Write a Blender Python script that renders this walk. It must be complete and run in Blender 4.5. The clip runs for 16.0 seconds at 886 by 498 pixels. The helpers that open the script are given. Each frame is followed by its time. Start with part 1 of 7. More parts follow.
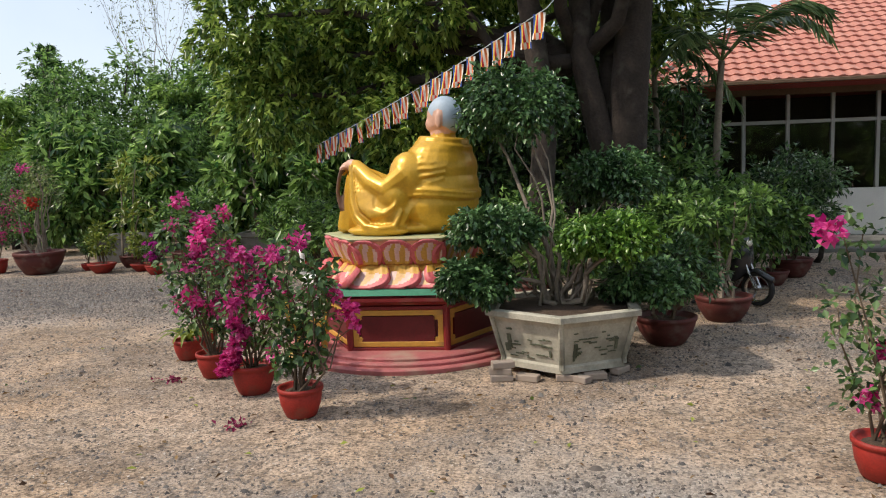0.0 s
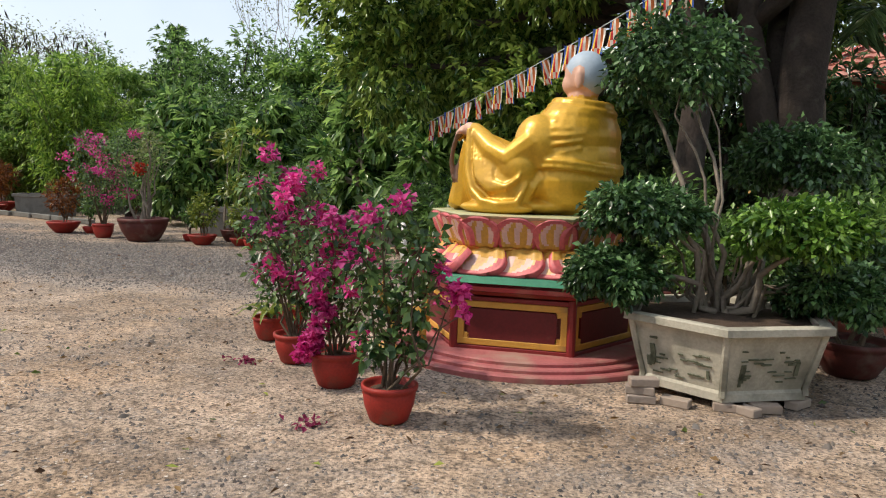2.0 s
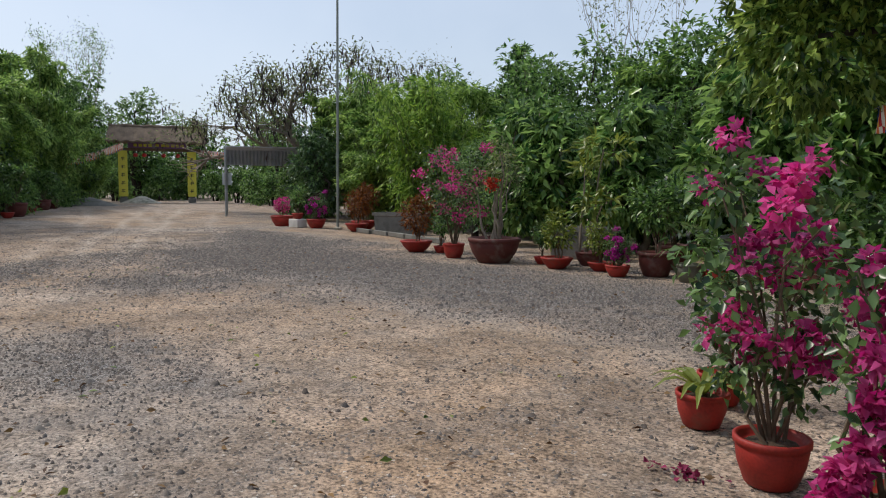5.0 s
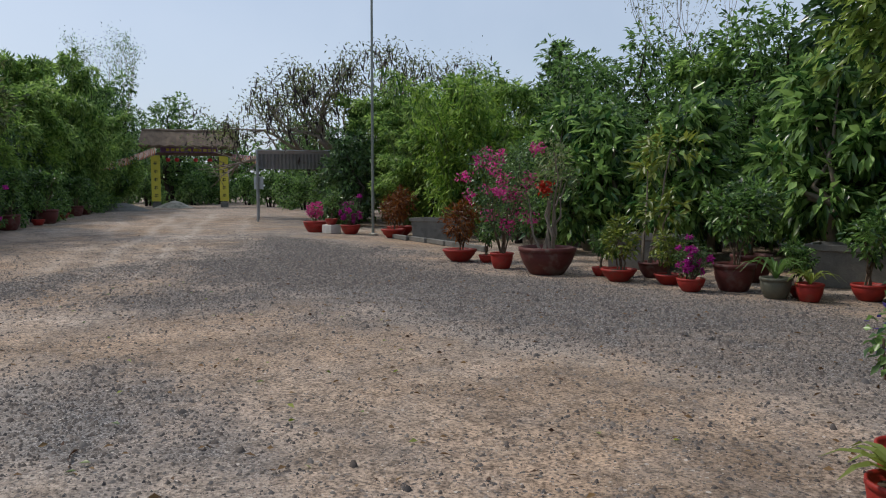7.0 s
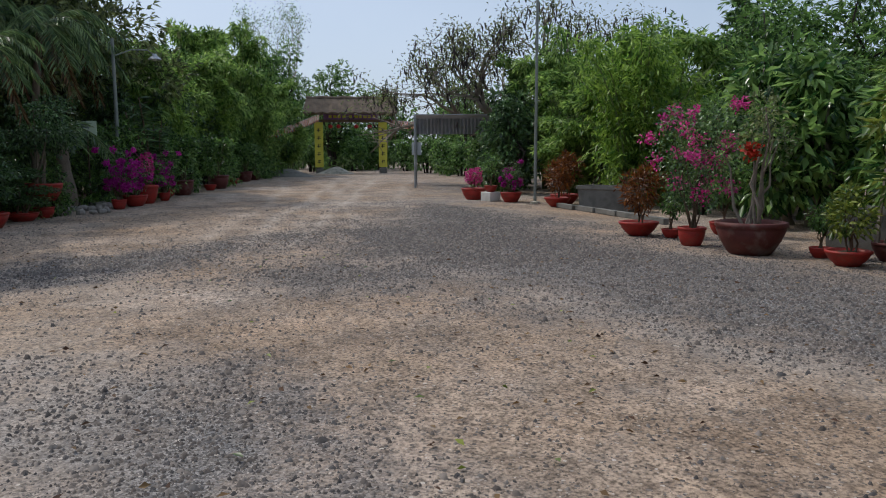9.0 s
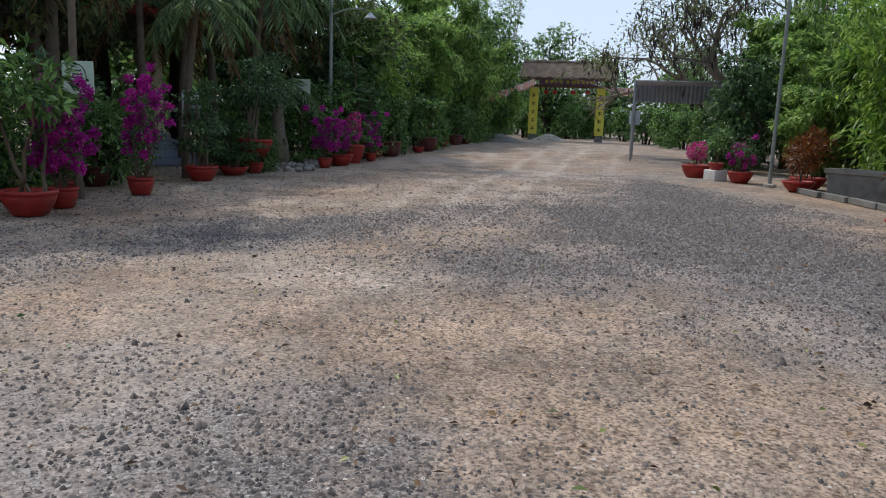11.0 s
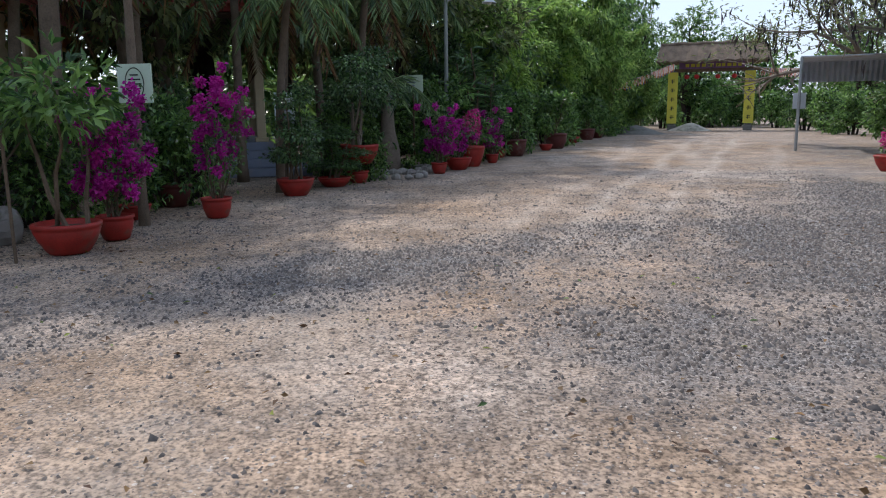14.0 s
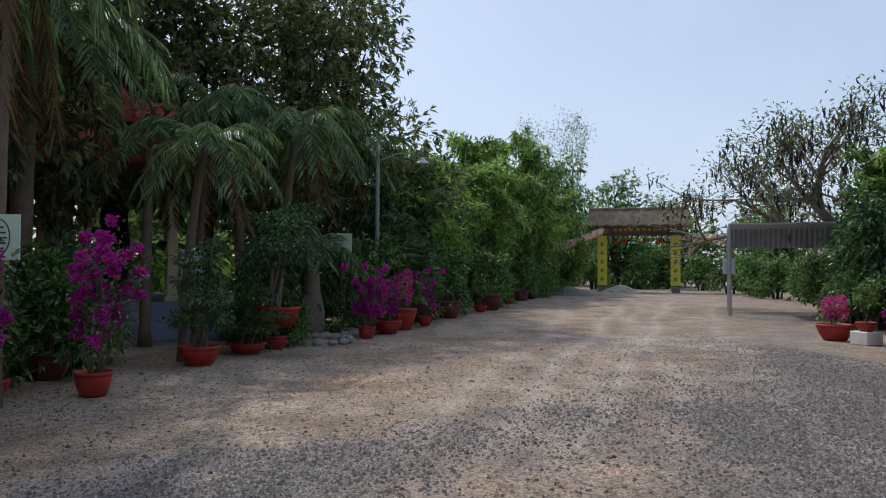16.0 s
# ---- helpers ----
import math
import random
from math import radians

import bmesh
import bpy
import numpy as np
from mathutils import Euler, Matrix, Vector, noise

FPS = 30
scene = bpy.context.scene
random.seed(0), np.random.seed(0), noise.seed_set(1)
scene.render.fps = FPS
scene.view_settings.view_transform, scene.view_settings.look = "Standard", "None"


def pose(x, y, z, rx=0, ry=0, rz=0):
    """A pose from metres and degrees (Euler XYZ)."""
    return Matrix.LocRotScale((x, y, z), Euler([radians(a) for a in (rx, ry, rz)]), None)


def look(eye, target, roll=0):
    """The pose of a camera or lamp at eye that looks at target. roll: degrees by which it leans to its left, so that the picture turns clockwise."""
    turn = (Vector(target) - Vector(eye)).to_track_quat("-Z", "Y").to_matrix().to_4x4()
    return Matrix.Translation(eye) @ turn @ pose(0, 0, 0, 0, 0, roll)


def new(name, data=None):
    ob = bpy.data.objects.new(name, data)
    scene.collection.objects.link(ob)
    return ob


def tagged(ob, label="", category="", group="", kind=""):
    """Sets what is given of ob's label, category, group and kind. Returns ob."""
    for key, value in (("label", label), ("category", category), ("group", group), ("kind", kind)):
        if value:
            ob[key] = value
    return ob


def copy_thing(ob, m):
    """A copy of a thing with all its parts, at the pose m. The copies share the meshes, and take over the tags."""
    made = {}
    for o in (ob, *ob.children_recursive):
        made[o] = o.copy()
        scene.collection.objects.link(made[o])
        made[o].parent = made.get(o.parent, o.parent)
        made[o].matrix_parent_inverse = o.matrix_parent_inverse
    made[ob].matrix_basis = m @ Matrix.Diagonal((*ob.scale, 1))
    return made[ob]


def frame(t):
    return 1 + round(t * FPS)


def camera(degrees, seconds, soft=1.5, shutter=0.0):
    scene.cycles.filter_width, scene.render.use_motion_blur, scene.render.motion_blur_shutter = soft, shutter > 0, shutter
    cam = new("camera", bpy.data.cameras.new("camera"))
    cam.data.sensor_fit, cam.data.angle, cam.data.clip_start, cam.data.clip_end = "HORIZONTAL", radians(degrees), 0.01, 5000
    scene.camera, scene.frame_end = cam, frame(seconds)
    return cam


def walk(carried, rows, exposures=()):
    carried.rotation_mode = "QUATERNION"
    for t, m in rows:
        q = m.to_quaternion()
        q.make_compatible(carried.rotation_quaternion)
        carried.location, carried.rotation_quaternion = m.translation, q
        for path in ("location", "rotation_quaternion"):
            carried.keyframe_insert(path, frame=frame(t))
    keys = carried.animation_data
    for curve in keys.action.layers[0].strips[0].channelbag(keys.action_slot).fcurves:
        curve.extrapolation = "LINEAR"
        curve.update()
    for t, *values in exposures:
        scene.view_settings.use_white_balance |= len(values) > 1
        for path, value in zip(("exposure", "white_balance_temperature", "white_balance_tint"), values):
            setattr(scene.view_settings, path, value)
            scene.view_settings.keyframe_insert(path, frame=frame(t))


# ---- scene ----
cam = camera(61.9, 16.0, 1.1)
PATH = [
    (0, (-0.169, 1.267, 1.791), (-0.672, 3.191, 1.574), -2.0),
    (0.5, (-0.2, 1.535, 1.725), (-0.703, 3.467, 1.599), -2.2),
    (1, (-0.353, 1.773, 1.586), (-0.85, 3.706, 1.453), -2.0),
    (1.5, (-0.492, 2.012, 1.522), (-1.01, 3.94, 1.394), -1.5),
    (2, (-0.662, 2.317, 1.476), (-1.426, 4.154, 1.271), 1.6),
    (2.5, (-0.976, 2.574, 1.365), (-1.899, 4.317, 1.036), 0.1),
    (3, (-1.191, 2.84, 1.354), (-2.156, 4.553, 0.986), 1.3),
    (3.5, (-1.482, 3.083, 1.341), (-2.55, 4.741, 1.008), 3.4),
    (4, (-1.786, 3.287, 1.36), (-2.863, 4.95, 1.088), 1.6),
    (4.5, (-2.091, 3.588, 1.295), (-3.376, 5.104, 1.072), 1.1),
    (4.7, (-2.231, 3.641, 1.325), (-3.664, 5.022, 1.134), 1.1),
    (6.8, (-3.326, 4.207, 1.382), (-4.859, 5.485, 1.252), -0.4),
    (7, (-3.434, 4.247, 1.396), (-4.959, 5.53, 1.232), -0.0),
    (7.5, (-3.703, 4.37, 1.367), (-5.226, 5.643, 1.126), -0.0),
    (8, (-4.021, 4.547, 1.369), (-5.69, 5.617, 1.108), 0.5),
    (8.5, (-4.355, 4.685, 1.353), (-6.079, 5.663, 1.086), 0.8),
    (9, (-4.656, 4.816, 1.367), (-6.405, 5.753, 1.113), -0.2),
    (9.5, (-4.959, 4.998, 1.338), (-6.807, 5.722, 1.089), -0.3),
    (9.7, (-5.064, 5.056, 1.318), (-6.948, 5.679, 1.066), -0.5),
    (11.8, (-6.427, 5.714, 1.415), (-8.355, 6.074, 1.022), 1.9),
    (12, (-6.587, 5.734, 1.419), (-8.51, 6.086, 0.996), 1.6),
    (12.5, (-7.038, 5.86, 1.412), (-8.979, 6.083, 0.988), 1.9),
    (13, (-7.467, 5.924, 1.381), (-9.416, 6.016, 0.941), 2.0),
    (13.5, (-7.894, 5.94, 1.424), (-9.834, 5.994, 0.94), -2.2),
    (14, (-8.261, 5.984, 1.391), (-10.227, 6.045, 1.026), -0.7),
    (14.5, (-8.631, 6.011, 1.345), (-10.593, 6.082, 0.962), 0.6),
    (15, (-8.987, 5.98, 1.369), (-10.943, 6.131, 0.984), -0.4),
    (15.5, (-9.26, 6.031, 1.398), (-11.232, 6.25, 1.151), -0.4),
    (16, (-9.521, 6.143, 1.473), (-11.506, 6.385, 1.527), 0.3),
]
EXPOSURE = [(0, 0.13, 6700, 10), (1.5, 0.17, 6800, 10), (3, 0.15, 6800, 10), (3.5, -0.08, 6800, 10), (4.5, -0.22, 6500, 10), (6.5, -0.47, 6200, 10), (9.7, -0.53, 6000, 10), (11.8, -0.04, 5950, 11), (13, 0.0, 5950, 12), (13.5, 0.15, 6050, 10), (14, 0.03, 5900, 12), (14.5, 0.08, 6000, 12), (15, 0.05, 6050, 12), (15.5, 0.0, 6100, 12), (16, -0.38, 6000, 11)]
walk(cam, [(t, look(eye, target, roll)) for t, eye, target, roll in PATH], EXPOSURE)


# ---- light ----
world = bpy.data.worlds.new("hazy_sky")
scene.world = world
world.use_nodes = True
SUN_EL, SUN_AZ = 50.0, 206.0      # degrees; the azimuth is counted from +x towards +y
wn = world.node_tree
wn.nodes.clear()
w_out = wn.nodes.new("ShaderNodeOutputWorld")
w_bg = wn.nodes.new("ShaderNodeBackground")
w_sky = wn.nodes.new("ShaderNodeTexSky")
w_sky.sky_type, w_sky.sun_disc = "NISHITA", False
w_sky.sun_elevation, w_sky.sun_rotation = radians(SUN_EL), radians(90 - SUN_AZ)
w_sky.air_density, w_sky.dust_density, w_sky.ozone_density = 1.0, 2.2, 1.5
w_bg.inputs["Strength"].default_value = 0.15
w_haze, w_noise, w_ramp, w_co = wn.nodes.new("ShaderNodeMix"), wn.nodes.new("ShaderNodeTexNoise"), wn.nodes.new("ShaderNodeValToRGB"), wn.nodes.new("ShaderNodeTexCoord")
w_noise.inputs["Scale"].default_value, w_noise.inputs["Detail"].default_value = 2.2, 6
w_ramp.color_ramp.elements[0].position, w_ramp.color_ramp.elements[1].position = 0.35, 0.75
w_ramp.color_ramp.elements[0].color, w_ramp.color_ramp.elements[1].color = (0.45, 0.45, 0.45, 1), (0.8, 0.8, 0.8, 1)
wn.links.new(w_co.outputs["Generated"], w_noise.inputs["Vector"])
wn.links.new(w_noise.outputs["Fac"], w_ramp.inputs["Fac"])
w_haze.data_type = "RGBA"
wn.links.new(w_ramp.outputs["Color"], w_haze.inputs["Factor"])
wn.links.new(w_sky.outputs[0], w_haze.inputs["A"])
w_haze.inputs["B"].default_value = (6.3, 7.0, 8.0, 1)      # thin bright haze and cloud
wn.links.new(w_haze.outputs["Result"], w_bg.inputs["Color"])
wn.links.new(w_bg.outputs[0], w_out.inputs["Surface"])
sun = new("sun", bpy.data.lights.new("sun", "SUN"))
sun.data.energy, sun.data.angle, sun.data.color = 3.1, radians(2.0), (1.0, 0.91, 0.78)
sun_dir = Vector((math.cos(radians(SUN_AZ)) * math.cos(radians(SUN_EL)), math.sin(radians(SUN_AZ)) * math.cos(radians(SUN_EL)), math.sin(radians(SUN_EL))))
sun.matrix_world = look(sun_dir * 60, (0, 0, 0))


# ---- materials ----
def material(name):
    m = bpy.data.materials.new(name)
    m.use_nodes = True
    return m, m.node_tree, m.node_tree.nodes["Principled BSDF"]


def paint(name, colour, rough=0.6, vary=0.25, scale=6.0, grain=60.0, bump=0.15, metal=0.0, dirt=None, dirt_amount=0.0):
    """A surface with variation at two scales, fine relief and, where asked for, blotches of dirt."""
    m, t, b = material(name)
    n = t.nodes
    co = n.new("ShaderNodeTexCoord")
    big, fine = n.new("ShaderNodeTexNoise"), n.new("ShaderNodeTexNoise")
    big.inputs["Scale"].default_value, big.inputs["Detail"].default_value = scale, 5
    fine.inputs["Scale"].default_value, fine.inputs["Detail"].default_value = grain, 3
    for x in (big, fine):
        t.links.new(co.outputs["Object"], x.inputs["Vector"])
    ramp = n.new("ShaderNodeValToRGB")
    ramp.color_ramp.elements[0].position, ramp.color_ramp.elements[1].position = 0.3, 0.72
    ramp.color_ramp.elements[0].color = (*[c * (1 - vary) for c in colour], 1)
    ramp.color_ramp.elements[1].color = (*[min(1, c * (1 + vary)) for c in colour], 1)
    mix = n.new("ShaderNodeMath")
    mix.operation = "MULTIPLY_ADD"
    t.links.new(fine.outputs["Fac"], mix.inputs[0])
    mix.inputs[1].default_value = 0.45
    half = n.new("ShaderNodeMath")
    half.operation = "MULTIPLY"
    half.inputs[1].default_value = 0.55
    t.links.new(big.outputs["Fac"], half.inputs[0])
    t.links.new(half.outputs[0], mix.inputs[2])
    t.links.new(mix.outputs[0], ramp.inputs["Fac"])
    last = ramp.outputs["Color"]
    if dirt:
        dn, dr, dm = n.new("ShaderNodeTexNoise"), n.new("ShaderNodeValToRGB"), n.new("ShaderNodeMix")
        dn.inputs["Scale"].default_value, dn.inputs["Detail"].default_value = scale * 0.7, 8
        t.links.new(co.outputs["Object"], dn.inputs["Vector"])
        dr.color_ramp.elements[0].position, dr.color_ramp.elements[1].position = 0.6 - dirt_amount * 0.3, 0.75
        t.links.new(dn.outputs["Fac"], dr.inputs["Fac"])
        dm.data_type = "RGBA"
        t.links.new(dr.outputs["Color"], dm.inputs["Factor"])
        t.links.new(last, dm.inputs["A"])
        dm.inputs["B"].default_value = (*dirt, 1)
        last = dm.outputs["Result"]
    t.links.new(last, b.inputs["Base Color"])
    b.inputs["Roughness"].default_value, b.inputs["Metallic"].default_value = rough, metal
    if bump:
        bp = n.new("ShaderNodeBump")
        bp.inputs["Strength"].default_value, bp.inputs["Distance"].default_value = bump, 0.02
        t.links.new(mix.outputs[0], bp.inputs["Height"])
        t.links.new(bp.outputs["Normal"], b.inputs["Normal"])
    return m


def leaf_material(name, dark, light, rough=0.42, glow=0.42):
    """Leaves that differ one from another, let some light through and shine a little."""
    m, t, b = material(name)
    n = t.nodes
    geo, ramp = n.new("ShaderNodeNewGeometry"), n.new("ShaderNodeValToRGB")
    ramp.color_ramp.elements[0].color, ramp.color_ramp.elements[1].color = (*dark, 1), (*light, 1)
    ramp.color_ramp.elements[0].position, ramp.color_ramp.elements[1].position = 0.12, 0.97
    t.links.new(geo.outputs["Random Per Island"], ramp.inputs["Fac"])
    big, co, mul = n.new("ShaderNodeTexNoise"), n.new("ShaderNodeTexCoord"), n.new("ShaderNodeMix")
    big.inputs["Scale"].default_value = 1.3
    t.links.new(co.outputs["Object"], big.inputs["Vector"])
    mul.data_type, mul.blend_type = "RGBA", "MULTIPLY"
    mul.inputs["Factor"].default_value = 0.7
    br = n.new("ShaderNodeValToRGB")
    br.color_ramp.elements[0].position, br.color_ramp.elements[1].position = 0.35, 0.65
    br.color_ramp.elements[0].color, br.color_ramp.elements[1].color = (0.5, 0.56, 0.52, 1), (1.05, 1.05, 0.95, 1)
    t.links.new(big.outputs["Fac"], br.inputs["Fac"])
    t.links.new(ramp.outputs["Color"], mul.inputs["A"])
    t.links.new(br.outputs["Color"], mul.inputs["B"])
    t.links.new(mul.outputs["Result"], b.inputs["Base Color"])
    b.inputs["Roughness"].default_value = rough
    tr, mx = n.new("ShaderNodeBsdfTranslucent"), n.new("ShaderNodeMixShader")
    t.links.new(mul.outputs["Result"], tr.inputs["Color"])
    mx.inputs[0].default_value = glow
    t.links.new(b.outputs[0], mx.inputs[1])
    t.links.new(tr.outputs[0], mx.inputs[2])
    t.links.new(mx.outputs[0], n["Material Output"].inputs["Surface"])
    return m


def piece_material(name, colours, rough=0.7, bump=0.2, grain=40.0):
    """Pieces (tiles, bricks) that differ from object to object."""
    m = paint(name, colours[0], rough, 0.2, 5.0, grain, bump)
    t = m.node_tree
    b = t.nodes["Principled BSDF"]
    old = b.inputs["Base Color"].links[0].from_socket
    info, ramp, mx = t.nodes.new("ShaderNodeObjectInfo"), t.nodes.new("ShaderNodeValToRGB"), t.nodes.new("ShaderNodeMix")
    e = ramp.color_ramp.elements
    e[0].color, e[1].color = (*colours[0], 1), (*colours[-1], 1)
    for i, c in enumerate(colours[1:-1]):
        e.new((i + 1) / (len(colours) - 1)).color = (*c, 1)
    geo, add = t.nodes.new("ShaderNodeNewGeometry"), t.nodes.new("ShaderNodeMath")
    add.operation = "ADD"
    t.links.new(info.outputs["Random"], add.inputs[0])
    t.links.new(geo.outputs["Random Per Island"], add.inputs[1])
    fr = t.nodes.new("ShaderNodeMath")
    fr.operation = "FRACT"
    t.links.new(add.outputs[0], fr.inputs[0])
    t.links.new(fr.outputs[0], ramp.inputs["Fac"])
    mx.data_type = "RGBA"
    mx.inputs["Factor"].default_value = 0.6
    t.links.new(old, mx.inputs["A"])
    t.links.new(ramp.outputs["Color"], mx.inputs["B"])
    t.links.new(mx.outputs["Result"], b.inputs["Base Color"])
    return m


TERRACOTTA = paint("terracotta", (0.30, 0.018, 0.011), 0.6, 0.35, 7, 70, 0.10, dirt=(0.16, 0.06, 0.04), dirt_amount=0.12)
BROWN_CLAY = paint("dark_brown_clay", (0.095, 0.018, 0.014), 0.65, 0.35, 7, 70, 0.12, dirt=(0.15, 0.10, 0.08), dirt_amount=0.15)
GREY_POT = paint("grey_green_glaze", (0.11, 0.11, 0.08), 0.6, 0.3, 7, 70, 0.12, dirt=(0.1, 0.09, 0.06), dirt_amount=0.2)
SOIL = paint("soil", (0.07, 0.045, 0.03), 0.95, 0.5, 20, 90, 0.8)
CONCRETE = paint("weathered_concrete", (0.46, 0.43, 0.35), 0.85, 0.22, 4, 50, 0.35, dirt=(0.13, 0.13, 0.10), dirt_amount=0.35)
OLD_CONCRETE = paint("grey_concrete", (0.17, 0.165, 0.15), 0.9, 0.3, 4, 50, 0.35, dirt=(0.08, 0.08, 0.07), dirt_amount=0.4)
RELIEF = paint("mossy_relief", (0.11, 0.12, 0.08), 0.9, 0.4, 14, 60, 0.3)
GOLD = paint("gold_paint", (0.66, 0.37, 0.035), 0.34, 0.16, 3, 40, 0.06, metal=0.25, dirt=(0.35, 0.19, 0.03), dirt_amount=0.12)
SKIN = paint("painted_skin", (0.62, 0.36, 0.26), 0.5, 0.1, 4, 40, 0.06)
SCALP = paint("blue_grey_scalp", (0.36, 0.44, 0.52), 0.55, 0.1, 4, 40, 0.06)
BEADS = paint("brown_beads", (0.14, 0.07, 0.04), 0.4, 0.2, 6, 40, 0.1)
MAROON = paint("maroon_paint", (0.13, 0.012, 0.014), 0.45, 0.25, 4, 50, 0.08, dirt=(0.22, 0.10, 0.07), dirt_amount=0.1)
PLINTH_RED = paint("plinth_red_paint", (0.22, 0.02, 0.022), 0.4, 0.2, 4, 50, 0.08, dirt=(0.25, 0.12, 0.09), dirt_amount=0.1)
YELLOW_PAINT = paint("yellow_paint", (0.62, 0.34, 0.06), 0.5, 0.15, 5, 50, 0.08, dirt=(0.3, 0.18, 0.07), dirt_amount=0.15)
PINK_PAINT = paint("pink_paint", (0.62, 0.13, 0.14), 0.5, 0.25, 5, 40, 0.1, dirt=(0.66, 0.42, 0.33), dirt_amount=0.25)
PETAL_LIGHT = paint("petal_cream_gold", (0.72, 0.46, 0.20), 0.5, 0.25, 8, 40, 0.1, dirt=(0.66, 0.27, 0.2), dirt_amount=0.3)
PINK_FLOOR = paint("faded_pink_step", (0.40, 0.12, 0.12), 0.75, 0.25, 5, 50, 0.2, dirt=(0.38, 0.26, 0.20), dirt_amount=0.35)
FADED_GREEN = paint("faded_green_paint", (0.40, 0.42, 0.24), 0.6, 0.2, 5, 50, 0.1, dirt=(0.5, 0.40, 0.2), dirt_amount=0.3)
PETAL_GOLD = paint("petal_gold", (0.60, 0.33, 0.06), 0.45, 0.25, 8, 40, 0.1)
PETAL_PALE = paint("petal_pale_pink", (0.70, 0.46, 0.40), 0.5, 0.2, 8, 40, 0.1)
GREEN_PAINT = paint("green_paint", (0.03, 0.22, 0.12), 0.5, 0.25, 5, 50, 0.1, dirt=(0.2, 0.25, 0.18), dirt_amount=0.08)
BARK = paint("dark_bark", (0.036, 0.026, 0.021), 0.95, 0.55, 6, 30, 1.0, dirt=(0.085, 0.075, 0.06), dirt_amount=0.12)
PALE_BARK = paint("pale_grey_bark", (0.22, 0.18, 0.14), 0.9, 0.35, 8, 40, 0.6)
PALM_BARK = paint("ringed_palm_bark", (0.15, 0.112, 0.08), 0.9, 0.4, 5, 40, 0.6)
STEM = paint("brown_stem", (0.12, 0.085, 0.055), 0.9, 0.35, 12, 60, 0.4)
GREEN_STEM = paint("green_stem", (0.13, 0.17, 0.05), 0.6, 0.3, 8, 50, 0.2)
WHITE_WALL = paint("white_wall_paint", (0.66, 0.64, 0.60), 0.8, 0.1, 2, 40, 0.1, dirt=(0.4, 0.38, 0.33), dirt_amount=0.15)
CREAM_WALL = paint("cream_wall_paint", (0.60, 0.50, 0.32), 0.8, 0.12, 2, 40, 0.1, dirt=(0.35, 0.3, 0.2), dirt_amount=0.2)
OCHRE_WALL = paint("ochre_wall_paint", (0.46, 0.28, 0.09), 0.8, 0.15, 2, 40, 0.1, dirt=(0.2, 0.14, 0.07), dirt_amount=0.2)
BLUE_STEP = paint("blue_grey_step", (0.22, 0.25, 0.33), 0.7, 0.15, 3, 40, 0.15, dirt=(0.3, 0.26, 0.22), dirt_amount=0.3)
WOOD = paint("dark_wood", (0.14, 0.085, 0.05), 0.7, 0.35, 3, 30, 0.3)
GREY_FRAME = paint("grey_painted_frame", (0.34, 0.33, 0.31), 0.5, 0.15, 3, 40, 0.1)
# near-black brown: the gloom of unlit rooms is put into this colour
SHADED_INSIDE = paint("shaded_interior", (0.05, 0.04, 0.032), 0.9, 0.3, 2, 20, 0.1)
STEEL = paint("galvanised_steel", (0.42, 0.44, 0.46), 0.45, 0.2, 3, 60, 0.1, metal=0.6)
SHEET = paint("corrugated_sheet", (0.416, 0.464, 0.544), 0.5, 0.25, 2, 40, 0.1, metal=0.25, dirt=(0.2, 0.14, 0.1), dirt_amount=0.15)
POLE_PAINT = paint("pole_grey", (0.20, 0.22, 0.20), 0.5, 0.2, 3, 60, 0.1)
THATCH = paint("thatch", (0.17, 0.125, 0.09), 0.95, 0.45, 2.5, 30, 0.8)
TILE = piece_material("roof_tile", [(0.44, 0.165, 0.12), (0.52, 0.25, 0.19), (0.36, 0.13, 0.10)], 0.75)
FAR_TILE = paint("far_red_tile", (0.34, 0.05, 0.04), 0.75, 0.3, 4, 30, 0.3)
BRICK = piece_material("loose_brick", [(0.33, 0.26, 0.21), (0.28, 0.24, 0.21), (0.38, 0.30, 0.24)], 0.9, 0.5)
RUBBLE = piece_material("field_stone", [(0.24, 0.22, 0.20), (0.32, 0.30, 0.27), (0.19, 0.18, 0.17)], 0.9, 0.5, 20)
PEBBLE = piece_material("pebble", [(0.045, 0.04, 0.04), (0.15, 0.14, 0.135), (0.40, 0.34, 0.29), (0.10, 0.08, 0.068), (0.22, 0.18, 0.15), (0.065, 0.058, 0.056)], 0.9, 0.3)
BANNER_YELLOW = paint("yellow_banner", (0.62, 0.55, 0.07), 0.8, 0.12, 2, 40, 0.05)
INK = paint("dark_ink", (0.03, 0.035, 0.03), 0.8, 0.1, 5, 40, 0.0)
SIGN_PURPLE = paint("purple_sign", (0.20, 0.10, 0.24), 0.7, 0.2, 3, 40, 0.05)
SIGN_GREEN = paint("pale_green_board", (0.50, 0.60, 0.46), 0.6, 0.08, 3, 40, 0.03)
SIGN_WHITE = paint("white_blue_board", (0.55, 0.60, 0.64), 0.6, 0.1, 3, 40, 0.03)
LANTERN_RED = paint("lantern_red", (0.45, 0.02, 0.02), 0.6, 0.2, 5, 40, 0.05)
RUBBER = paint("tyre_rubber", (0.02, 0.02, 0.02), 0.8, 0.2, 9, 60, 0.2)
BODY_BLACK = paint("black_bodywork", (0.022, 0.024, 0.03), 0.22, 0.1, 3, 40, 0.0)
CHROME = paint("worn_chrome", (0.55, 0.55, 0.55), 0.25, 0.1, 3, 40, 0.0, metal=0.9)
PLASTIC_WHITE = paint("white_ceramic", (0.70, 0.69, 0.66), 0.35, 0.08, 4, 40, 0.05)
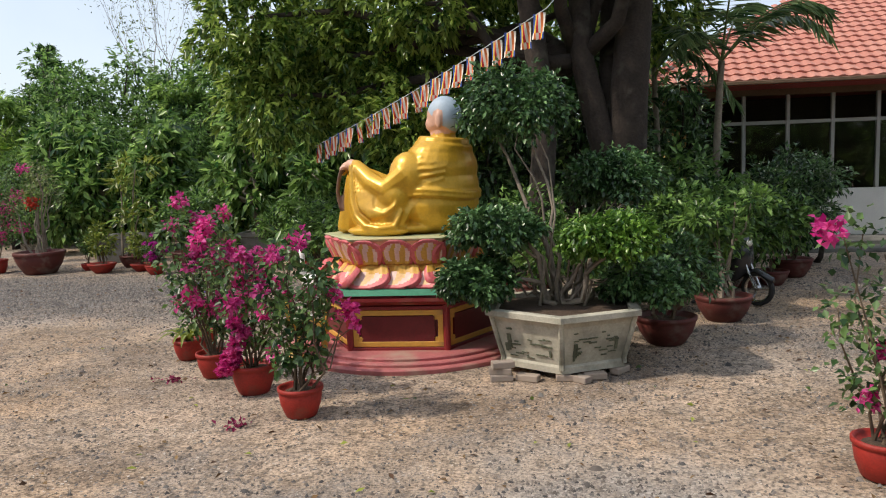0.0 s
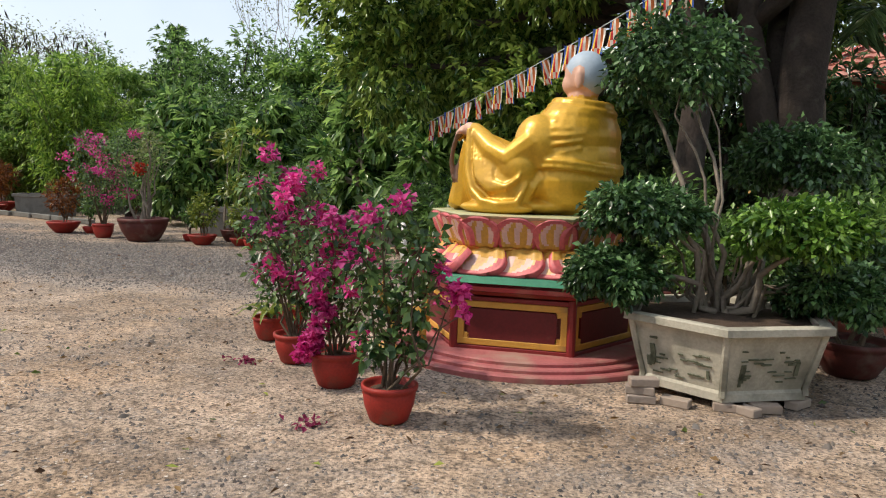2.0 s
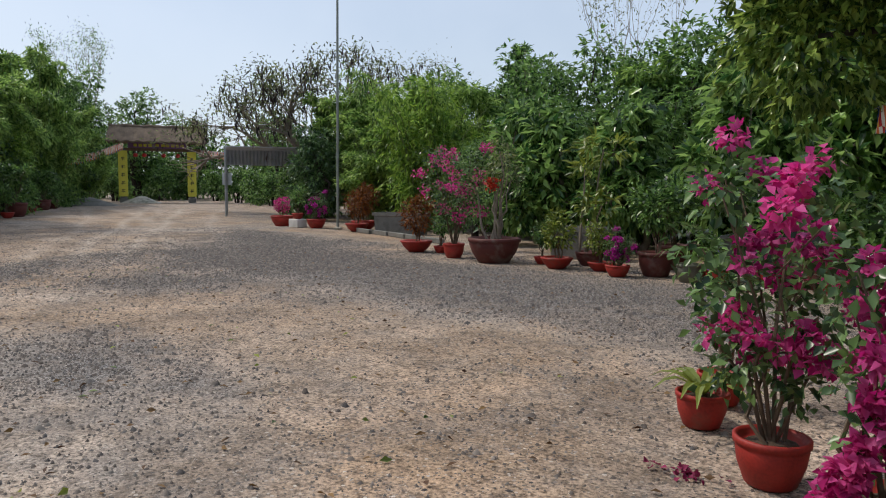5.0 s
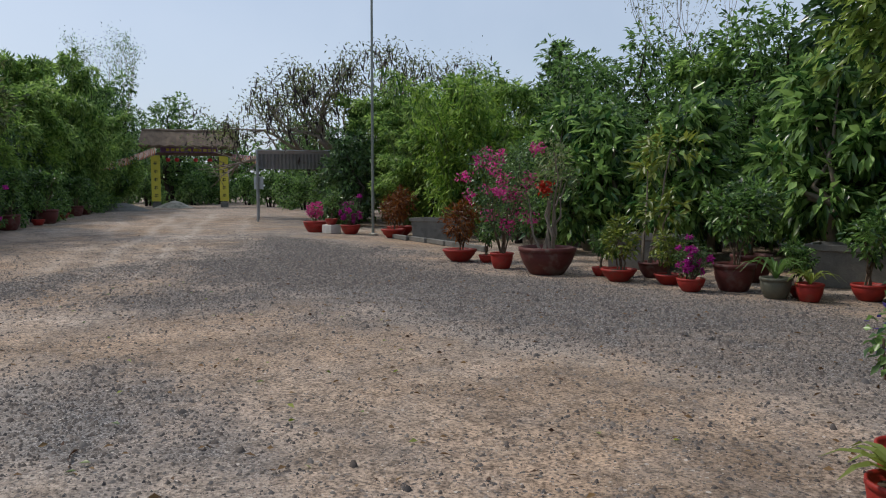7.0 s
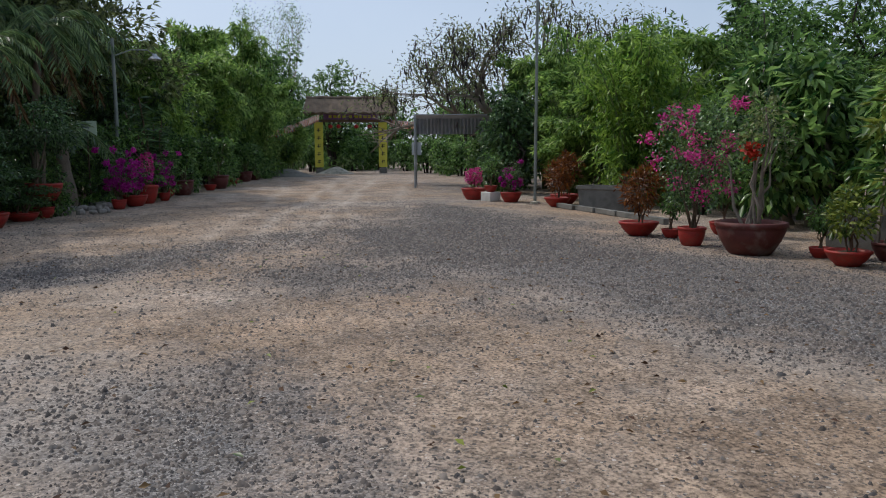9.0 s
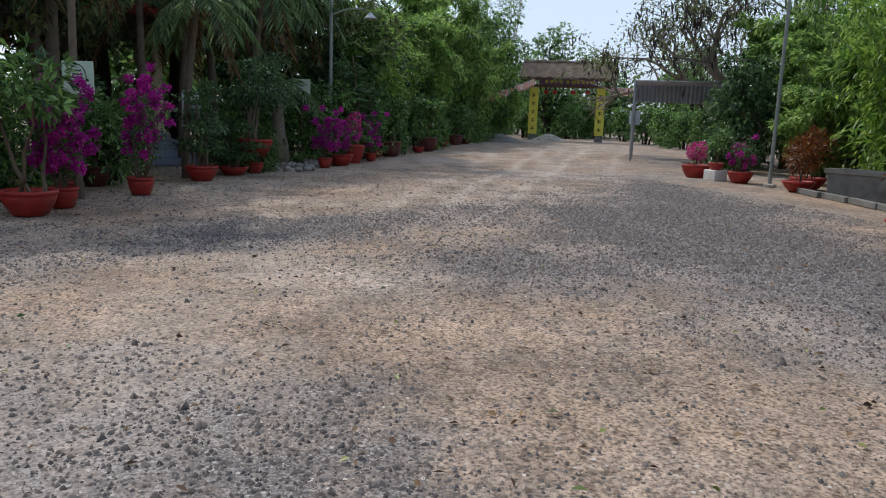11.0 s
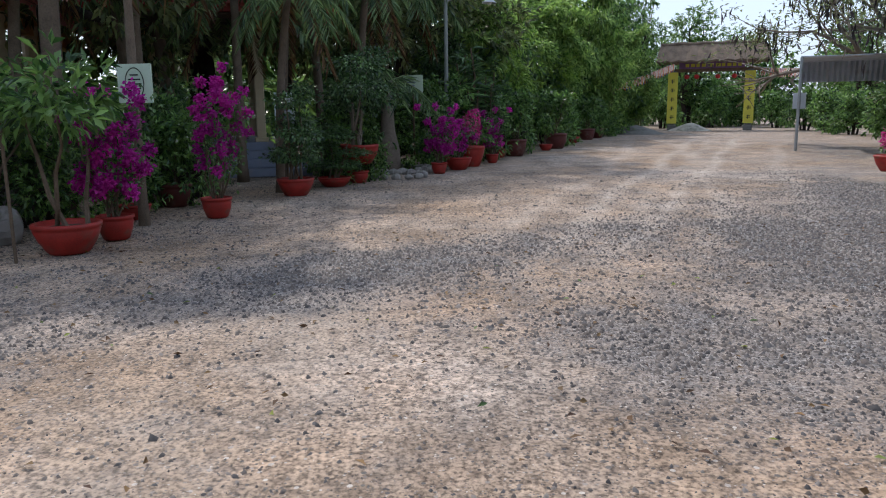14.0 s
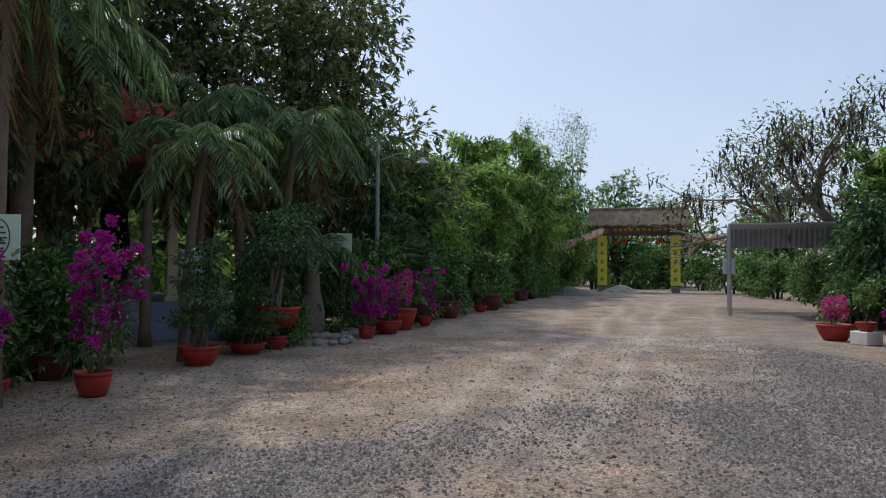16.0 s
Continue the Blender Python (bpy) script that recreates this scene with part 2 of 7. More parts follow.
FLAG = {k: paint("flag_" + k, c, 0.85, 0.12, 6, 60, 0.05) for k, c in (("blue", (0.03, 0.08, 0.32)), ("yellow", (0.68, 0.46, 0.05)), ("red", (0.48, 0.03, 0.03)), ("white", (0.72, 0.68, 0.6)), ("orange", (0.62, 0.17, 0.05)))}


GLASS, _gt, _gb = material("window_glass")
_gb.inputs["Base Color"].default_value, _gb.inputs["Roughness"].default_value, _gb.inputs["Transmission Weight"].default_value = (0.62, 0.58, 0.5, 1), 0.02, 1.0

L_BONSAI = leaf_material("bonsai_leaf", (0.018, 0.06, 0.022), (0.18, 0.33, 0.125), 0.28, 0.26)
L_BONSAI_LIME = leaf_material("bonsai_new_leaf", (0.035, 0.11, 0.018), (0.24, 0.42, 0.07), 0.33, 0.3)
L_MANGO = leaf_material("mango_leaf", (0.055, 0.13, 0.028), (0.52, 0.66, 0.16), 0.25, 0.5)
L_BIG = leaf_material("broad_leaf", (0.035, 0.1, 0.03), (0.4, 0.6, 0.18), 0.27, 0.45)
L_DARK = leaf_material("dark_leaf", (0.016, 0.05, 0.02), (0.18, 0.31, 0.11), 0.28, 0.3)
L_MID = leaf_material("shrub_leaf", (0.03, 0.085, 0.024), (0.3, 0.49, 0.13), 0.33, 0.42)
L_LIME = leaf_material("bamboo_leaf", (0.08, 0.19, 0.024), (0.44, 0.62, 0.11), 0.45, 0.52)
L_BAMBOO = leaf_material("far_bamboo_leaf", (0.08, 0.18, 0.035), (0.48, 0.66, 0.18), 0.45, 0.52)
L_OLIVE = leaf_material("dusty_leaf", (0.06, 0.085, 0.035), (0.3, 0.34, 0.13), 0.5, 0.42)
L_CROTON = leaf_material("croton_leaf", (0.10, 0.03, 0.012), (0.36, 0.12, 0.02), 0.4)
L_YELLOW = leaf_material("yellow_green_leaf", (0.06, 0.12, 0.018), (0.38, 0.42, 0.07), 0.4, 0.35)
L_BOUG = leaf_material("bougainvillea_leaf", (0.025, 0.07, 0.024), (0.22, 0.36, 0.12), 0.32, 0.35)
L_PALM = leaf_material("palm_leaflet", (0.04, 0.095, 0.035), (0.3, 0.42, 0.17), 0.33, 0.42)
L_DRY = leaf_material("dry_leaf", (0.08, 0.035, 0.018), (0.26, 0.15, 0.06), 0.8, 0.1)
F_MAGENTA = leaf_material("magenta_bract", (0.62, 0.014, 0.24), (1.0, 0.16, 0.54), 0.6, 0.5)
F_PURPLE = leaf_material("purple_bract", (0.48, 0.012, 0.33), (0.85, 0.06, 0.60), 0.6, 0.5)
F_DARKRED = leaf_material("wilted_bract", (0.20, 0.01, 0.06), (0.36, 0.03, 0.12), 0.8, 0.2)
F_RED = leaf_material("red_flower", (0.45, 0.02, 0.01), (0.75, 0.06, 0.02), 0.6, 0.3)
F_BLUE = leaf_material("blue_flower", (0.10, 0.07, 0.40), (0.25, 0.18, 0.7), 0.6, 0.3)
F_WHITE = leaf_material("white_flower", (0.5, 0.48, 0.42), (0.8, 0.78, 0.7), 0.6, 0.3)
L_POD = leaf_material("seed_pod", (0.025, 0.018, 0.02), (0.08, 0.05, 0.055), 0.7, 0.0)


# ---- geometry tools: a shape is (vertices, faces) ----
def mesh_of(name, geo, mats, index=None, smooth=False):
    """A mesh from (vertices, faces), quick for arrays of triangles as well."""
    me = bpy.data.meshes.new(name)
    v, f = geo
    if isinstance(f, np.ndarray):
        v = np.asarray(v, dtype=np.float32)
        me.vertices.add(len(v))
        me.vertices.foreach_set("co", v.ravel())
        me.loops.add(f.size)
        me.loops.foreach_set("vertex_index", f.astype(np.int32).ravel())
        me.polygons.add(len(f))
        me.polygons.foreach_set("loop_start", np.arange(0, f.size, f.shape[1], dtype=np.int32))
        me.polygons.foreach_set("loop_total", np.full(len(f), f.shape[1], dtype=np.int32))
    else:
        me.from_pydata([tuple(p) for p in v], [], f)
    for m in (mats if isinstance(mats, (list, tuple)) else [mats]):
        me.materials.append(m)
    if index is not None:
        me.polygons.foreach_set("material_index", np.asarray(index, dtype=np.int32))
    if smooth:
        me.polygons.foreach_set("use_smooth", np.ones(len(me.polygons), dtype=bool))
    me.update()
    me.validate()
    return me


def part(name, geo, mats, parent, label="", index=None, smooth=False, at=None):
    ob = new(name, geo if isinstance(geo, bpy.types.Mesh) else mesh_of(name, geo, mats, index, smooth))
    if parent is not None:
        ob.parent = parent
    if at is not None:
        ob.matrix_basis = at
    return tagged(ob, label)


def thing(name, label, category, m=None, group="", kind=""):
    ob = new(name)
    if m is not None:
        ob.matrix_world = m
    return tagged(ob, label, category, group, kind)


def place(x, y, z=0.0, turn=0.0, size=1.0):
    s = size if isinstance(size, (tuple, list)) else (size,) * 3
    return Matrix.LocRotScale((x, y, z), Euler((0, 0, radians(turn))), s)


def join(*geos):
    vs, fs, k = [], [], 0
    for v, f in geos:
        vs += [tuple(p) for p in v]
        fs += [tuple(i + k for i in q) for q in f]
        k += len(v)
    return vs, fs


def moved(geo, m):
    return [tuple(m @ Vector(p)) for p in geo[0]], geo[1]


def box(sx, sy, sz, x=0, y=0, z=0, bevel=0.0):
    """A box with its base's middle at x, y, z; bevel cuts its edges."""
    bm = bmesh.new()
    bmesh.ops.create_cube(bm, size=1.0)
    bmesh.ops.scale(bm, vec=(sx, sy, sz), verts=bm.verts)
    bmesh.ops.translate(bm, vec=(x, y, z + sz / 2), verts=bm.verts)
    if bevel:
        bmesh.ops.bevel(bm, geom=bm.edges[:], offset=bevel, segments=1, affect="EDGES")
    bm.verts.index_update()
    geo = ([tuple(v.co) for v in bm.verts], [tuple(v.index for v in f.verts) for f in bm.faces])
    bm.free()
    return geo


def lathe(profile, seg=24, turn=0.0, caps=True, wave=None):
    """A profile of (radius, height) turned about z; wave(angle, i) scales the radius."""
    v, f = [], []
    n = len(profile)
    for s in range(seg):
        a = 2 * math.pi * s / seg + turn
        for i, (r, z) in enumerate(profile):
            k = r * (wave(a, i) if wave else 1)
            v.append((k * math.cos(a), k * math.sin(a), z))
    for s in range(seg):
        for i in range(n - 1):
            a, b = s * n + i, ((s + 1) % seg) * n + i
            f.append((a, b, b + 1, a + 1))
    if caps:
        f.append(tuple(s * n for s in reversed(range(seg))))
        f.append(tuple(s * n + n - 1 for s in range(seg)))
    return v, f


def tube(points, radii, seg=6):
    """A bent, tapering rod along points."""
    pts = [Vector(p) for p in points]
    if not isinstance(radii, (list, tuple)):
        radii = [radii] * len(pts)
    v, f = [], []
    side = None
    for i, p in enumerate(pts):
        d = (pts[min(i + 1, len(pts) - 1)] - pts[max(i - 1, 0)]).normalized()
        if side is None:
            side = d.cross(Vector((0, 0, 1)))
            if side.length < 0.05:
                side = d.cross(Vector((1, 0, 0)))
        side = (side - d * side.dot(d)).normalized()
        other = d.cross(side)
        for s in range(seg):
            a = 2 * math.pi * s / seg
            v.append(tuple(p + (side * math.cos(a) + other * math.sin(a)) * radii[i]))
    for i in range(len(pts) - 1):
        for s in range(seg):
            a, b = i * seg + s, i * seg + (s + 1) % seg
            f.append((a, b, b + seg, a + seg))
    f.append(tuple(reversed(range(seg))))
    f.append(tuple(range((len(pts) - 1) * seg, len(pts) * seg)))
    return v, f


def ball(x, y, z, rx, ry=None, rz=None, seg=16, rings=10):
    ry, rz = ry or rx, rz or rx
    v, f = [(x, y, z - rz)], []
    for i in range(1, rings):
        t = math.pi * i / rings
        for s in range(seg):
            a = 2 * math.pi * s / seg
            v.append((x + rx * math.sin(t) * math.cos(a), y + ry * math.sin(t) * math.sin(a), z - rz * math.cos(t)))
    v.append((x, y, z + rz))
    for s in range(seg):
        f.append((0, 1 + (s + 1) % seg, 1 + s))
        for i in range(rings - 2):
            a, b = 1 + i * seg + s, 1 + i * seg + (s + 1) % seg
            f.append((a, b, b + seg, a + seg))
        f.append((1 + (rings - 2) * seg + s, 1 + (rings - 2) * seg + (s + 1) % seg, len(v) - 1))
    return v, f


def leaf_geo(rng, at, out, length, width, droop=0.3, fold=0.18, spread=0.6):
    """Folded leaves: at (n x 3), the way they grow, their length and width (drawn round these)."""
    n = len(at)
    d = out + rng.normal(0, spread, (n, 3))
    d[:, 2] -= droop
    d /= np.linalg.norm(d, axis=1)[:, None] + 1e-9
    up = np.tile((0.0, 0.0, 1.0), (n, 1)) + rng.normal(0, 0.45, (n, 3))
    side = np.cross(d, up)
    side /= np.linalg.norm(side, axis=1)[:, None] + 1e-9
    nrm = np.cross(side, d)
    ln = (length * rng.uniform(0.7, 1.25, n))[:, None]
    wd = (width * rng.uniform(0.75, 1.2, n))[:, None]
    mid = at + d * ln * 0.48 + nrm * wd * fold
    v = np.stack([at, mid + side * wd / 2, at + d * ln - nrm * ln * 0.12, mid - side * wd / 2], axis=1).reshape(-1, 3)
    k = np.arange(n) * 4
    f = np.concatenate([np.stack([k, k + 1, k + 2], 1), np.stack([k, k + 2, k + 3], 1)])
    return v, f


def join_leaves(*geos):
    vs, fs, k = [], [], 0
    for v, f in geos:
        vs.append(v)
        fs.append(f + k)
        k += len(v)
    return np.concatenate(vs), np.concatenate(fs)


def blob_points(rng, blobs, n, inner=0.45):
    """Points in lumpy ellipsoids (x, y, z, rx, ry, rz), most near the skin, with the way out of each."""
    vol = np.array([(b[3] * b[4] * b[5]) ** 0.67 for b in blobs])
    pick = rng.choice(len(blobs), n, p=vol / vol.sum())
    b = np.array(blobs, dtype=float)[pick]
    d = rng.normal(0, 1, (n, 3))
    d /= np.linalg.norm(d, axis=1)[:, None]
    lump = 0.82 + 0.2 * np.sin(d[:, 0] * 5 + pick * 1.7) * np.sin(d[:, 1] * 4 + pick) + 0.16 * np.sin(d[:, 2] * 7 + d[:, 0] * 6 + pick * 2.3)
    r = (inner + (1 - inner) * rng.uniform(0, 1, n) ** 0.6) * lump
    at = b[:, :3] + d * b[:, 3:6] * r[:, None]
    return at, d


def crown(seed, blobs, n, length, width, droop=0.35, inner=0.45, spread=0.6, tuft=1):
    """Leaves over lumpy blobs; tuft > 1 sets them in bunches round shared points."""
    rng = np.random.default_rng(seed)
    at, d = blob_points(rng, blobs, max(1, n // tuft), inner)
    if tuft > 1:
        at, d = np.repeat(at, tuft, 0), np.repeat(d, tuft, 0)
        at = at + rng.normal(0, length * 0.12, at.shape)
    keep = at[:, 2] > 0.02
    return leaf_geo(rng, at[keep], d[keep], length, width, droop, spread=spread)


def limb_set(rng, start, way, length, radius, depth, spread=0.6, lift=0.1, kids=3, seg=6):
    """Branching limbs: the rods, and the tips with their directions."""
    rods, tips = [], []
    p, d = Vector(start), Vector(way).normalized()
    pts, rad = [p.copy()], [radius]
    for i in range(4):
        d = (d + Vector(rng.normal(0, 0.13, 3)) + Vector((0, 0, lift * 0.3))).normalized()
        p = p + d * length / 4
        pts.append(p.copy())
        rad.append(radius * (1 - 0.45 * (i + 1) / 4))
    rods.append(tube(pts, rad, seg))
    if depth == 0:
        tips.append((p.copy(), d.copy()))
    else:
        for i in range(kids):
            e = (d + Vector(rng.normal(0, spread, 3)) + Vector((0, 0, lift))).normalized()
            q = pts[-1] if i == 0 else pts[rng.integers(2, 5)]
            r2, t2 = limb_set(rng, q, e, length * rng.uniform(0.55, 0.8), rad[-1] * 0.8, depth - 1, spread, lift, kids, max(4, seg - 1))
            rods += r2
            tips += t2
    return rods, tips


def bent(rng, p0, p1, sag=0.05, n=5):
    a, b = Vector(p0), Vector(p1)
    return [a.lerp(b, i / (n - 1)) + Vector(rng.normal(0, sag, 3)) * (0 if i in (0, n - 1) else 1) for i in range(n)]


# ---- ground ----
def spot(x, y, cx, cy, rx, ry, turn=0.0):
    a = radians(turn)
    dx, dy = x - cx, y - cy
    u, w = dx * math.cos(a) + dy * math.sin(a), -dx * math.sin(a) + dy * math.cos(a)
    return math.exp(-((u / rx) ** 2 + (w / ry) ** 2))


GRAVEL_SPOTS = ((1.0, -14.9, 5.7, 2.9, 0.95, 124), (0.5, -12.6, 7.7, 1.5, 0.9, 30), (0.85, -15.0, 10.4, 3.2, 1.6, 15), (0.8, -11.0, 11.0, 4.0, 1.5, 10), (0.7, -20.5, 13.4, 5.0, 1.2, -20), (1.0, -8.5, 5.2, 1.9, 1.0, 15), (0.3, -11.2, 7.4, 1.6, 1.0, 20), (0.65, -6.8, 9.8, 2.6, 1.4, 0), (0.55, -0.9, 6.6, 1.1, 0.7, 30), (0.6, -34, 20.5, 8, 1.4, -25), (0.35, 2.0, 8.8, 1.6, 1.0, 0), (0.15, -30, 14.6, 13, 3.2, -23), (0.3, -21, 4.9, 4, 0.6, 15), (0.5, -9.0, 11.6, 5.5, 1.5, 6), (0.45, -17.5, 13.2, 3.0, 1.6, 12), (0.5, -0.4, 5.2, 0.8, 0.35, 15), (0.35, -2.4, 4.6, 1.2, 0.5, -10))
BARE_SPOTS = ((0.35, -11.6, 6.3, 1.9, 0.6, 8), (0.3, -1.2, 6.6, 1.6, 0.6, 10), (0.6, -12.5, 5.0, 1.6, 0.7, 20), (0.5, -19.5, 6.8, 3.4, 2.6, 0), (0.45, -8.0, 7.4, 1.8, 1.2, 20), (0.4, -10.9, 5.0, 1.6, 0.6, 10), (0.4, -2.5, 6.6, 1.2, 0.8, 0))


def gravel_share(x, y):
    """0 on bare sand, 1 on grey gravel."""
    wob = 0.34 * noise.noise(Vector((x * 0.5, y * 0.5, 3))) + 0.30 * noise.noise(Vector((x * 1.6, y * 1.6, 7))) + 0.2 * noise.noise(Vector((x * 4.5, y * 4.5, 11)))
    s = 0.05 + sum(k * spot(x, y, *q) for k, *q in GRAVEL_SPOTS) - sum(k * spot(x, y, *q) for k, *q in BARE_SPOTS)
    return max(0.0, min(1.0, s + wob))


def track_share(x, y):
    """Pale wheel tracks that run from the gate and fan out over the courtyard, and trodden sand."""
    if not (-50 < x < 4 and 0 < y < 26):
        return 0.0
    s = 0.0
    if x < -14:
        for y0, slope, bend, k in ((7.7, -0.43, 0.0, 0.9), (8.6, -0.475, 0.0, 0.9), (8.3, -0.44, 0.0, 0.45), (10.9, -0.38, 0.004, 0.6), (9.5, -0.40, -0.004, 0.6), (6.9, -0.42, -0.003, 0.5)):
            u = x + 16.8
            mid = y0 + slope * u + bend * u * u + 0.12 * math.sin(u * 0.7 + y0)
            s = max(s, 0.48 * k * math.exp(-((y - mid) / 0.16) ** 2) * min(1.0, (-14 - x) / 2.5))
    for cx, cy, rx, ry in ((-10.2, 4.7, 2.4, 0.7), (-8.6, 3.4, 2.6, 0.9), (-12.6, 5.2, 1.5, 0.5), (-14.5, 10.3, 2.5, 0.3), (-8.4, 9.0, 2.4, 0.3), (0.5, 5.0, 2.4, 0.9)):
        s = max(s, 0.3 * math.exp(-((x - cx) / rx) ** 2 - ((y - cy) / ry) ** 2))
    return max(0.0, min(1.0, s * (0.9 + 0.5 * noise.noise(Vector((x * 1.1, y * 1.1, 9))))))


def grid_steps(lo, hi, fine_lo, fine_hi, step):
    out, x, k = [], fine_lo, step
    while x > lo:
        k *= 1.35
        x = max(lo, x - k)
        out.insert(0, x)
    x = fine_lo
    while x < fine_hi:
        out.append(x)
        x += step
    k = step
    while out[-1] < hi:
        k *= 1.35
        out.append(min(hi, out[-1] + k))
    return out


def build_ground():
    xs, ys = grid_steps(-900, 900, -40, 5, 0.15), grid_steps(-900, 900, -1, 22, 0.15)
    v, share = [], []
    for x in xs:
        for y in ys:
            near = -40 < x < 8 and -3 < y < 22
            z = 0.014 * noise.noise(Vector((x * 0.7, y * 0.7, 1))) + 0.006 * noise.noise(Vector((x * 2.6, y * 2.6, 5))) if near else 0
            v.append((x, y, z - 0.004))
            share.append(gravel_share(x, y) if near else 0.25)
    m = len(ys)
    f = [(i * m + j, (i + 1) * m + j, (i + 1) * m + j + 1, i * m + j + 1) for i in range(len(xs) - 1) for j in range(m - 1)]
    mat, t, b = material("sand_and_gravel")
    n = t.nodes
    co, at = n.new("ShaderNodeTexCoord"), n.new("ShaderNodeAttribute")
    at.attribute_name = "gravel"

    def tex(kind, scale, detail=4):
        x = n.new(kind)
        x.inputs["Scale"].default_value = scale
        if detail:
            x.inputs["Detail"].default_value = detail
        t.links.new(co.outputs["Object"], x.inputs["Vector"])
        return x

    def ramp(src, stops):
        r = n.new("ShaderNodeValToRGB")
        e = r.color_ramp.elements
        e[0].position, e[0].color = stops[0][0], (*stops[0][1], 1)
        e[1].position, e[1].color = stops[-1][0], (*stops[-1][1], 1)
        for p, c in stops[1:-1]:
            e.new(p).color = (*c, 1)
        t.links.new(src, r.inputs["Fac"])
        return r.outputs["Color"]

    def mixed(kind, fac, a, c):
        x = n.new("ShaderNodeMix")
        x.data_type, x.blend_type = "RGBA", kind
        if isinstance(fac, float):
            x.inputs["Factor"].default_value = fac
        else:
            t.links.new(fac, x.inputs["Factor"])
        t.links.new(a, x.inputs["A"])
        t.links.new(c, x.inputs["B"])
        return x.outputs["Result"]
    blot, mid, fine, cell, stones = tex("ShaderNodeTexNoise", 0.35, 6), tex("ShaderNodeTexNoise", 3.0, 6), tex("ShaderNodeTexNoise", 45.0, 4), tex("ShaderNodeTexVoronoi", 85.0, 0), tex("ShaderNodeTexNoise", 38.0, 6)
    sand = ramp(blot.outputs["Fac"], [(0.3, (0.409, 0.274, 0.165)), (0.48, (0.47, 0.352, 0.257)), (0.7, (0.539, 0.448, 0.374))])
    grain = ramp(fine.outputs["Fac"], [(0.34, (0.22, 0.21, 0.20)), (0.47, (0.78, 0.77, 0.75)), (0.56, (1.08, 1.07, 1.05)), (0.68, (1.25, 1.24, 1.22))])
    patch = ramp(tex("ShaderNodeTexNoise", 1.1, 7).outputs["Fac"], [(0.35, (0.62, 0.60, 0.58)), (0.5, (0.92, 0.92, 0.92)), (0.62, (1.15, 1.13, 1.12))])
    sand = mixed("MULTIPLY", 0.9, sand, patch)
    sand = mixed("MULTIPLY", 0.8, sand, grain)
    clods = ramp(tex("ShaderNodeTexNoise", 13.0, 6).outputs["Fac"], [(0.38, (0.48, 0.46, 0.45)), (0.47, (0.95, 0.95, 0.95)), (0.6, (1.12, 1.12, 1.12))])
    sand = mixed("MULTIPLY", 0.75, sand, clods)
    gravel = ramp(cell.outputs["Color"], [(0.1, (0.03, 0.029, 0.03)), (0.5, (0.14, 0.133, 0.132)), (0.9, (0.36, 0.335, 0.315))])
    grains = n.new("ShaderNodeMath")
    grains.operation = "MULTIPLY_ADD"
    t.links.new(mid.outputs["Fac"], grains.inputs[0])
    grains.inputs[1].default_value = 1.3
    grains.inputs[2].default_value = -0.65
    add = n.new("ShaderNodeMath")
    add.operation, add.use_clamp = "ADD", True
    t.links.new(at.outputs["Fac"], add.inputs[0])
    t.links.new(grains.outputs[0], add.inputs[1])
    # single dark and pale chips over the sand
    chip = ramp(stones.outputs["Fac"], [(0.36, (0.28, 0.26, 0.25)), (0.44, (0.9, 0.9, 0.9)), (0.6, (1, 1, 1)), (0.96, (1.0, 1.0, 1.0))])
    sand = mixed("MULTIPLY", 0.8, sand, chip)
    last = mixed("MIX", add.outputs[0], sand, gravel)
    # trodden crust: uneven dark and pale flecks that carry into the distance
    crust = ramp(tex("ShaderNodeTexNoise", 6.0, 9).outputs["Fac"], [(0.40, (0.55, 0.54, 0.53)), (0.49, (0.98, 0.98, 0.98)), (0.60, (1.28, 1.26, 1.24))])
    last = mixed("MULTIPLY", 0.35, last, crust)
    # small embedded stones of two sizes, dark and pale
    for size, least, spread in ((30.0, 0.5, 0.8), (64.0, 0.56, 1.0)):
        cells = tex("ShaderNodeTexVoronoi", size, 0)
        tint = n.new("ShaderNodeSeparateColor")
        t.links.new(cells.outputs["Color"], tint.inputs["Color"])
        reach, inside = n.new("ShaderNodeMath"), n.new("ShaderNodeMath")
        reach.operation, inside.operation = "MULTIPLY_ADD", "LESS_THAN"
        t.links.new(tint.outputs["Red"], reach.inputs[0])
        reach.inputs[1].default_value, reach.inputs[2].default_value = spread, -least * spread
        t.links.new(cells.outputs["Distance"], inside.inputs[0])
        t.links.new(reach.outputs[0], inside.inputs[1])
        last = mixed("MIX", inside.outputs[0], last, ramp(tint.outputs["Green"], [(0.0, (0.045, 0.04, 0.04)), (0.45, (0.13, 0.115, 0.105)), (0.7, (0.24, 0.20, 0.17)), (1.0, (0.60, 0.53, 0.46))]))
    t.links.new(last, b.inputs["Base Color"])
    b.inputs["Roughness"].default_value = 0.95
    bp, bh = n.new("ShaderNodeBump"), n.new("ShaderNodeMath")
    bh.operation = "ADD"
    t.links.new(fine.outputs["Fac"], bh.inputs[0])
    t.links.new(tex("ShaderNodeTexNoise", 130.0, 2).outputs["Fac"], bh.inputs[1])
    bp.inputs["Strength"].default_value, bp.inputs["Distance"].default_value = 0.7, 0.015
    t.links.new(bh.outputs[0], bp.inputs["Height"])
    t.links.new(bp.outputs["Normal"], b.inputs["Normal"])
    # pale wheel tracks in the sand
    track = n.new("ShaderNodeAttribute")
    track.attribute_name = "track"
    pale = n.new("ShaderNodeMix")
    pale.data_type = "RGBA"
    t.links.new(track.outputs["Fac"], pale.inputs["Factor"])
    t.links.new(last, pale.inputs["A"])
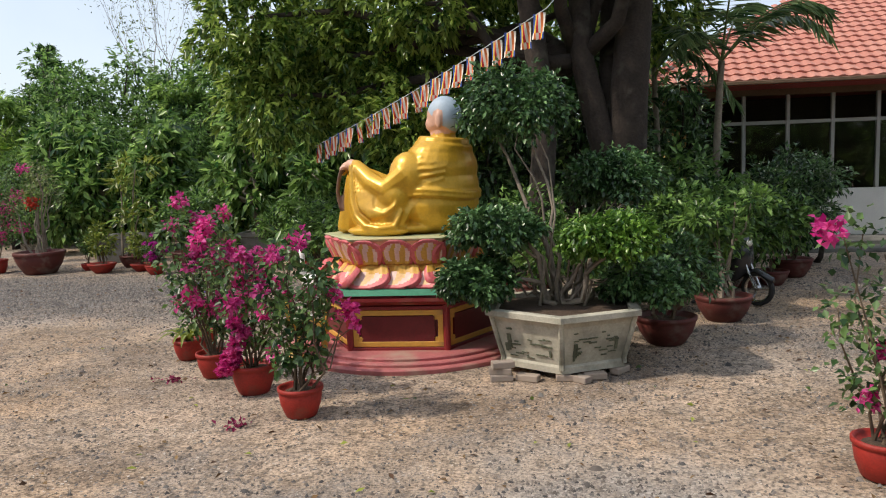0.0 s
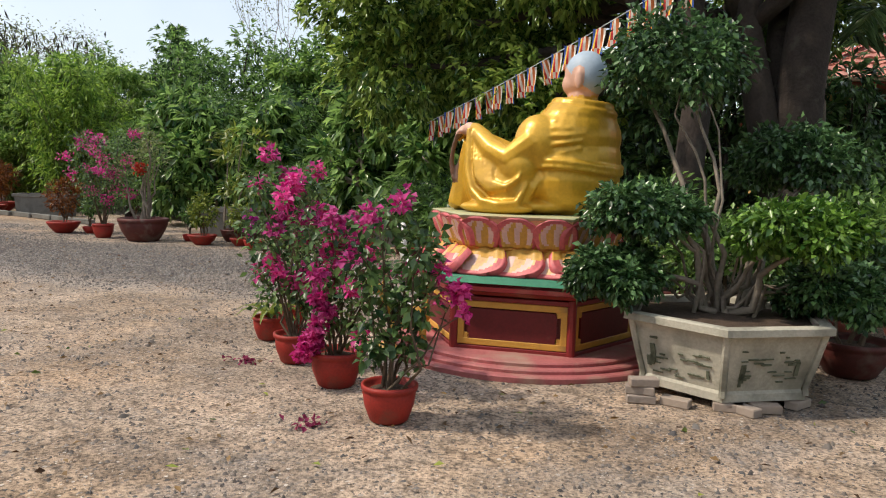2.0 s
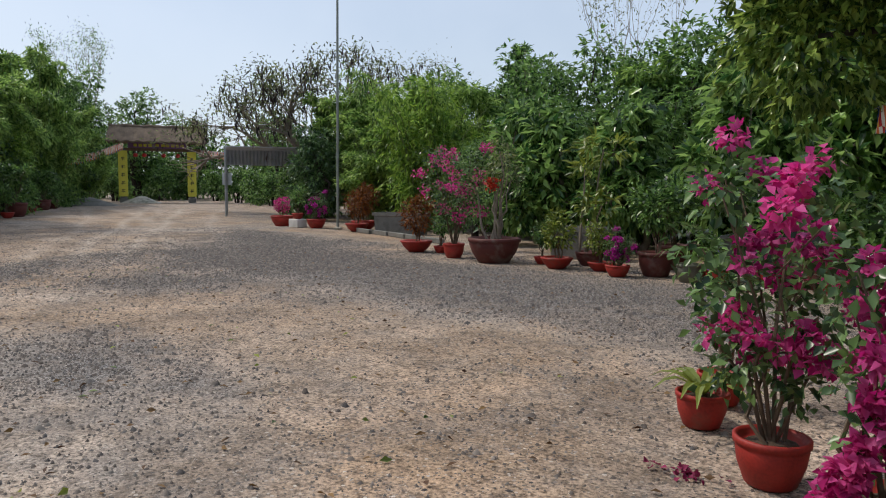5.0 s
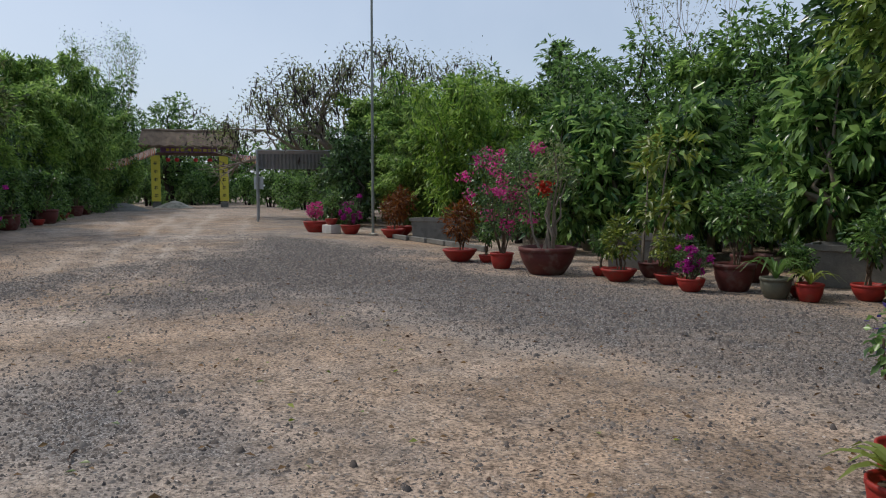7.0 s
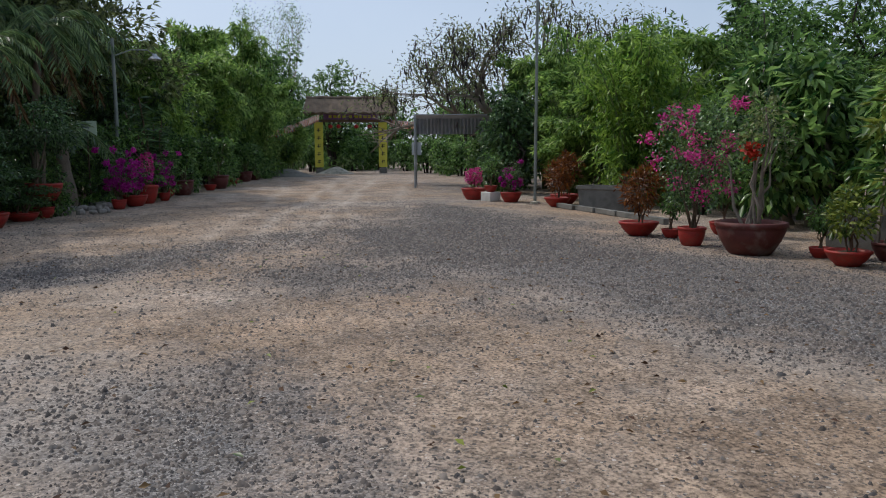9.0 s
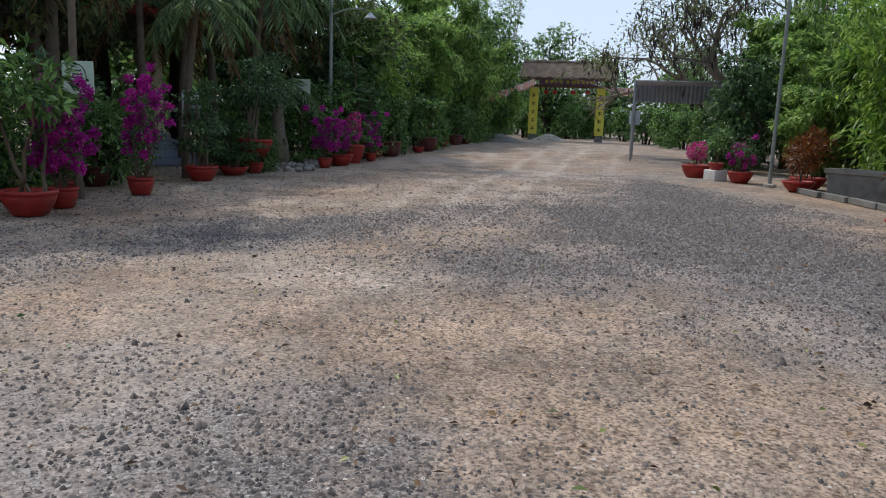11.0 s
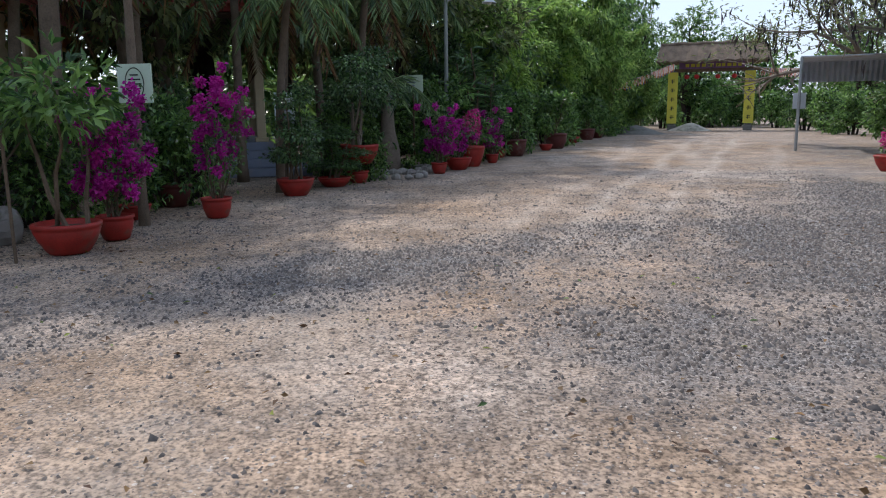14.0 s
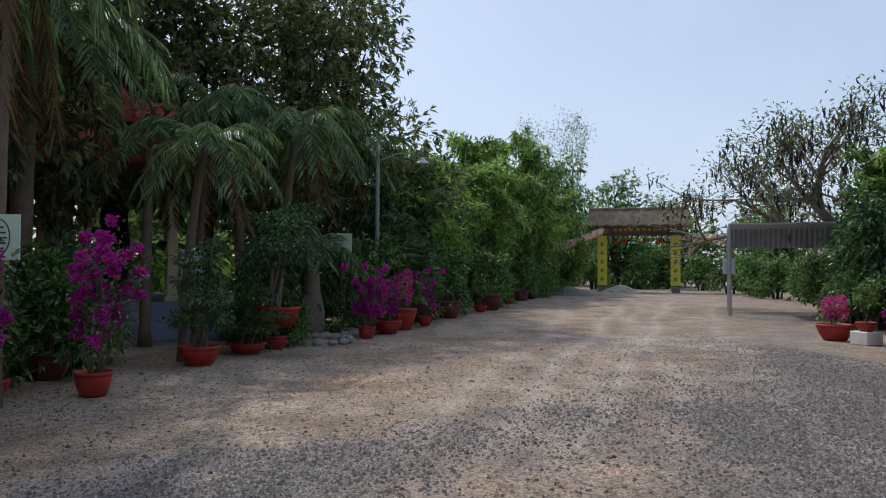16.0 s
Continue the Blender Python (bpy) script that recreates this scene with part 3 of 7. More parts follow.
    t.links.new(mixed("MULTIPLY", 0.7, ramp(mid.outputs["Fac"], [(0.3, (0.56, 0.47, 0.39)), (0.7, (0.74, 0.66, 0.58))]), grain), pale.inputs["B"])
    t.links.new(pale.outputs["Result"], b.inputs["Base Color"])
    me = mesh_of("ground", (v, f), mat, smooth=True)
    tr = me.attributes.new("track", "FLOAT", "POINT")
    tr.data.foreach_set("value", np.array([track_share(p[0], p[1]) for p in v], dtype=np.float32))
    a = me.attributes.new("gravel", "FLOAT", "POINT")
    a.data.foreach_set("value", np.array(share, dtype=np.float32))
    tagged(new("ground", me), "sandy courtyard ground strewn with grey gravel and stones", "ground", kind="structure")


build_ground()


def pebbles():
    rng = np.random.default_rng(4)
    vs, fs, k = [], [], 0
    base = np.array([(1, 0, -0.2), (0, 1, -0.2), (-1, 0, -0.2), (0, -1, -0.2), (0.3, 0.15, 1), (-0.3, -0.1, 0.9)], dtype=float)
    tri = np.array([(0, 1, 4), (1, 5, 4), (1, 2, 5), (2, 3, 5), (3, 4, 5), (3, 0, 4)])
    made = 0
    while made < 180000:
        x, y = 3 - 29 * rng.random() ** 1.15, rng.uniform(1.0, 14.5)
        fade = 1.0 if x > -14 else max(0.0, 1 + (x + 14) / 13)
        clump = max(0.0, noise.noise(Vector((x * 2.2, y * 2.2, 2))) + 0.5 * noise.noise(Vector((x * 6.0, y * 6.0, 4))))
        if rng.random() > fade * (0.045 + 0.95 * gravel_share(x, y) ** 1.5 + 0.18 * clump):
            continue
        r = (0.0045 + 0.0125 * rng.random() ** 2.4) * (1.0 if x > -12 else 1.25) if made % 110 else rng.uniform(0.015, 0.032)
        a = rng.uniform(0, 6.28)
        s = base * (r * rng.uniform(0.8, 1.6), r * rng.uniform(0.7, 1.1), r * rng.uniform(0.6, 1.0)) * rng.uniform(0.75, 1.2, (6, 1))
        c, w = math.cos(a), math.sin(a)
        s = np.stack([s[:, 0] * c - s[:, 1] * w, s[:, 0] * w + s[:, 1] * c, s[:, 2]], 1)
        z = 0.014 * noise.noise(Vector((x * 0.7, y * 0.7, 1))) + 0.006 * noise.noise(Vector((x * 2.6, y * 2.6, 5))) - 0.004
        vs.append(s + (x, y, z + r * 0.1))
        fs.append(tri + k)
        k += 6
        made += 1
    tagged(new("gravel_stones", mesh_of("gravel_stones", (np.concatenate(vs), np.concatenate(fs)), PEBBLE)), "loose grey and brown stones scattered over the sand", "gravel", kind="stuff")


pebbles()


def litter(name, seed, n, area, size, mat, label):
    rng = np.random.default_rng(seed)
    at = np.stack([rng.uniform(area[0], area[1], n), rng.uniform(area[2], area[3], n), np.full(n, 0.016)], 1)
    out = rng.normal(0, 1, (n, 3)) * (1, 1, 0.08)
    out /= np.linalg.norm(out, axis=1)[:, None]
    v, f = leaf_geo(rng, at, out, size, size * 0.5, 0.0, spread=0.05)
    v[:, 2] = np.maximum(v[:, 2], 0.004)
    tagged(new(name, mesh_of(name, (v, f), mat)), label, "litter", kind="stuff")


litter("dry_leaves", 5, 1500, (-17, 3, 1.5, 12), 0.055, L_DRY, "dry brown leaves fallen on the sand")
litter("fallen_leaves", 6, 160, (-15, 2, 2, 9), 0.06, L_YELLOW, "yellow-green leaves fallen on the sand")


def petal_heap(x, y, seed, n=26, r=0.09):
    rng = np.random.default_rng(seed)
    at = np.stack([rng.normal(0, r * 0.6, n), rng.normal(0, r * 0.35, n), rng.uniform(0.01, 0.03, n)], 1)
    ob = new("fallen_flower_cluster", mesh_of("fallen_flower_cluster", leaf_geo(rng, at, rng.normal(0, 1, (n, 3)) * (1, 1, 0.4), 0.045, 0.035, -0.2), F_DARKRED))
    ob.matrix_world = place(x, y)
    tagged(ob, "wilted crimson flower cluster lying on the sand", "flowers", "fallen flowers")


petal_heap(-4.14, 6.84, 1, 40, 0.13)
petal_heap(-2.94, 5.84, 2)

# ---- kinds of plants in pots ----
POT_SHAPES = {
    "pot": [(0.0, 0.0), (0.30, 0.0), (0.34, 0.03), (0.44, 0.30), (0.47, 0.52), (0.455, 0.56), (0.50, 0.58), (0.50, 0.66), (0.46, 0.67), (0.43, 0.62), (0.40, 0.56), (0.0, 0.56)],
    "bowl": [(0.0, 0.0), (0.28, 0.0), (0.31, 0.03), (0.42, 0.20), (0.48, 0.36), (0.47, 0.38), (0.50, 0.40), (0.50, 0.46), (0.46, 0.47), (0.43, 0.42), (0.40, 0.38), (0.0, 0.38)],
    "dish": [(0.0, 0.0), (0.24, 0.0), (0.27, 0.03), (0.40, 0.16), (0.47, 0.28), (0.50, 0.30), (0.50, 0.35), (0.46, 0.36), (0.43, 0.32), (0.40, 0.29), (0.0, 0.29)],
}
SOIL_AT = {"pot": 0.575, "bowl": 0.395, "dish": 0.305}


def add_pot(parent, shape, wide, mat):
    """A thrown clay pot with its rim, and the soil in it; gives the soil's height."""
    prof = [(r * wide, z * wide) for r, z in POT_SHAPES[shape]]
    part("pot", lathe(prof, 28, caps=False, wave=lambda a, i: 1 + 0.006 * math.sin(3 * a + i)), mat, parent, smooth=True)
    h = SOIL_AT[shape] * wide
    rng = np.random.default_rng(int(wide * 1000))
    top = lathe([(0.001, 0.02 * wide), (0.2 * wide, 0.015 * wide), (0.41 * wide, -0.01)], 18, caps=False, wave=lambda a, i: 1 + 0.03 * math.sin(5 * a + 2 * i))
    part("soil", moved(top, Matrix.Translation((0, 0, h))), SOIL, parent)
    return h


def add_stems(ob, rng, base, tops, r0, r1, sway, mat):
    for t in tops:
        part("stem", tube(bent(rng, (base[0] + rng.normal(0, r0 * 2.5), base[1] + rng.normal(0, r0 * 2.5), base[2]), t, sway), [r0, r0 * 0.9, (r0 + r1) / 2, r1 * 1.2, r1], 5), mat, ob)


def foliage(name, geo, mat, ob, label=""):
    """Leaves or flowers past counting, as one part."""
    return tagged(part(name, geo, mat, ob, label), kind="stuff")


def bougainvillea(label, seed, wide, height, spread, bract, blossoms, leaf_n=700, bract_n=700, shape="pot", clay=None, group="potted bougainvilleas", lean=(0, 0), leaf=0.06, sprays=()):
    """Arching stems with leaves, and bunches of coloured bracts."""
    ob = thing("bougainvillea", label, "potted plant", group=group)
    rng = np.random.default_rng(seed)
    h = add_pot(ob, shape, wide, clay or TERRACOTTA)
    tops = []
    for i in range(9):
        a = i * 2.4 + rng.uniform(-0.3, 0.3)
        r = spread * rng.uniform(0.35, 0.9)
        tops.append((lean[0] + r * math.cos(a), lean[1] + r * math.sin(a), h + (height - h) * rng.uniform(0.6, 0.97)))
    add_stems(ob, rng, (0, 0, h - 0.03), tops, 0.011 * wide / 0.34, 0.004, 0.05, STEM)
    blobs = []
    for x, y, z in tops:
        blobs.append((x, y, z, spread * 0.46, spread * 0.46, (height - h) * 0.17))
        blobs.append((x * 0.8, y * 0.8, h + (z - h) * 0.62, spread * 0.42, spread * 0.42, (height - h) * 0.2))
        blobs.append((x * 0.6, y * 0.6, h + (z - h) * 0.33, spread * 0.32, spread * 0.32, (height - h) * 0.17))
    at, d = blob_points(rng, blobs, int(leaf_n * 1.7), 0.2)
    foliage("leaves", leaf_geo(rng, at, d, leaf, leaf * 0.68, 0.35), L_BOUG, ob)
    bl = []
    for k in range(blossoms):
        b = blobs[rng.integers(len(blobs))]
        q = rng.normal(0, 1, 3)
        q /= np.linalg.norm(q)
        bl.append((b[0] + q[0] * b[3], b[1] + q[1] * b[4], max(h, b[2] + abs(q[2]) * b[5]), spread * rng.uniform(0.13, 0.24), spread * rng.uniform(0.13, 0.24), spread * rng.uniform(0.12, 0.2)))
    bl += [(x, y, z, r, r, r * 0.8) for x, y, z, r in sprays for _ in range(2)]
    if sprays:
        add_stems(ob, rng, (0, 0, h - 0.03), [q[:3] for q in sprays], 0.008, 0.004, 0.05, STEM)
    at, d = blob_points(rng, bl, int(bract_n * 1.5), 0.1)
    foliage("blossom", leaf_geo(rng, at, d, 0.05, 0.045, 0.0, 0.25, 0.9), bract, ob)
    return ob


def shrub(name, label, seed, wide, height, blobs, n, leaf, width, mat, shape="bowl", clay=None, stem_r=0.014, trunks=4, droop=0.3, category="potted plant", group="potted shrubs", tuft=1, extra=None, bark=None, inner=0.3, spread=0.6):
    """A pot with stems that carry leafy masses; blobs are given above the soil, in shares of the height."""
    ob = thing(name, label, category, group=group)
    rng = np.random.default_rng(seed)
    h = add_pot(ob, shape, wide, clay or TERRACOTTA)
    g = height - h
    bl = [(x * g, y * g, h + z * g, rx * g, ry * g, rz * g) for x, y, z, rx, ry, rz in blobs]
    tops = [(b[0] + rng.normal(0, b[3] * 0.3), b[1] + rng.normal(0, b[4] * 0.3), b[2]) for b in (bl * trunks)[:max(trunks, len(bl))]]
    add_stems(ob, rng, (0, 0, h - 0.03), tops, stem_r, stem_r * 0.4, 0.03, bark or STEM)
    foliage("leaves", crown(seed, bl, n, leaf, width, droop, inner, spread, tuft), mat, ob)
    if extra:
        em, en, es = extra
        at, d = blob_points(rng, bl, en, 0.85)
        foliage("blossom", leaf_geo(rng, at, d, es, es * 0.8, 0.0, 0.2, 0.9), em, ob)
    return ob


def frond_plant(name, label, seed, wide, fronds, length, mat, shape="pot", clay=None, rise=0.8, leaf_w=0.03, group="potted shrubs", flowers=None):
    """Strap leaves or fronds that arch out of a pot."""
    ob = thing(name, label, "potted plant", group=group)
    rng = np.random.default_rng(seed)
    h = add_pot(ob, shape, wide, clay or TERRACOTTA)
    for i in range(fronds):
        a, r = i * 2.4 + rng.uniform(-0.2, 0.2), rng.uniform(0.5, 1.0)
        pts = [Vector((math.cos(a), math.sin(a), 0)) * (length * r * s) + Vector((0, 0, h + length * rise * (s * 1.5 - s * s * (0.9 + 0.5 * r)))) for s in (0.02, 0.25, 0.5, 0.75, 1.0)]
        v, f = [], []
        side = Vector((-math.sin(a), math.cos(a), 0))
        for j, p in enumerate(pts):
            w = leaf_w * (0.5, 1.0, 1.0, 0.7, 0.08)[j]
            v += [tuple(p - side * w / 2 + Vector((0, 0, w * 0.2))), tuple(p), tuple(p + side * w / 2 + Vector((0, 0, w * 0.2)))]
        for j in range(4):
            f += [(j * 3, j * 3 + 1, j * 3 + 4, j * 3 + 3), (j * 3 + 1, j * 3 + 2, j * 3 + 5, j * 3 + 4)]
        part("leaf", (v, f), mat, ob)
    if flowers:
        at = rng.normal(0, 1, (60, 3)) * (length * 0.35, length * 0.35, 0.06) + (0, 0, h + length * 0.75)
        foliage("blossom", leaf_geo(rng, at, rng.normal(0, 1, (60, 3)), 0.03, 0.028, -0.2), flowers, ob)
    return ob


def put(ob, x, y, turn=0.0, size=1.0, z=0.0):
    ob.matrix_world = place(x, y, z, turn, size)
    return ob


def again(ob, x, y, turn=0.0, size=1.0, label="", z=0.0):
    return tagged(copy_thing(ob, place(x, y, z, turn, size)), label)


# ---- trees ----
def tree(label, seed, height, trunk_r, blobs, n, leaf, width, mat, bark=None, trunks=1, fork=0.35, droop=0.35, tuft=1, category="tree", group="", inner=0.4, spread=0.6, name="tree"):
    """A tapered trunk with limbs into each leafy mass; blobs in metres."""
    ob = thing(name, label, category, group=group)
    rng = np.random.default_rng(seed)
    rods = []
    for k in range(trunks):
        ox, oy = (rng.normal(0, trunk_r * 1.6), rng.normal(0, trunk_r * 1.6)) if trunks > 1 else (0, 0)
        top = (ox * 2, oy * 2, height * fork)
        rods.append(tube(bent(rng, (ox, oy, -0.05), top, trunk_r * 0.4), [trunk_r * 1.25, trunk_r, trunk_r * 0.92, trunk_r * 0.85, trunk_r * 0.75], 9))
        for b in blobs[k::trunks]:
            rods.append(tube(bent(rng, top, (b[0], b[1], b[2]), 0.12), [trunk_r * 0.6, trunk_r * 0.45, trunk_r * 0.34, trunk_r * 0.22, trunk_r * 0.1], 6))
    part("trunk", join(*rods), bark or BARK, ob, smooth=True)
    foliage("crown", crown(seed + 50, blobs, n, leaf, width, droop, inner, spread, tuft), mat, ob)
    return ob


def heap_blobs(seed, n, rx, ry, z0, z1, size):
    """Blobs heaped between two heights, smaller towards the top."""
    rng = np.random.default_rng(seed)
    out = []
    for i in range(n):
        s = i / max(1, n - 1)
        a = i * 2.4
        k = (1 - 0.55 * s) * rng.uniform(0.3, 1.0)
        r = size * (1 - 0.35 * s) * rng.uniform(0.75, 1.2)
        out.append((rx * k * math.cos(a), ry * k * math.sin(a), z0 + (z1 - z0) * s, r, r, r * 0.8))
    return out


def bamboo(label, seed, height, radius, n, mat, leaf=0.16, culms=14, group="bamboo clumps"):
    ob = thing("bamboo_clump", label, "bamboo", group=group)
    rng = np.random.default_rng(seed)
    rods, ats, ds = [], [], []
    for i in range(culms):
        a, r = rng.uniform(0, 6.28), radius * rng.uniform(0.15, 0.5)
        b = Vector((r * math.cos(a) * 0.5, r * math.sin(a) * 0.5, 0))
        out = Vector((math.cos(a), math.sin(a), 0)) * radius * rng.uniform(0.5, 1.0)
        hh = height * rng.uniform(0.75, 1.0)
        pts = [b + out * (s * s) + Vector((0, 0, hh * (s - 0.12 * s ** 4))) for s in (0, 0.25, 0.5, 0.75, 1.0)]
        part("culm", tube(pts, [0.03, 0.028, 0.024, 0.016, 0.006], 5), GREEN_STEM, ob)
        m = n // (culms * 9)
        for q in rng.uniform(0.15, 1.0, 9):
            node = np.array(b + out * (q * q) + Vector((0, 0, hh * (q - 0.12 * q ** 4))))
            aim = rng.normal(0, 1, 3) * (1, 1, 0.35)
            aim = aim / np.linalg.norm(aim)
            far = radius * rng.uniform(0.25, 0.6)
            k = rng.uniform(0, 1, m)[:, None]
            spray = node + aim * far * k + rng.normal(0, 1, (m, 3)) * (0.10 + 0.16 * k) * (1, 1, 0.7) - np.array((0, 0, 1.0)) * (k * k) * far * 0.55
            ats.append(spray)
            ds.append(np.tile(aim, (m, 1)))
    foliage("foliage", leaf_geo(rng, np.concatenate(ats), np.concatenate(ds) * 0.6, leaf, leaf * 0.26, 0.6), mat, ob)
    return ob


def palm_fronds(rng, top, count, length, rise, leaflets, leaf_len, leaf_w, sag=0.9):
    """Feather fronds: the ribs, and the leaflets."""
    ribs, ats, outs = [], [], []
    for i in range(count):
        a = i * 2.4 + rng.uniform(-0.2, 0.2)
        up = rise * rng.uniform(0.2, 1.0)
        d = Vector((math.cos(a), math.sin(a), 0))
        side = np.array((-math.sin(a), math.cos(a), 0))
        at = lambda s: Vector(top) + d * (length * (s - 0.1 * s * s)) + Vector((0, 0, length * (up * s - sag * s * s)))
        ribs.append(tube([at(s) for s in (0, 0.2, 0.4, 0.6, 0.8, 1.0)], [0.02, 0.016, 0.013, 0.01, 0.006, 0.003], 4))
        for s in np.linspace(0.15, 1.0, leaflets):
            p = np.array(at(s))
            along = np.array((at(min(1, s + 0.02)) - at(s - 0.02)).normalized())
            for g in (-1, 1):
                ats.append(p)
                outs.append(side * g * 0.9 + along * 0.7 + np.array((0, 0, -0.25)))
    v, f = leaf_geo(rng, np.array(ats), np.array(outs), leaf_len, leaf_w, 0.25, 0.1, 0.08)
    return join(*ribs), (v, f)


def palm(label, seed, height, trunk_r, count, length, leaf_len=0.4, rise=0.9, leaflets=26, bark=None, lean=(0, 0), skirt=0, category="palm", sag=0.9, leaf_w=0.035):
    ob = thing("palm_tree", label, category)
    rng = np.random.default_rng(seed)
    top = (lean[0], lean[1], height)
    pts = [Vector((lean[0] * s * s, lean[1] * s * s, height * s - 0.05 * (1 - s))) for s in np.linspace(0, 1, 12)]
    part("trunk", tube(pts, [trunk_r * (1.35 if i == 0 else 1.0 + 0.06 * (i % 2)) * (1 - 0.25 * i / 11) for i in range(12)], 10), bark or PALE_BARK, ob, smooth=True)
    ribs, lv = palm_fronds(rng, top, count, length, rise, leaflets, leaf_len, leaf_w, sag)
    foliage("frond_ribs", ribs, GREEN_STEM, ob)
    foliage("fronds", lv, L_PALM, ob)
    if skirt:
        ribs, lv = palm_fronds(rng, (top[0], top[1], top[2] - 0.1), skirt, length * 0.7, 0.1, leaflets, leaf_len, leaf_w, 1.3)
        foliage("dead_fronds", lv, L_DRY, ob, "dry brown hanging fronds")
    return ob


# ---- the statue and its pedestal ----
CX, CY, HEX_TURN = -2.44, 8.55, 8.0


def hexagon(r0, r1, z0, z1, bevel=0.0):
    """A six-sided tier, one side square to the courtyard."""
    prof = [(r0, z0), (r1, z1)] if not bevel else [(r0 - bevel, z0), (r0, z0 + bevel), (r1, z1 - bevel), (r1 - bevel, z1)]
    return lathe(prof, 6, 0.0)


def petal_shape(width, height, bulge, lip, teeth=0.0):
    """A carved lotus petal standing on z = 0, its face to -y: a rim and a paler heart with two ribs."""
    v, f, idx = [], [], []
    cols, rows = 25, 16
    for j in range(rows + 1):
        s = j / rows
        for i in range(cols):
            u = -1 + 2 * i / (cols - 1)
            prof = min(1.0, 0.80 + 0.5 * s) if s < 0.55 else math.sqrt(max(0.0, 1 - ((s - 0.55) / 0.47) ** 2 * 0.75))
            x = u * width / 2 * prof
            z = height * s * (1 - 0.10 * abs(u) ** 3 * s)
            rib = 0.012 * math.cos(u * math.pi * 2.5) * (1 - s) if abs(u) < 0.8 else 0
            y = -bulge * math.sin(math.pi * (0.15 + 0.7 * s)) * (1 - 0.55 * u * u) - lip * s * s - rib
            v.append((x, y, z))
    for j in range(rows):
        for i in range(cols - 1):
            a = j * cols + i
            f.append((a, a + 1, a + cols + 1, a + cols))
            u = -1 + 2 * (i + 0.5) / (cols - 1)
            heart = abs(u) < 0.80 - 0.35 * (j / rows) ** 2 and j < rows * (0.86 - 0.45 * u * u)
            idx.append((1 if math.sin((u + 0.12 * math.sin(4.5 * j / rows)) * 11.0) < 0.35 - 0.7 * (j / rows) or j < 2 else 2) if heart else 0)
    k = len(v)
    ring = [i for i in range(cols)] + [j * cols + cols - 1 for j in range(1, rows + 1)] + [rows * cols + i for i in range(cols - 2, -1, -1)] + [j * cols for j in range(rows - 1, 0, -1)]
    v += [(v[i][0], 0.05, v[i][2]) for i in ring]
    n = len(ring)
    for i in range(n):
        f.append((ring[i], k + i, k + (i + 1) % n, ring[(i + 1) % n]))
        idx.append(0)
    return (v, f), idx


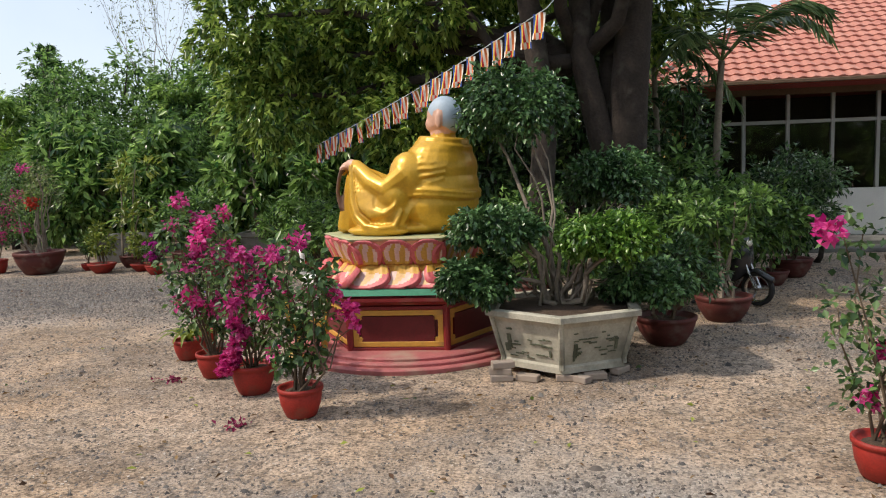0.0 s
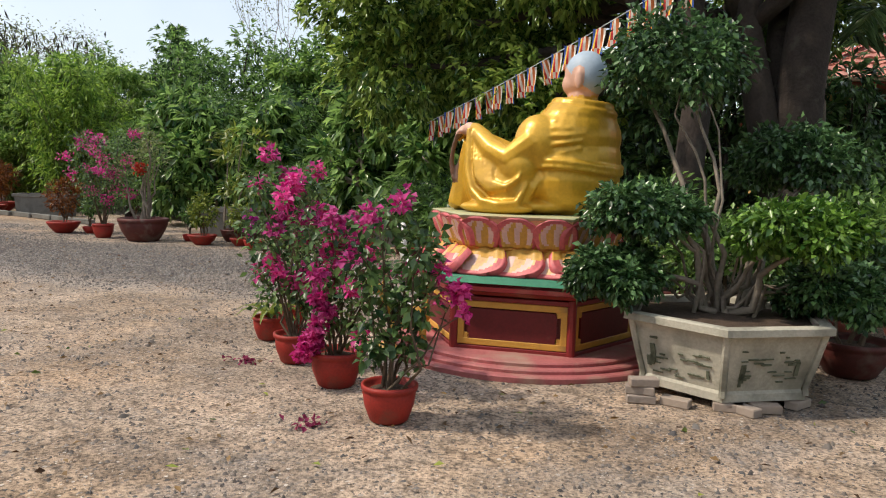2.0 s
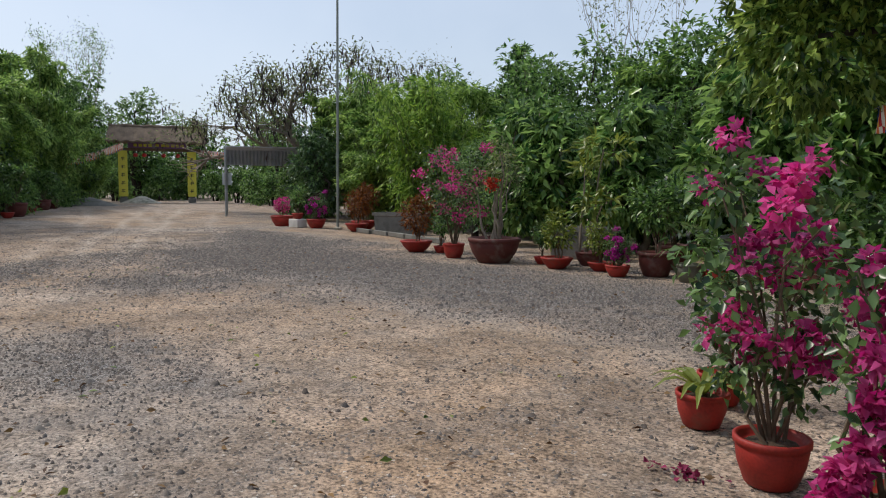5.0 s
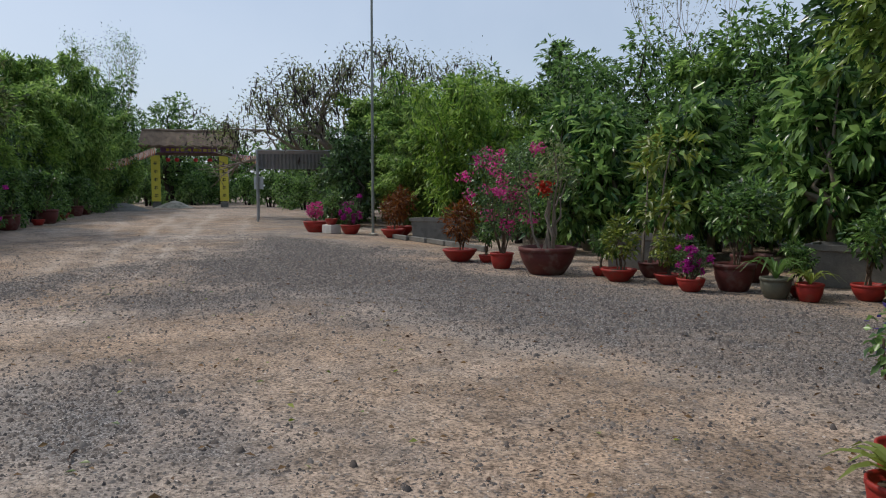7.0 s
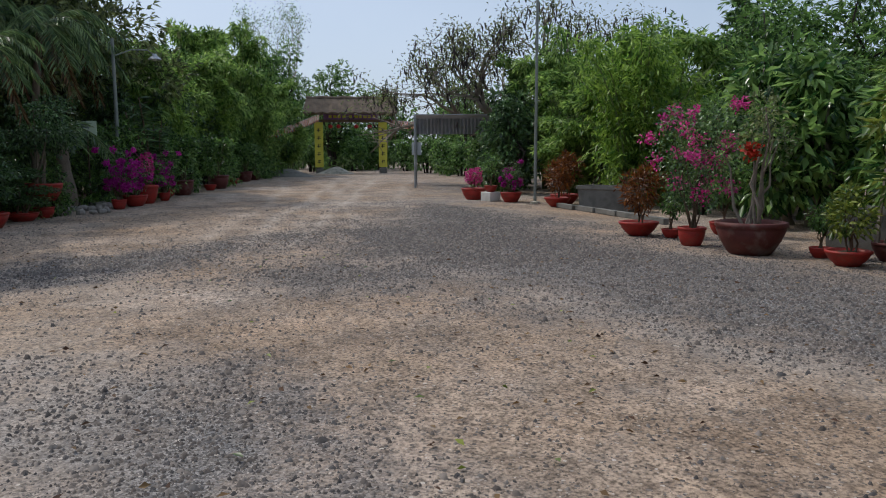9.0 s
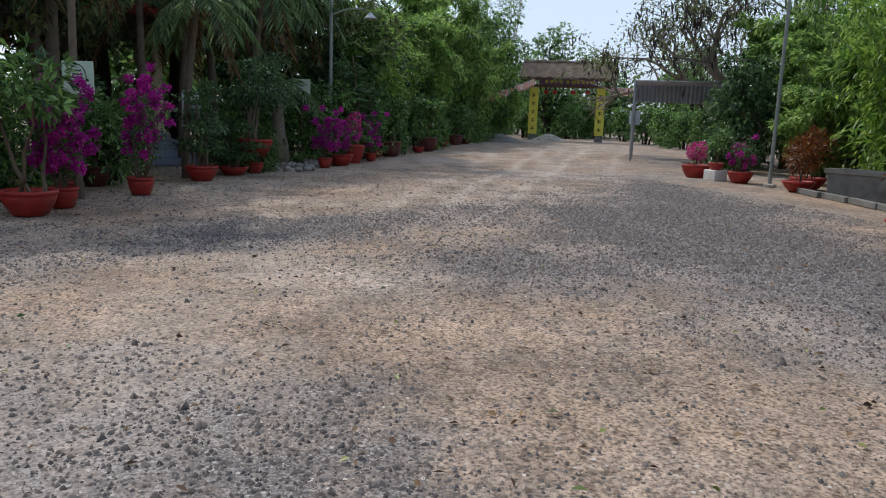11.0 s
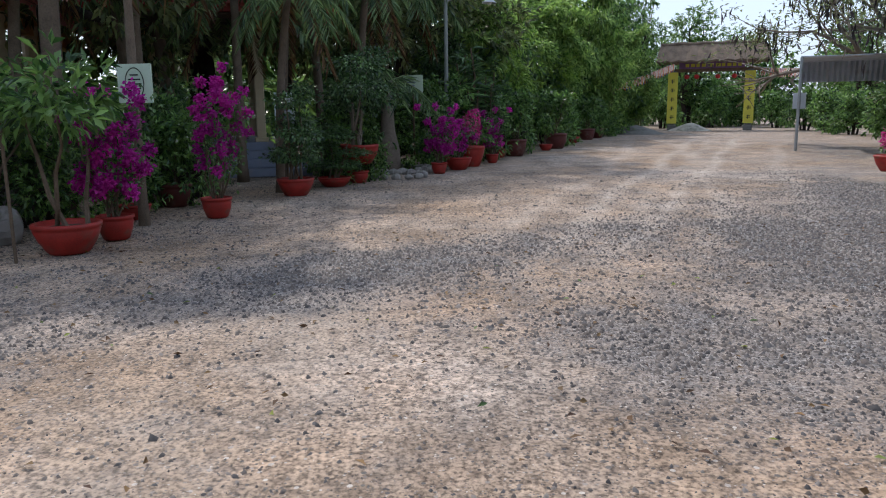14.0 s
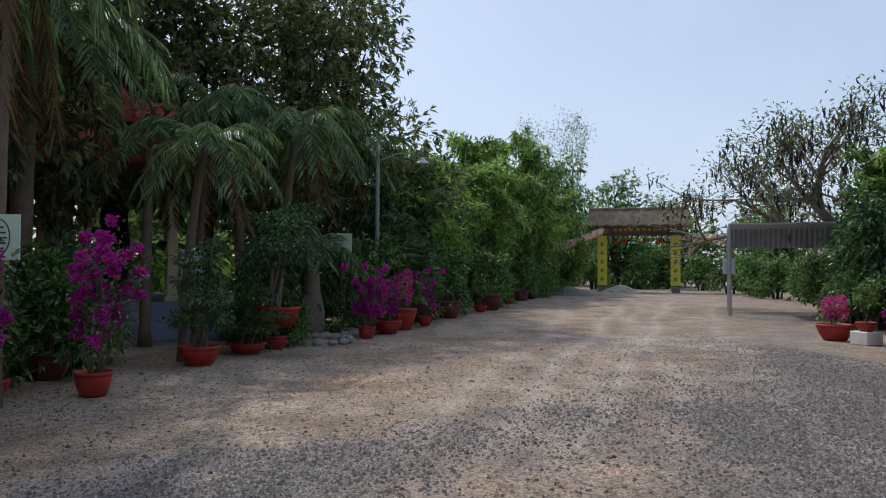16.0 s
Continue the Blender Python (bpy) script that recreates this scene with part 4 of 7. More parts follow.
def pedestal():
    base = thing("lotus_pedestal", "pink lotus pedestal on a maroon hexagonal plinth with yellow frames", "pedestal", place(CX, CY, 0, HEX_TURN))
    for i, (r, z) in enumerate(((1.27, 0.0), (1.19, 0.033), (1.11, 0.066))):
        part("round_step", lathe([(r + 0.01, z - 0.01), (r + 0.012, z + 0.028), (r, z + 0.038), (0.3, z + 0.038)], 64, caps=False), PINK_FLOOR, base, smooth=False)
    part("plinth_core", hexagon(0.90, 0.90, 0.09, 0.54), MAROON, base)
    side = 0.96
    inr = side * math.cos(math.pi / 6)
    panel = mesh_of("panel", box(side - 0.26, 0.02, 0.24, 0, 0, 0), MAROON)
    bar_h = mesh_of("frame_rail", box(side - 0.10, 0.03, 0.05, 0, 0, 0, 0.004), YELLOW_PAINT)
    bar_v = mesh_of("frame_stile", box(0.05, 0.03, 0.27, 0, 0, 0, 0.004), YELLOW_PAINT)
    notch = mesh_of("frame_corner", box(0.045, 0.028, 0.045, 0, 0, 0, 0.003), YELLOW_PAINT)
    rail = mesh_of("plinth_rail", box(side - 0.08, 0.05, 0.035, 0, 0, 0, 0.004), PLINTH_RED)
    post = mesh_of("corner_post", moved(lathe([(0.035, 0.095), (0.035, 0.535)], 10), Matrix.Identity(4)), PLINTH_RED)
    for k in range(6):
        a = math.pi / 6 + k * math.pi / 3
        face = Matrix.Rotation(a + math.pi / 2, 4, "Z")
        org = Vector((math.cos(a), math.sin(a), 0)) * (inr - 0.035)
        at = lambda x, z, d=0.0: Matrix.Translation(org + Vector((math.cos(a), math.sin(a), 0)) * d + Vector((-math.sin(a), math.cos(a), 0)) * x + Vector((0, 0, z))) @ face
        part("panel", panel, None, base, at=at(0, 0.185))
        part("frame_rail", bar_h, None, base, at=at(0, 0.135))
        part("frame_rail", bar_h, None, base, at=at(0, 0.435))
        for s in (-1, 1):
            part("frame_stile", bar_v, None, base, at=at(s * (side / 2 - 0.075), 0.175))
            for z in (0.183, 0.392):
                part("frame_corner", notch, None, base, at=at(s * (side / 2 - 0.12), z, -0.004))
        part("plinth_rail", rail, None, base, at=at(0, 0.095))
        part("plinth_rail", rail, None, base, at=at(0, 0.49))
        part("corner_post", post, None, base, at=Matrix.Translation((0.925 * math.cos(k * math.pi / 3), 0.925 * math.sin(k * math.pi / 3), 0)))
    part("cornice", join(hexagon(0.97, 1.03, 0.54, 0.575), hexagon(1.035, 1.035, 0.578, 0.61), hexagon(1.0, 0.98, 0.612, 0.635)), PLINTH_RED, base)
    part("green_band", hexagon(1.03, 0.99, 0.637, 0.69), GREEN_PAINT, base)
    part("lotus_core", join(hexagon(0.80, 0.72, 0.69, 0.86), hexagon(0.72, 0.87, 0.86, 1.13)), PETAL_LIGHT, base)
    part("waist", hexagon(0.78, 0.78, 0.875, 0.915, 0.012), YELLOW_PAINT, base)
    part("top_slab", hexagon(0.88, 0.89, 1.13, 1.16, 0.008), FADED_GREEN, base)
    up, iu = petal_shape(0.345, 0.25, 0.03, 0.075)
    um = mesh_of("upper_petal", up, [PINK_PAINT, PETAL_GOLD, PETAL_PALE], iu, True)
    lo, il = petal_shape(0.52, 0.27, 0.010, 0.012)
    il = [3 if n < 24 * 5 + 4 * (n % 24 % 5) else q for n, q in enumerate(il)]
    lm = mesh_of("lower_petal", lo, [PINK_PAINT, PETAL_LIGHT, PETAL_PALE, PETAL_GOLD], il, True)
    for k in range(6):
        a = math.pi / 6 + k * math.pi / 3
        face = Matrix.Rotation(a + math.pi / 2, 4, "Z")
        nrm, tan = Vector((math.cos(a), math.sin(a), 0)), Vector((-math.sin(a), math.cos(a), 0))
        for s in (-1, 0, 1):
            part("upper_petal", um, None, base, at=Matrix.Translation(nrm * 0.68 + tan * s * 0.30 + Vector((0, 0, 0.905))) @ face @ Matrix.Rotation(radians(8), 4, "X") @ Matrix.Rotation(radians(-s * 7), 4, "Z").inverted())
            part("lower_petal", lm, None, base, at=Matrix.Translation(nrm * 0.665 + tan * (s * 0.295) + Vector((0, 0, 0.895))) @ face @ Matrix.Rotation(radians(15), 4, "Z").inverted() @ Matrix.Rotation(radians(139), 4, "X") @ Matrix.Rotation(math.pi, 4, "Z"))


pedestal()


def statue():
    """A seated monk in gilt robes, one knee up and the arm over it: one sculpted mesh."""
    shapes = []

    def ell(x, y, z, rx, ry, rz):
        shapes.append(ball(x, y, z, rx, ry, rz, 24, 16))

    def rod(pts, rad, seg=12):
        shapes.append(tube(pts, rad, seg))

    def on_back(x, z, cx, cz, rx, ry, rz):
        """A point of the torso's near side at that breadth and height."""
        return (x, ry * math.sqrt(max(0.02, 1 - ((x - cx) / rx) ** 2 - ((z - cz) / rz) ** 2)), z)
    # torso, shoulders, neck and head
    ell(-0.37, 0, 0.28, 0.39, 0.46, 0.33)
    ell(-0.38, 0, 0.46, 0.38, 0.47, 0.34)
    ell(-0.39, 0, 0.64, 0.36, 0.47, 0.31)
    ell(-0.41, 0, 0.79, 0.30, 0.40, 0.16)
    rod([(-0.43, 0, 0.86), (-0.44, 0, 1.0)], [0.14, 0.125])
    ell(-0.46, 0, 1.15, 0.18, 0.16, 0.20)
    ell(-0.41, 0, 1.08, 0.15, 0.145, 0.12)
    ell(-0.29, 0, 1.12, 0.03, 0.03, 0.04)
    for s in (-1, 1):
        ell(-0.47, s * 0.16, 1.10, 0.035, 0.02, 0.085)
    # lap, folded right leg and right arm
    ell(-0.04, 0, 0.07, 0.54, 0.54, 0.10)
    ell(0.20, -0.28, 0.13, 0.36, 0.28, 0.14)
    rod([(-0.36, -0.40, 0.76), (-0.18, -0.52, 0.50), (0.04, -0.40, 0.36)], [0.16, 0.14, 0.09])
    # raised left leg under the robe
    rod([(-0.25, 0.28, 0.20), (0.08, 0.33, 0.42), (0.35, 0.33, 0.57)], [0.22, 0.18, 0.13])
    rod([(0.36, 0.33, 0.58), (0.44, 0.31, 0.32), (0.49, 0.30, 0.05)], [0.13, 0.14, 0.16])
    rod([(0.46, 0.10, 0.40), (0.52, 0.12, 0.18), (0.55, 0.14, 0.03)], [0.10, 0.12, 0.14])
    ell(0.54, 0.26, 0.05, 0.14, 0.12, 0.05)
    # left arm: down from the shoulder to the elbow, then up to the hand on the knee
    ell(-0.24, 0.38, 0.58, 0.20, 0.17, 0.23)
    ell(-0.10, 0.44, 0.38, 0.18, 0.16, 0.20)
    rod([(-0.42, 0.26, 0.72), (-0.22, 0.44, 0.58), (-0.05, 0.49, 0.44), (0.13, 0.47, 0.52), (0.27, 0.42, 0.62), (0.36, 0.38, 0.68)], [0.12, 0.135, 0.12, 0.10, 0.088, 0.075])
    # the wide sleeve hung from the forearm to the seat
    ell(0.27, 0.39, 0.34, 0.17, 0.14, 0.32)
    ell(0.12, 0.45, 0.26, 0.24, 0.13, 0.30)
    ell(-0.03, 0.47, 0.20, 0.22, 0.13, 0.25)
    ell(0.06, 0.51, 0.05, 0.34, 0.14, 0.06)
    hem = [(0.37, 0.45, 0.70), (0.345, 0.49, 0.52), (0.32, 0.53, 0.34), (0.25, 0.57, 0.19), (0.12, 0.62, 0.10), (-0.04, 0.63, 0.08), (-0.18, 0.58, 0.10), (-0.23, 0.52, 0.26)]
    rod(hem, [0.03, 0.034, 0.036, 0.038, 0.038, 0.036, 0.032, 0.02], 10)
    for k in range(5):
        d = 0.055 * (k + 1)
        rod([(0.36 - d * 0.9, 0.46 + 0.01 * k, 0.69 - d * 0.45), (0.30 - d * 0.75, 0.545, 0.46 - d * 0.25), (0.24 - d * 0.7, 0.585, 0.29 - d * 0.1), (0.12 - d * 0.75, 0.60, 0.19 + d * 0.1), (-0.02 - d * 0.6, 0.585, 0.17 + d * 0.45), (-0.12 - d * 0.3, 0.54, 0.25 + d * 0.5)], [0.012, 0.021, 0.026, 0.026, 0.02, 0.009], 8)
    for k in range(3):
        rod([(0.45 + 0.02 * k, 0.40 - 0.07 * k, 0.60 - 0.04 * k), (0.505 + 0.02 * k, 0.40 - 0.06 * k, 0.34), (0.56 + 0.02 * k, 0.40 - 0.05 * k, 0.06)], [0.014, 0.022, 0.026], 8)
    # folds gathered over the shoulder and across the back, and the seam behind the sleeve
    for k in range(6):
        z = 0.83 - 0.075 * k
        rod([on_back(-0.66 + 0.125 * j + 0.01 * k, z - 0.055 * j + 0.012 * j * j - 0.02 * math.sin(j + k), -0.39, 0.60, 0.37, 0.475, 0.34) for j in range(5)], [0.006, 0.013, 0.016, 0.015, 0.007], 8)
    rod([on_back(x, z, -0.38, 0.40, 0.40, 0.475, 0.42) for x, z in ((-0.22, 0.40), (-0.27, 0.28), (-0.28, 0.14), (-0.27, 0.05))], [0.01, 0.02, 0.022, 0.02], 8)
    # waistband round the lower back
    for z, r in ((0.415, 0.022), (0.37, 0.020)):
        rod([(-0.38 + 0.385 * math.cos(radians(q)), 0.475 * math.sin(radians(q)), z + 0.025 * math.cos(radians(q - 90) * 2)) for q in range(72, 289, 12)], r, 8)
    # thick folded collar
    rod([(-0.44 + 0.21 * math.cos(radians(q)), 0.25 * math.sin(radians(q)), 0.905 + 0.02 * math.cos(radians(q))) for q in range(0, 361, 20)], 0.045, 10)
    rod([(-0.44 + 0.25 * math.cos(radians(q)), 0.31 * math.sin(radians(q)), 0.86 + 0.03 * math.cos(radians(q))) for q in range(20, 341, 20)], 0.032, 10)
    shapes.extend([ball(0.42, 0.36, 0.705, 0.085, 0.058, 0.05, 14, 10), tube([(0.47, 0.36, 0.70), (0.53, 0.36, 0.655), (0.545, 0.36, 0.60)], [0.05, 0.045, 0.025], 10), tube([(0.34, 0.38, 0.69), (0.45, 0.36, 0.705)], [0.06, 0.06], 10)])
    for i in range(16):
        s = i / 15
        shapes.append(ball(0.50 + 0.06 * math.sin(s * 2.6), 0.43, 0.67 - 0.40 * s, 0.024, seg=8, rings=6))
    rough = new("seated_statue", mesh_of("statue_rough", join(*shapes), GOLD))
    mod = rough.modifiers.new("weld", "REMESH")
    mod.mode, mod.voxel_size, mod.use_smooth_shade = "VOXEL", 0.0125, True
    sm = rough.modifiers.new("soften", "SMOOTH")
    sm.factor, sm.iterations = 0.5, 3
    bpy.context.view_layer.update()
    me = bpy.data.meshes.new_from_object(rough.evaluated_get(bpy.context.evaluated_depsgraph_get()))
    rough.modifiers.clear()
    rough.data = me
    me.materials.clear()
    for m in (GOLD, SKIN, SCALP, BEADS):
        me.materials.append(m)
    for p in me.polygons:
        x, y, z = p.center
        p.material_index = 0
        if z > 0.975 and abs(y) < 0.2:
            p.material_index = 2 if z > 1.10 + 0.9 * (x + 0.45) and not abs(y) > 0.15 else 1
        elif x > 0.385 and z > 0.655:
            p.material_index = 1
        elif x > 0.485 and 0.24 < z < 0.655 and y > 0.385:
            p.material_index = 3
        p.use_smooth = True
    rough.matrix_world = place(CX, CY + 0.02, 1.155, 168)
    tagged(rough, "gilded statue of a seated monk, one arm over a raised knee", "statue")


statue()

# ---- pots in front of the statue ----
put(bougainvillea("leafy bougainvillea with few magenta flowers in a terracotta pot", 11, 0.34, 1.26, 0.34, F_MAGENTA, 9, 450, 230, leaf=0.075, sprays=((0.40, 0.04, 0.80, 0.09), (0.30, 0.02, 0.92, 0.06), (0.47, 0.0, 0.70, 0.05))), -2.58, 6.16, 0)
put(bougainvillea("bougainvillea with magenta bracts spilling over its terracotta pot", 12, 0.37, 1.15, 0.33, F_MAGENTA, 24, 430, 800, sprays=((-0.10, -0.17, 0.34, 0.09), (-0.13, -0.2, 0.25, 0.08), (-0.05, -0.18, 0.44, 0.07))), -3.23, 6.64, 0)
put(bougainvillea("tall bougainvillea full of magenta flowers in a terracotta pot", 13, 0.34, 1.45, 0.44, F_MAGENTA, 30, 760, 850, "pot", None, "potted bougainvilleas", (-0.05, 0.05)), -3.83, 7.04, 75)
put(frond_plant("cycad", "small cycad with stiff fronds in a terracotta pot", 14, 0.30, 14, 0.42, L_YELLOW, rise=0.6, leaf_w=0.05), -4.46, 7.58)
put(shrub("blue_flowered_shrub", "slender shrub with small blue flowers in a terracotta pot", 15, 0.30, 1.05, [(0, 0, 0.6, 0.3, 0.3, 0.25), (0.1, 0.1, 0.85, 0.2, 0.2, 0.15)], 320, 0.06, 0.035, L_MID, "pot", extra=(F_BLUE, 60, 0.03)), -4.6, 8.08)
put(bougainvillea("bougainvillea with pink flowers in a terracotta pot", 16, 0.34, 1.40, 0.36, F_MAGENTA, 11, 420, 200), 1.16, 5.68, 20)


# ---- bonsai in a concrete planter ----
def planter():
    ob = thing("concrete_planter", "grey hexagonal concrete planter with carved landscape reliefs", "planter", place(-0.80, 7.87, 0.06, 4))
    turn = -math.pi / 2
    shell = [(0.0, 0.0), (0.60, 0.0), (0.60, 0.05), (0.585, 0.07), (0.68, 0.40), (0.70, 0.44), (0.76, 0.455), (0.76, 0.50), (0.74, 0.51), (0.66, 0.505), (0.65, 0.44), (0.0, 0.44)]
    part("tub", lathe(shell, 6, turn, caps=False), CONCRETE, ob)
    part("soil", lathe([(0.001, 0.03), (0.4, 0.02), (0.67, 0.0)], 6, turn, caps=False), SOIL, ob, at=Matrix.Translation((0, 0, 0.46)))
    rng = np.random.default_rng(3)
    rib = mesh_of("corner_rib", tube([(0.598, 0, 0.03), (0.592, 0, 0.08), (0.645, 0, 0.25), (0.70, 0, 0.45)], 0.024, 6), CONCRETE)
    for k in range(6):
        a = turn + k * math.pi / 3
        part("corner_rib", rib, None, ob, at=Matrix.Rotation(a, 4, "Z"))
        mid = a + math.pi / 6
        tilt = math.atan2(0.085, 0.33)
        strokes = []
        for s in range(22):
            x, z = rng.uniform(-0.2, 0.2), rng.uniform(0.1, 0.36)
            w = rng.uniform(0.02, 0.09)
            strokes.append(box(w, 0.008, rng.uniform(0.005, 0.012), x, 0, z))
        for s in range(4):
            x = rng.uniform(-0.24, -0.15) if s < 3 else 0.2
            strokes.append(box(rng.uniform(0.015, 0.04), 0.008, rng.uniform(0.06, 0.14), x, 0, rng.uniform(0.09, 0.2)))
        m = Matrix.Rotation(mid + math.pi / 2, 4, "Z") @ Matrix.Translation((0, -0.495, 0)) @ Matrix.Rotation(tilt, 4, "X")
        tagged(part("relief", join(*strokes), RELIEF, ob, at=m), kind="stuff")


planter()


def loose_brick(x, y, z, turn, tilt=0):
    ob = new("brick", mesh_of("brick", box(0.19, 0.09, 0.055, 0, 0, 0, 0.006), BRICK))
    ob.matrix_world = pose(x, y, z, 0, tilt, turn)
    tagged(ob, "worn grey-brown brick wedged under the planter", "brick", "bricks under the planter")


for bx, by, bz, bt in ((-1.26, 7.24, 0, 15), (-1.27, 7.25, 0.056, 5), (-1.25, 7.25, 0.112, 22), (-1.04, 7.27, 0, -12), (-0.72, 7.32, 0, 8), (-0.50, 7.40, 0, 20), (-0.62, 7.30, 0.0, -35), (-0.30, 7.62, 0, 60), (-0.8, 8.3, 0, 10)):
    loose_brick(bx, by, bz, bt)


def bonsai():
    ob = thing("bonsai_tree", "old bonsai trained into rounded leafy pads, standing in a concrete planter", "bonsai", place(-0.80, 7.87, 0.52, 0))
    rng = np.random.default_rng(21)
    pads = [(-0.44, 0.30, 1.86, 0.60, 0.55, 0.50, 0), (-0.58, -0.13, 0.74, 0.48, 0.45, 0.26, 0), (-0.73, -0.30, 0.30, 0.38, 0.36, 0.28, 0), (0.43, -0.26, 0.66, 0.46, 0.42, 0.27, 1), (0.72, 0.13, 0.22, 0.46, 0.42, 0.27, 0), (0.43, 0.74, 1.15, 0.55, 0.48, 0.36, 0)]
    for i, (x, y, z, rx, ry, rz, lime) in enumerate(pads):
        bl = [(x, y, z, rx * 0.8, ry * 0.8, rz * 0.75)] + [(x + rx * 0.55 * math.cos(k * 1.05), y + ry * 0.55 * math.sin(k * 1.05), z + rz * (0.25 * math.sin(k * 2) - 0.08), rx * 0.45, ry * 0.45, rz * 0.6) for k in range(6)]
        foliage("leaf_pad", crown(100 + i, bl, 4600, 0.058, 0.038, 0.5, 0.55, 0.6), L_BONSAI_LIME if lime else L_BONSAI, ob)
        stems = []
        for k in range(4):
            foot = (x * 0.12 + rng.normal(0, 0.07), y * 0.12 + rng.normal(0, 0.07), -0.06)
            tip = (x + rng.normal(0, rx * 0.3), y + rng.normal(0, ry * 0.3), z + rng.normal(0, rz * 0.2))
            knee = Vector(foot).lerp(Vector(tip), 0.45) + Vector((-x * 0.18, -y * 0.18, 0.10)) + Vector(rng.normal(0, 0.05, 3))
            lower, upper = bent(rng, foot, knee, 0.028, 5), bent(rng, knee, tip, 0.03, 5)
            r = (0.034, 0.024, 0.018, 0.015)[k]
            stems.append(tube(lower + upper[1:], [r * (1 - 0.09 * j) for j in range(9)], 7))
        part("trunk", join(*stems), PALE_BARK, ob, smooth=True)


bonsai()
put(shrub("round_shrub", "bushy shrub in a large dark brown round pot", 31, 0.60, 1.25, [(0.1, 0, 0.6, 0.35, 0.35, 0.25), (-0.25, 0.1, 0.45, 0.3, 0.3, 0.22), (0.3, 0.1, 0.4, 0.3, 0.3, 0.2)], 1700, 0.075, 0.035, L_BONSAI, "bowl", BROWN_CLAY, 0.02), 0.12, 8.75)
put(shrub("twisted_shrub", "twisted pale-stemmed shrub in a large terracotta bowl", 32, 0.62, 1.5, [(-0.2, 0, 0.7, 0.3, 0.3, 0.2), (0.25, 0.1, 0.85, 0.25, 0.25, 0.18), (0, 0.2, 0.55, 0.35, 0.3, 0.2)], 1000, 0.10, 0.045, L_MID, "bowl", BROWN_CLAY, 0.022, 6, bark=PALE_BARK), 0.78, 9.9)


# ---- scooter ----
def wheel_geo(r=0.255, w=0.08):
    tyre = lathe([(r - 0.06, -w / 2 + 0.01), (r - 0.02, -w / 2), (r, -w / 4), (r, w / 4), (r - 0.02, w / 2), (r - 0.06, w / 2 - 0.01), (r - 0.06, -w / 2 + 0.01)], 28, caps=False)
    rim = join(lathe([(r - 0.075, -w / 2 + 0.015), (r - 0.06, -w / 2 + 0.01), (r - 0.06, w / 2 - 0.01), (r - 0.075, w / 2 - 0.015), (r - 0.075, -w / 2 + 0.015)], 28, caps=False), lathe([(0.04, -w / 2), (0.04, w / 2)], 12), *[tube([(0.03 * math.cos(k * 2.094), 0.03 * math.sin(k * 2.094), 0), ((r - 0.07) * math.cos(k * 2.094), (r - 0.07) * math.sin(k * 2.094), 0)], 0.016, 6) for k in range(3)])
    turn = Matrix.Rotation(math.pi / 2, 4, "X")
    return moved(tyre, turn), moved(rim, turn)


def scooter():
    ob = thing("scooter", "parked black motor scooter half hidden behind potted plants", "scooter", place(0.87, 11.10, 0, -38, 0.82))
    ty, ri = wheel_geo()
    for x in (0.62, -0.62):
        w = part("wheel", ri, CHROME, ob, at=Matrix.Translation((x, 0, 0.255)))
        part("tyre", ty, RUBBER, w)
    def shell(secs):
        v, f = [], []
        for (x, w, z0, z1) in secs:
            v += [(x, -w, z0), (x, -w * 1.05, (z0 + z1) / 2), (x, -w * 0.6, z1), (x, w * 0.6, z1), (x, w * 1.05, (z0 + z1) / 2), (x, w, z0)]
        for i in range(len(secs) - 1):
            for k in range(6):
                a, b = i * 6 + k, i * 6 + (k + 1) % 6
                f.append((a, b, b + 6, a + 6))
        f += [tuple(reversed(range(6))), tuple(range((len(secs) - 1) * 6, len(secs) * 6))]
        return v, f
    part("body", shell([(-0.85, 0.05, 0.62, 0.72), (-0.5, 0.15, 0.4, 0.74), (-0.1, 0.15, 0.30, 0.70), (0.0, 0.14, 0.26, 0.36), (0.25, 0.14, 0.26, 0.34)]), BODY_BLACK, ob, smooth=True)
    part("front_shield", shell([(0.22, 0.17, 0.28, 0.95), (0.36, 0.2, 0.38, 1.0), (0.48, 0.12, 0.5, 1.02)]), BODY_BLACK, ob, smooth=True)
    part("front_fender", shell([(0.38, 0.055, 0.40, 0.50), (0.60, 0.06, 0.50, 0.56), (0.86, 0.05, 0.36, 0.44)]), BODY_BLACK, ob, smooth=True)
    part("seat", shell([(-0.75, 0.1, 0.74, 0.82), (-0.4, 0.14, 0.74, 0.83), (-0.02, 0.12, 0.70, 0.78)]), RUBBER, ob, smooth=True)
    part("fork", join(tube([(0.62, 0.07, 0.255), (0.42, 0.07, 0.7)], 0.02, 8), tube([(0.62, -0.07, 0.255), (0.42, -0.07, 0.7)], 0.02, 8)), CHROME, ob)
    part("handlebar", tube([(0.26, 0.33, 1.05), (0.34, 0.12, 1.06), (0.34, -0.12, 1.06), (0.26, -0.33, 1.05)], 0.016, 8), RUBBER, ob)
    part("headlight", ball(0.47, 0, 0.93, 0.05, 0.09, 0.06, 12, 8), PLASTIC_WHITE, ob)
    part("stand", tube([(-0.1, 0.1, 0.3), (-0.15, 0.2, 0.0)], 0.012, 6), STEEL, ob)


scooter()


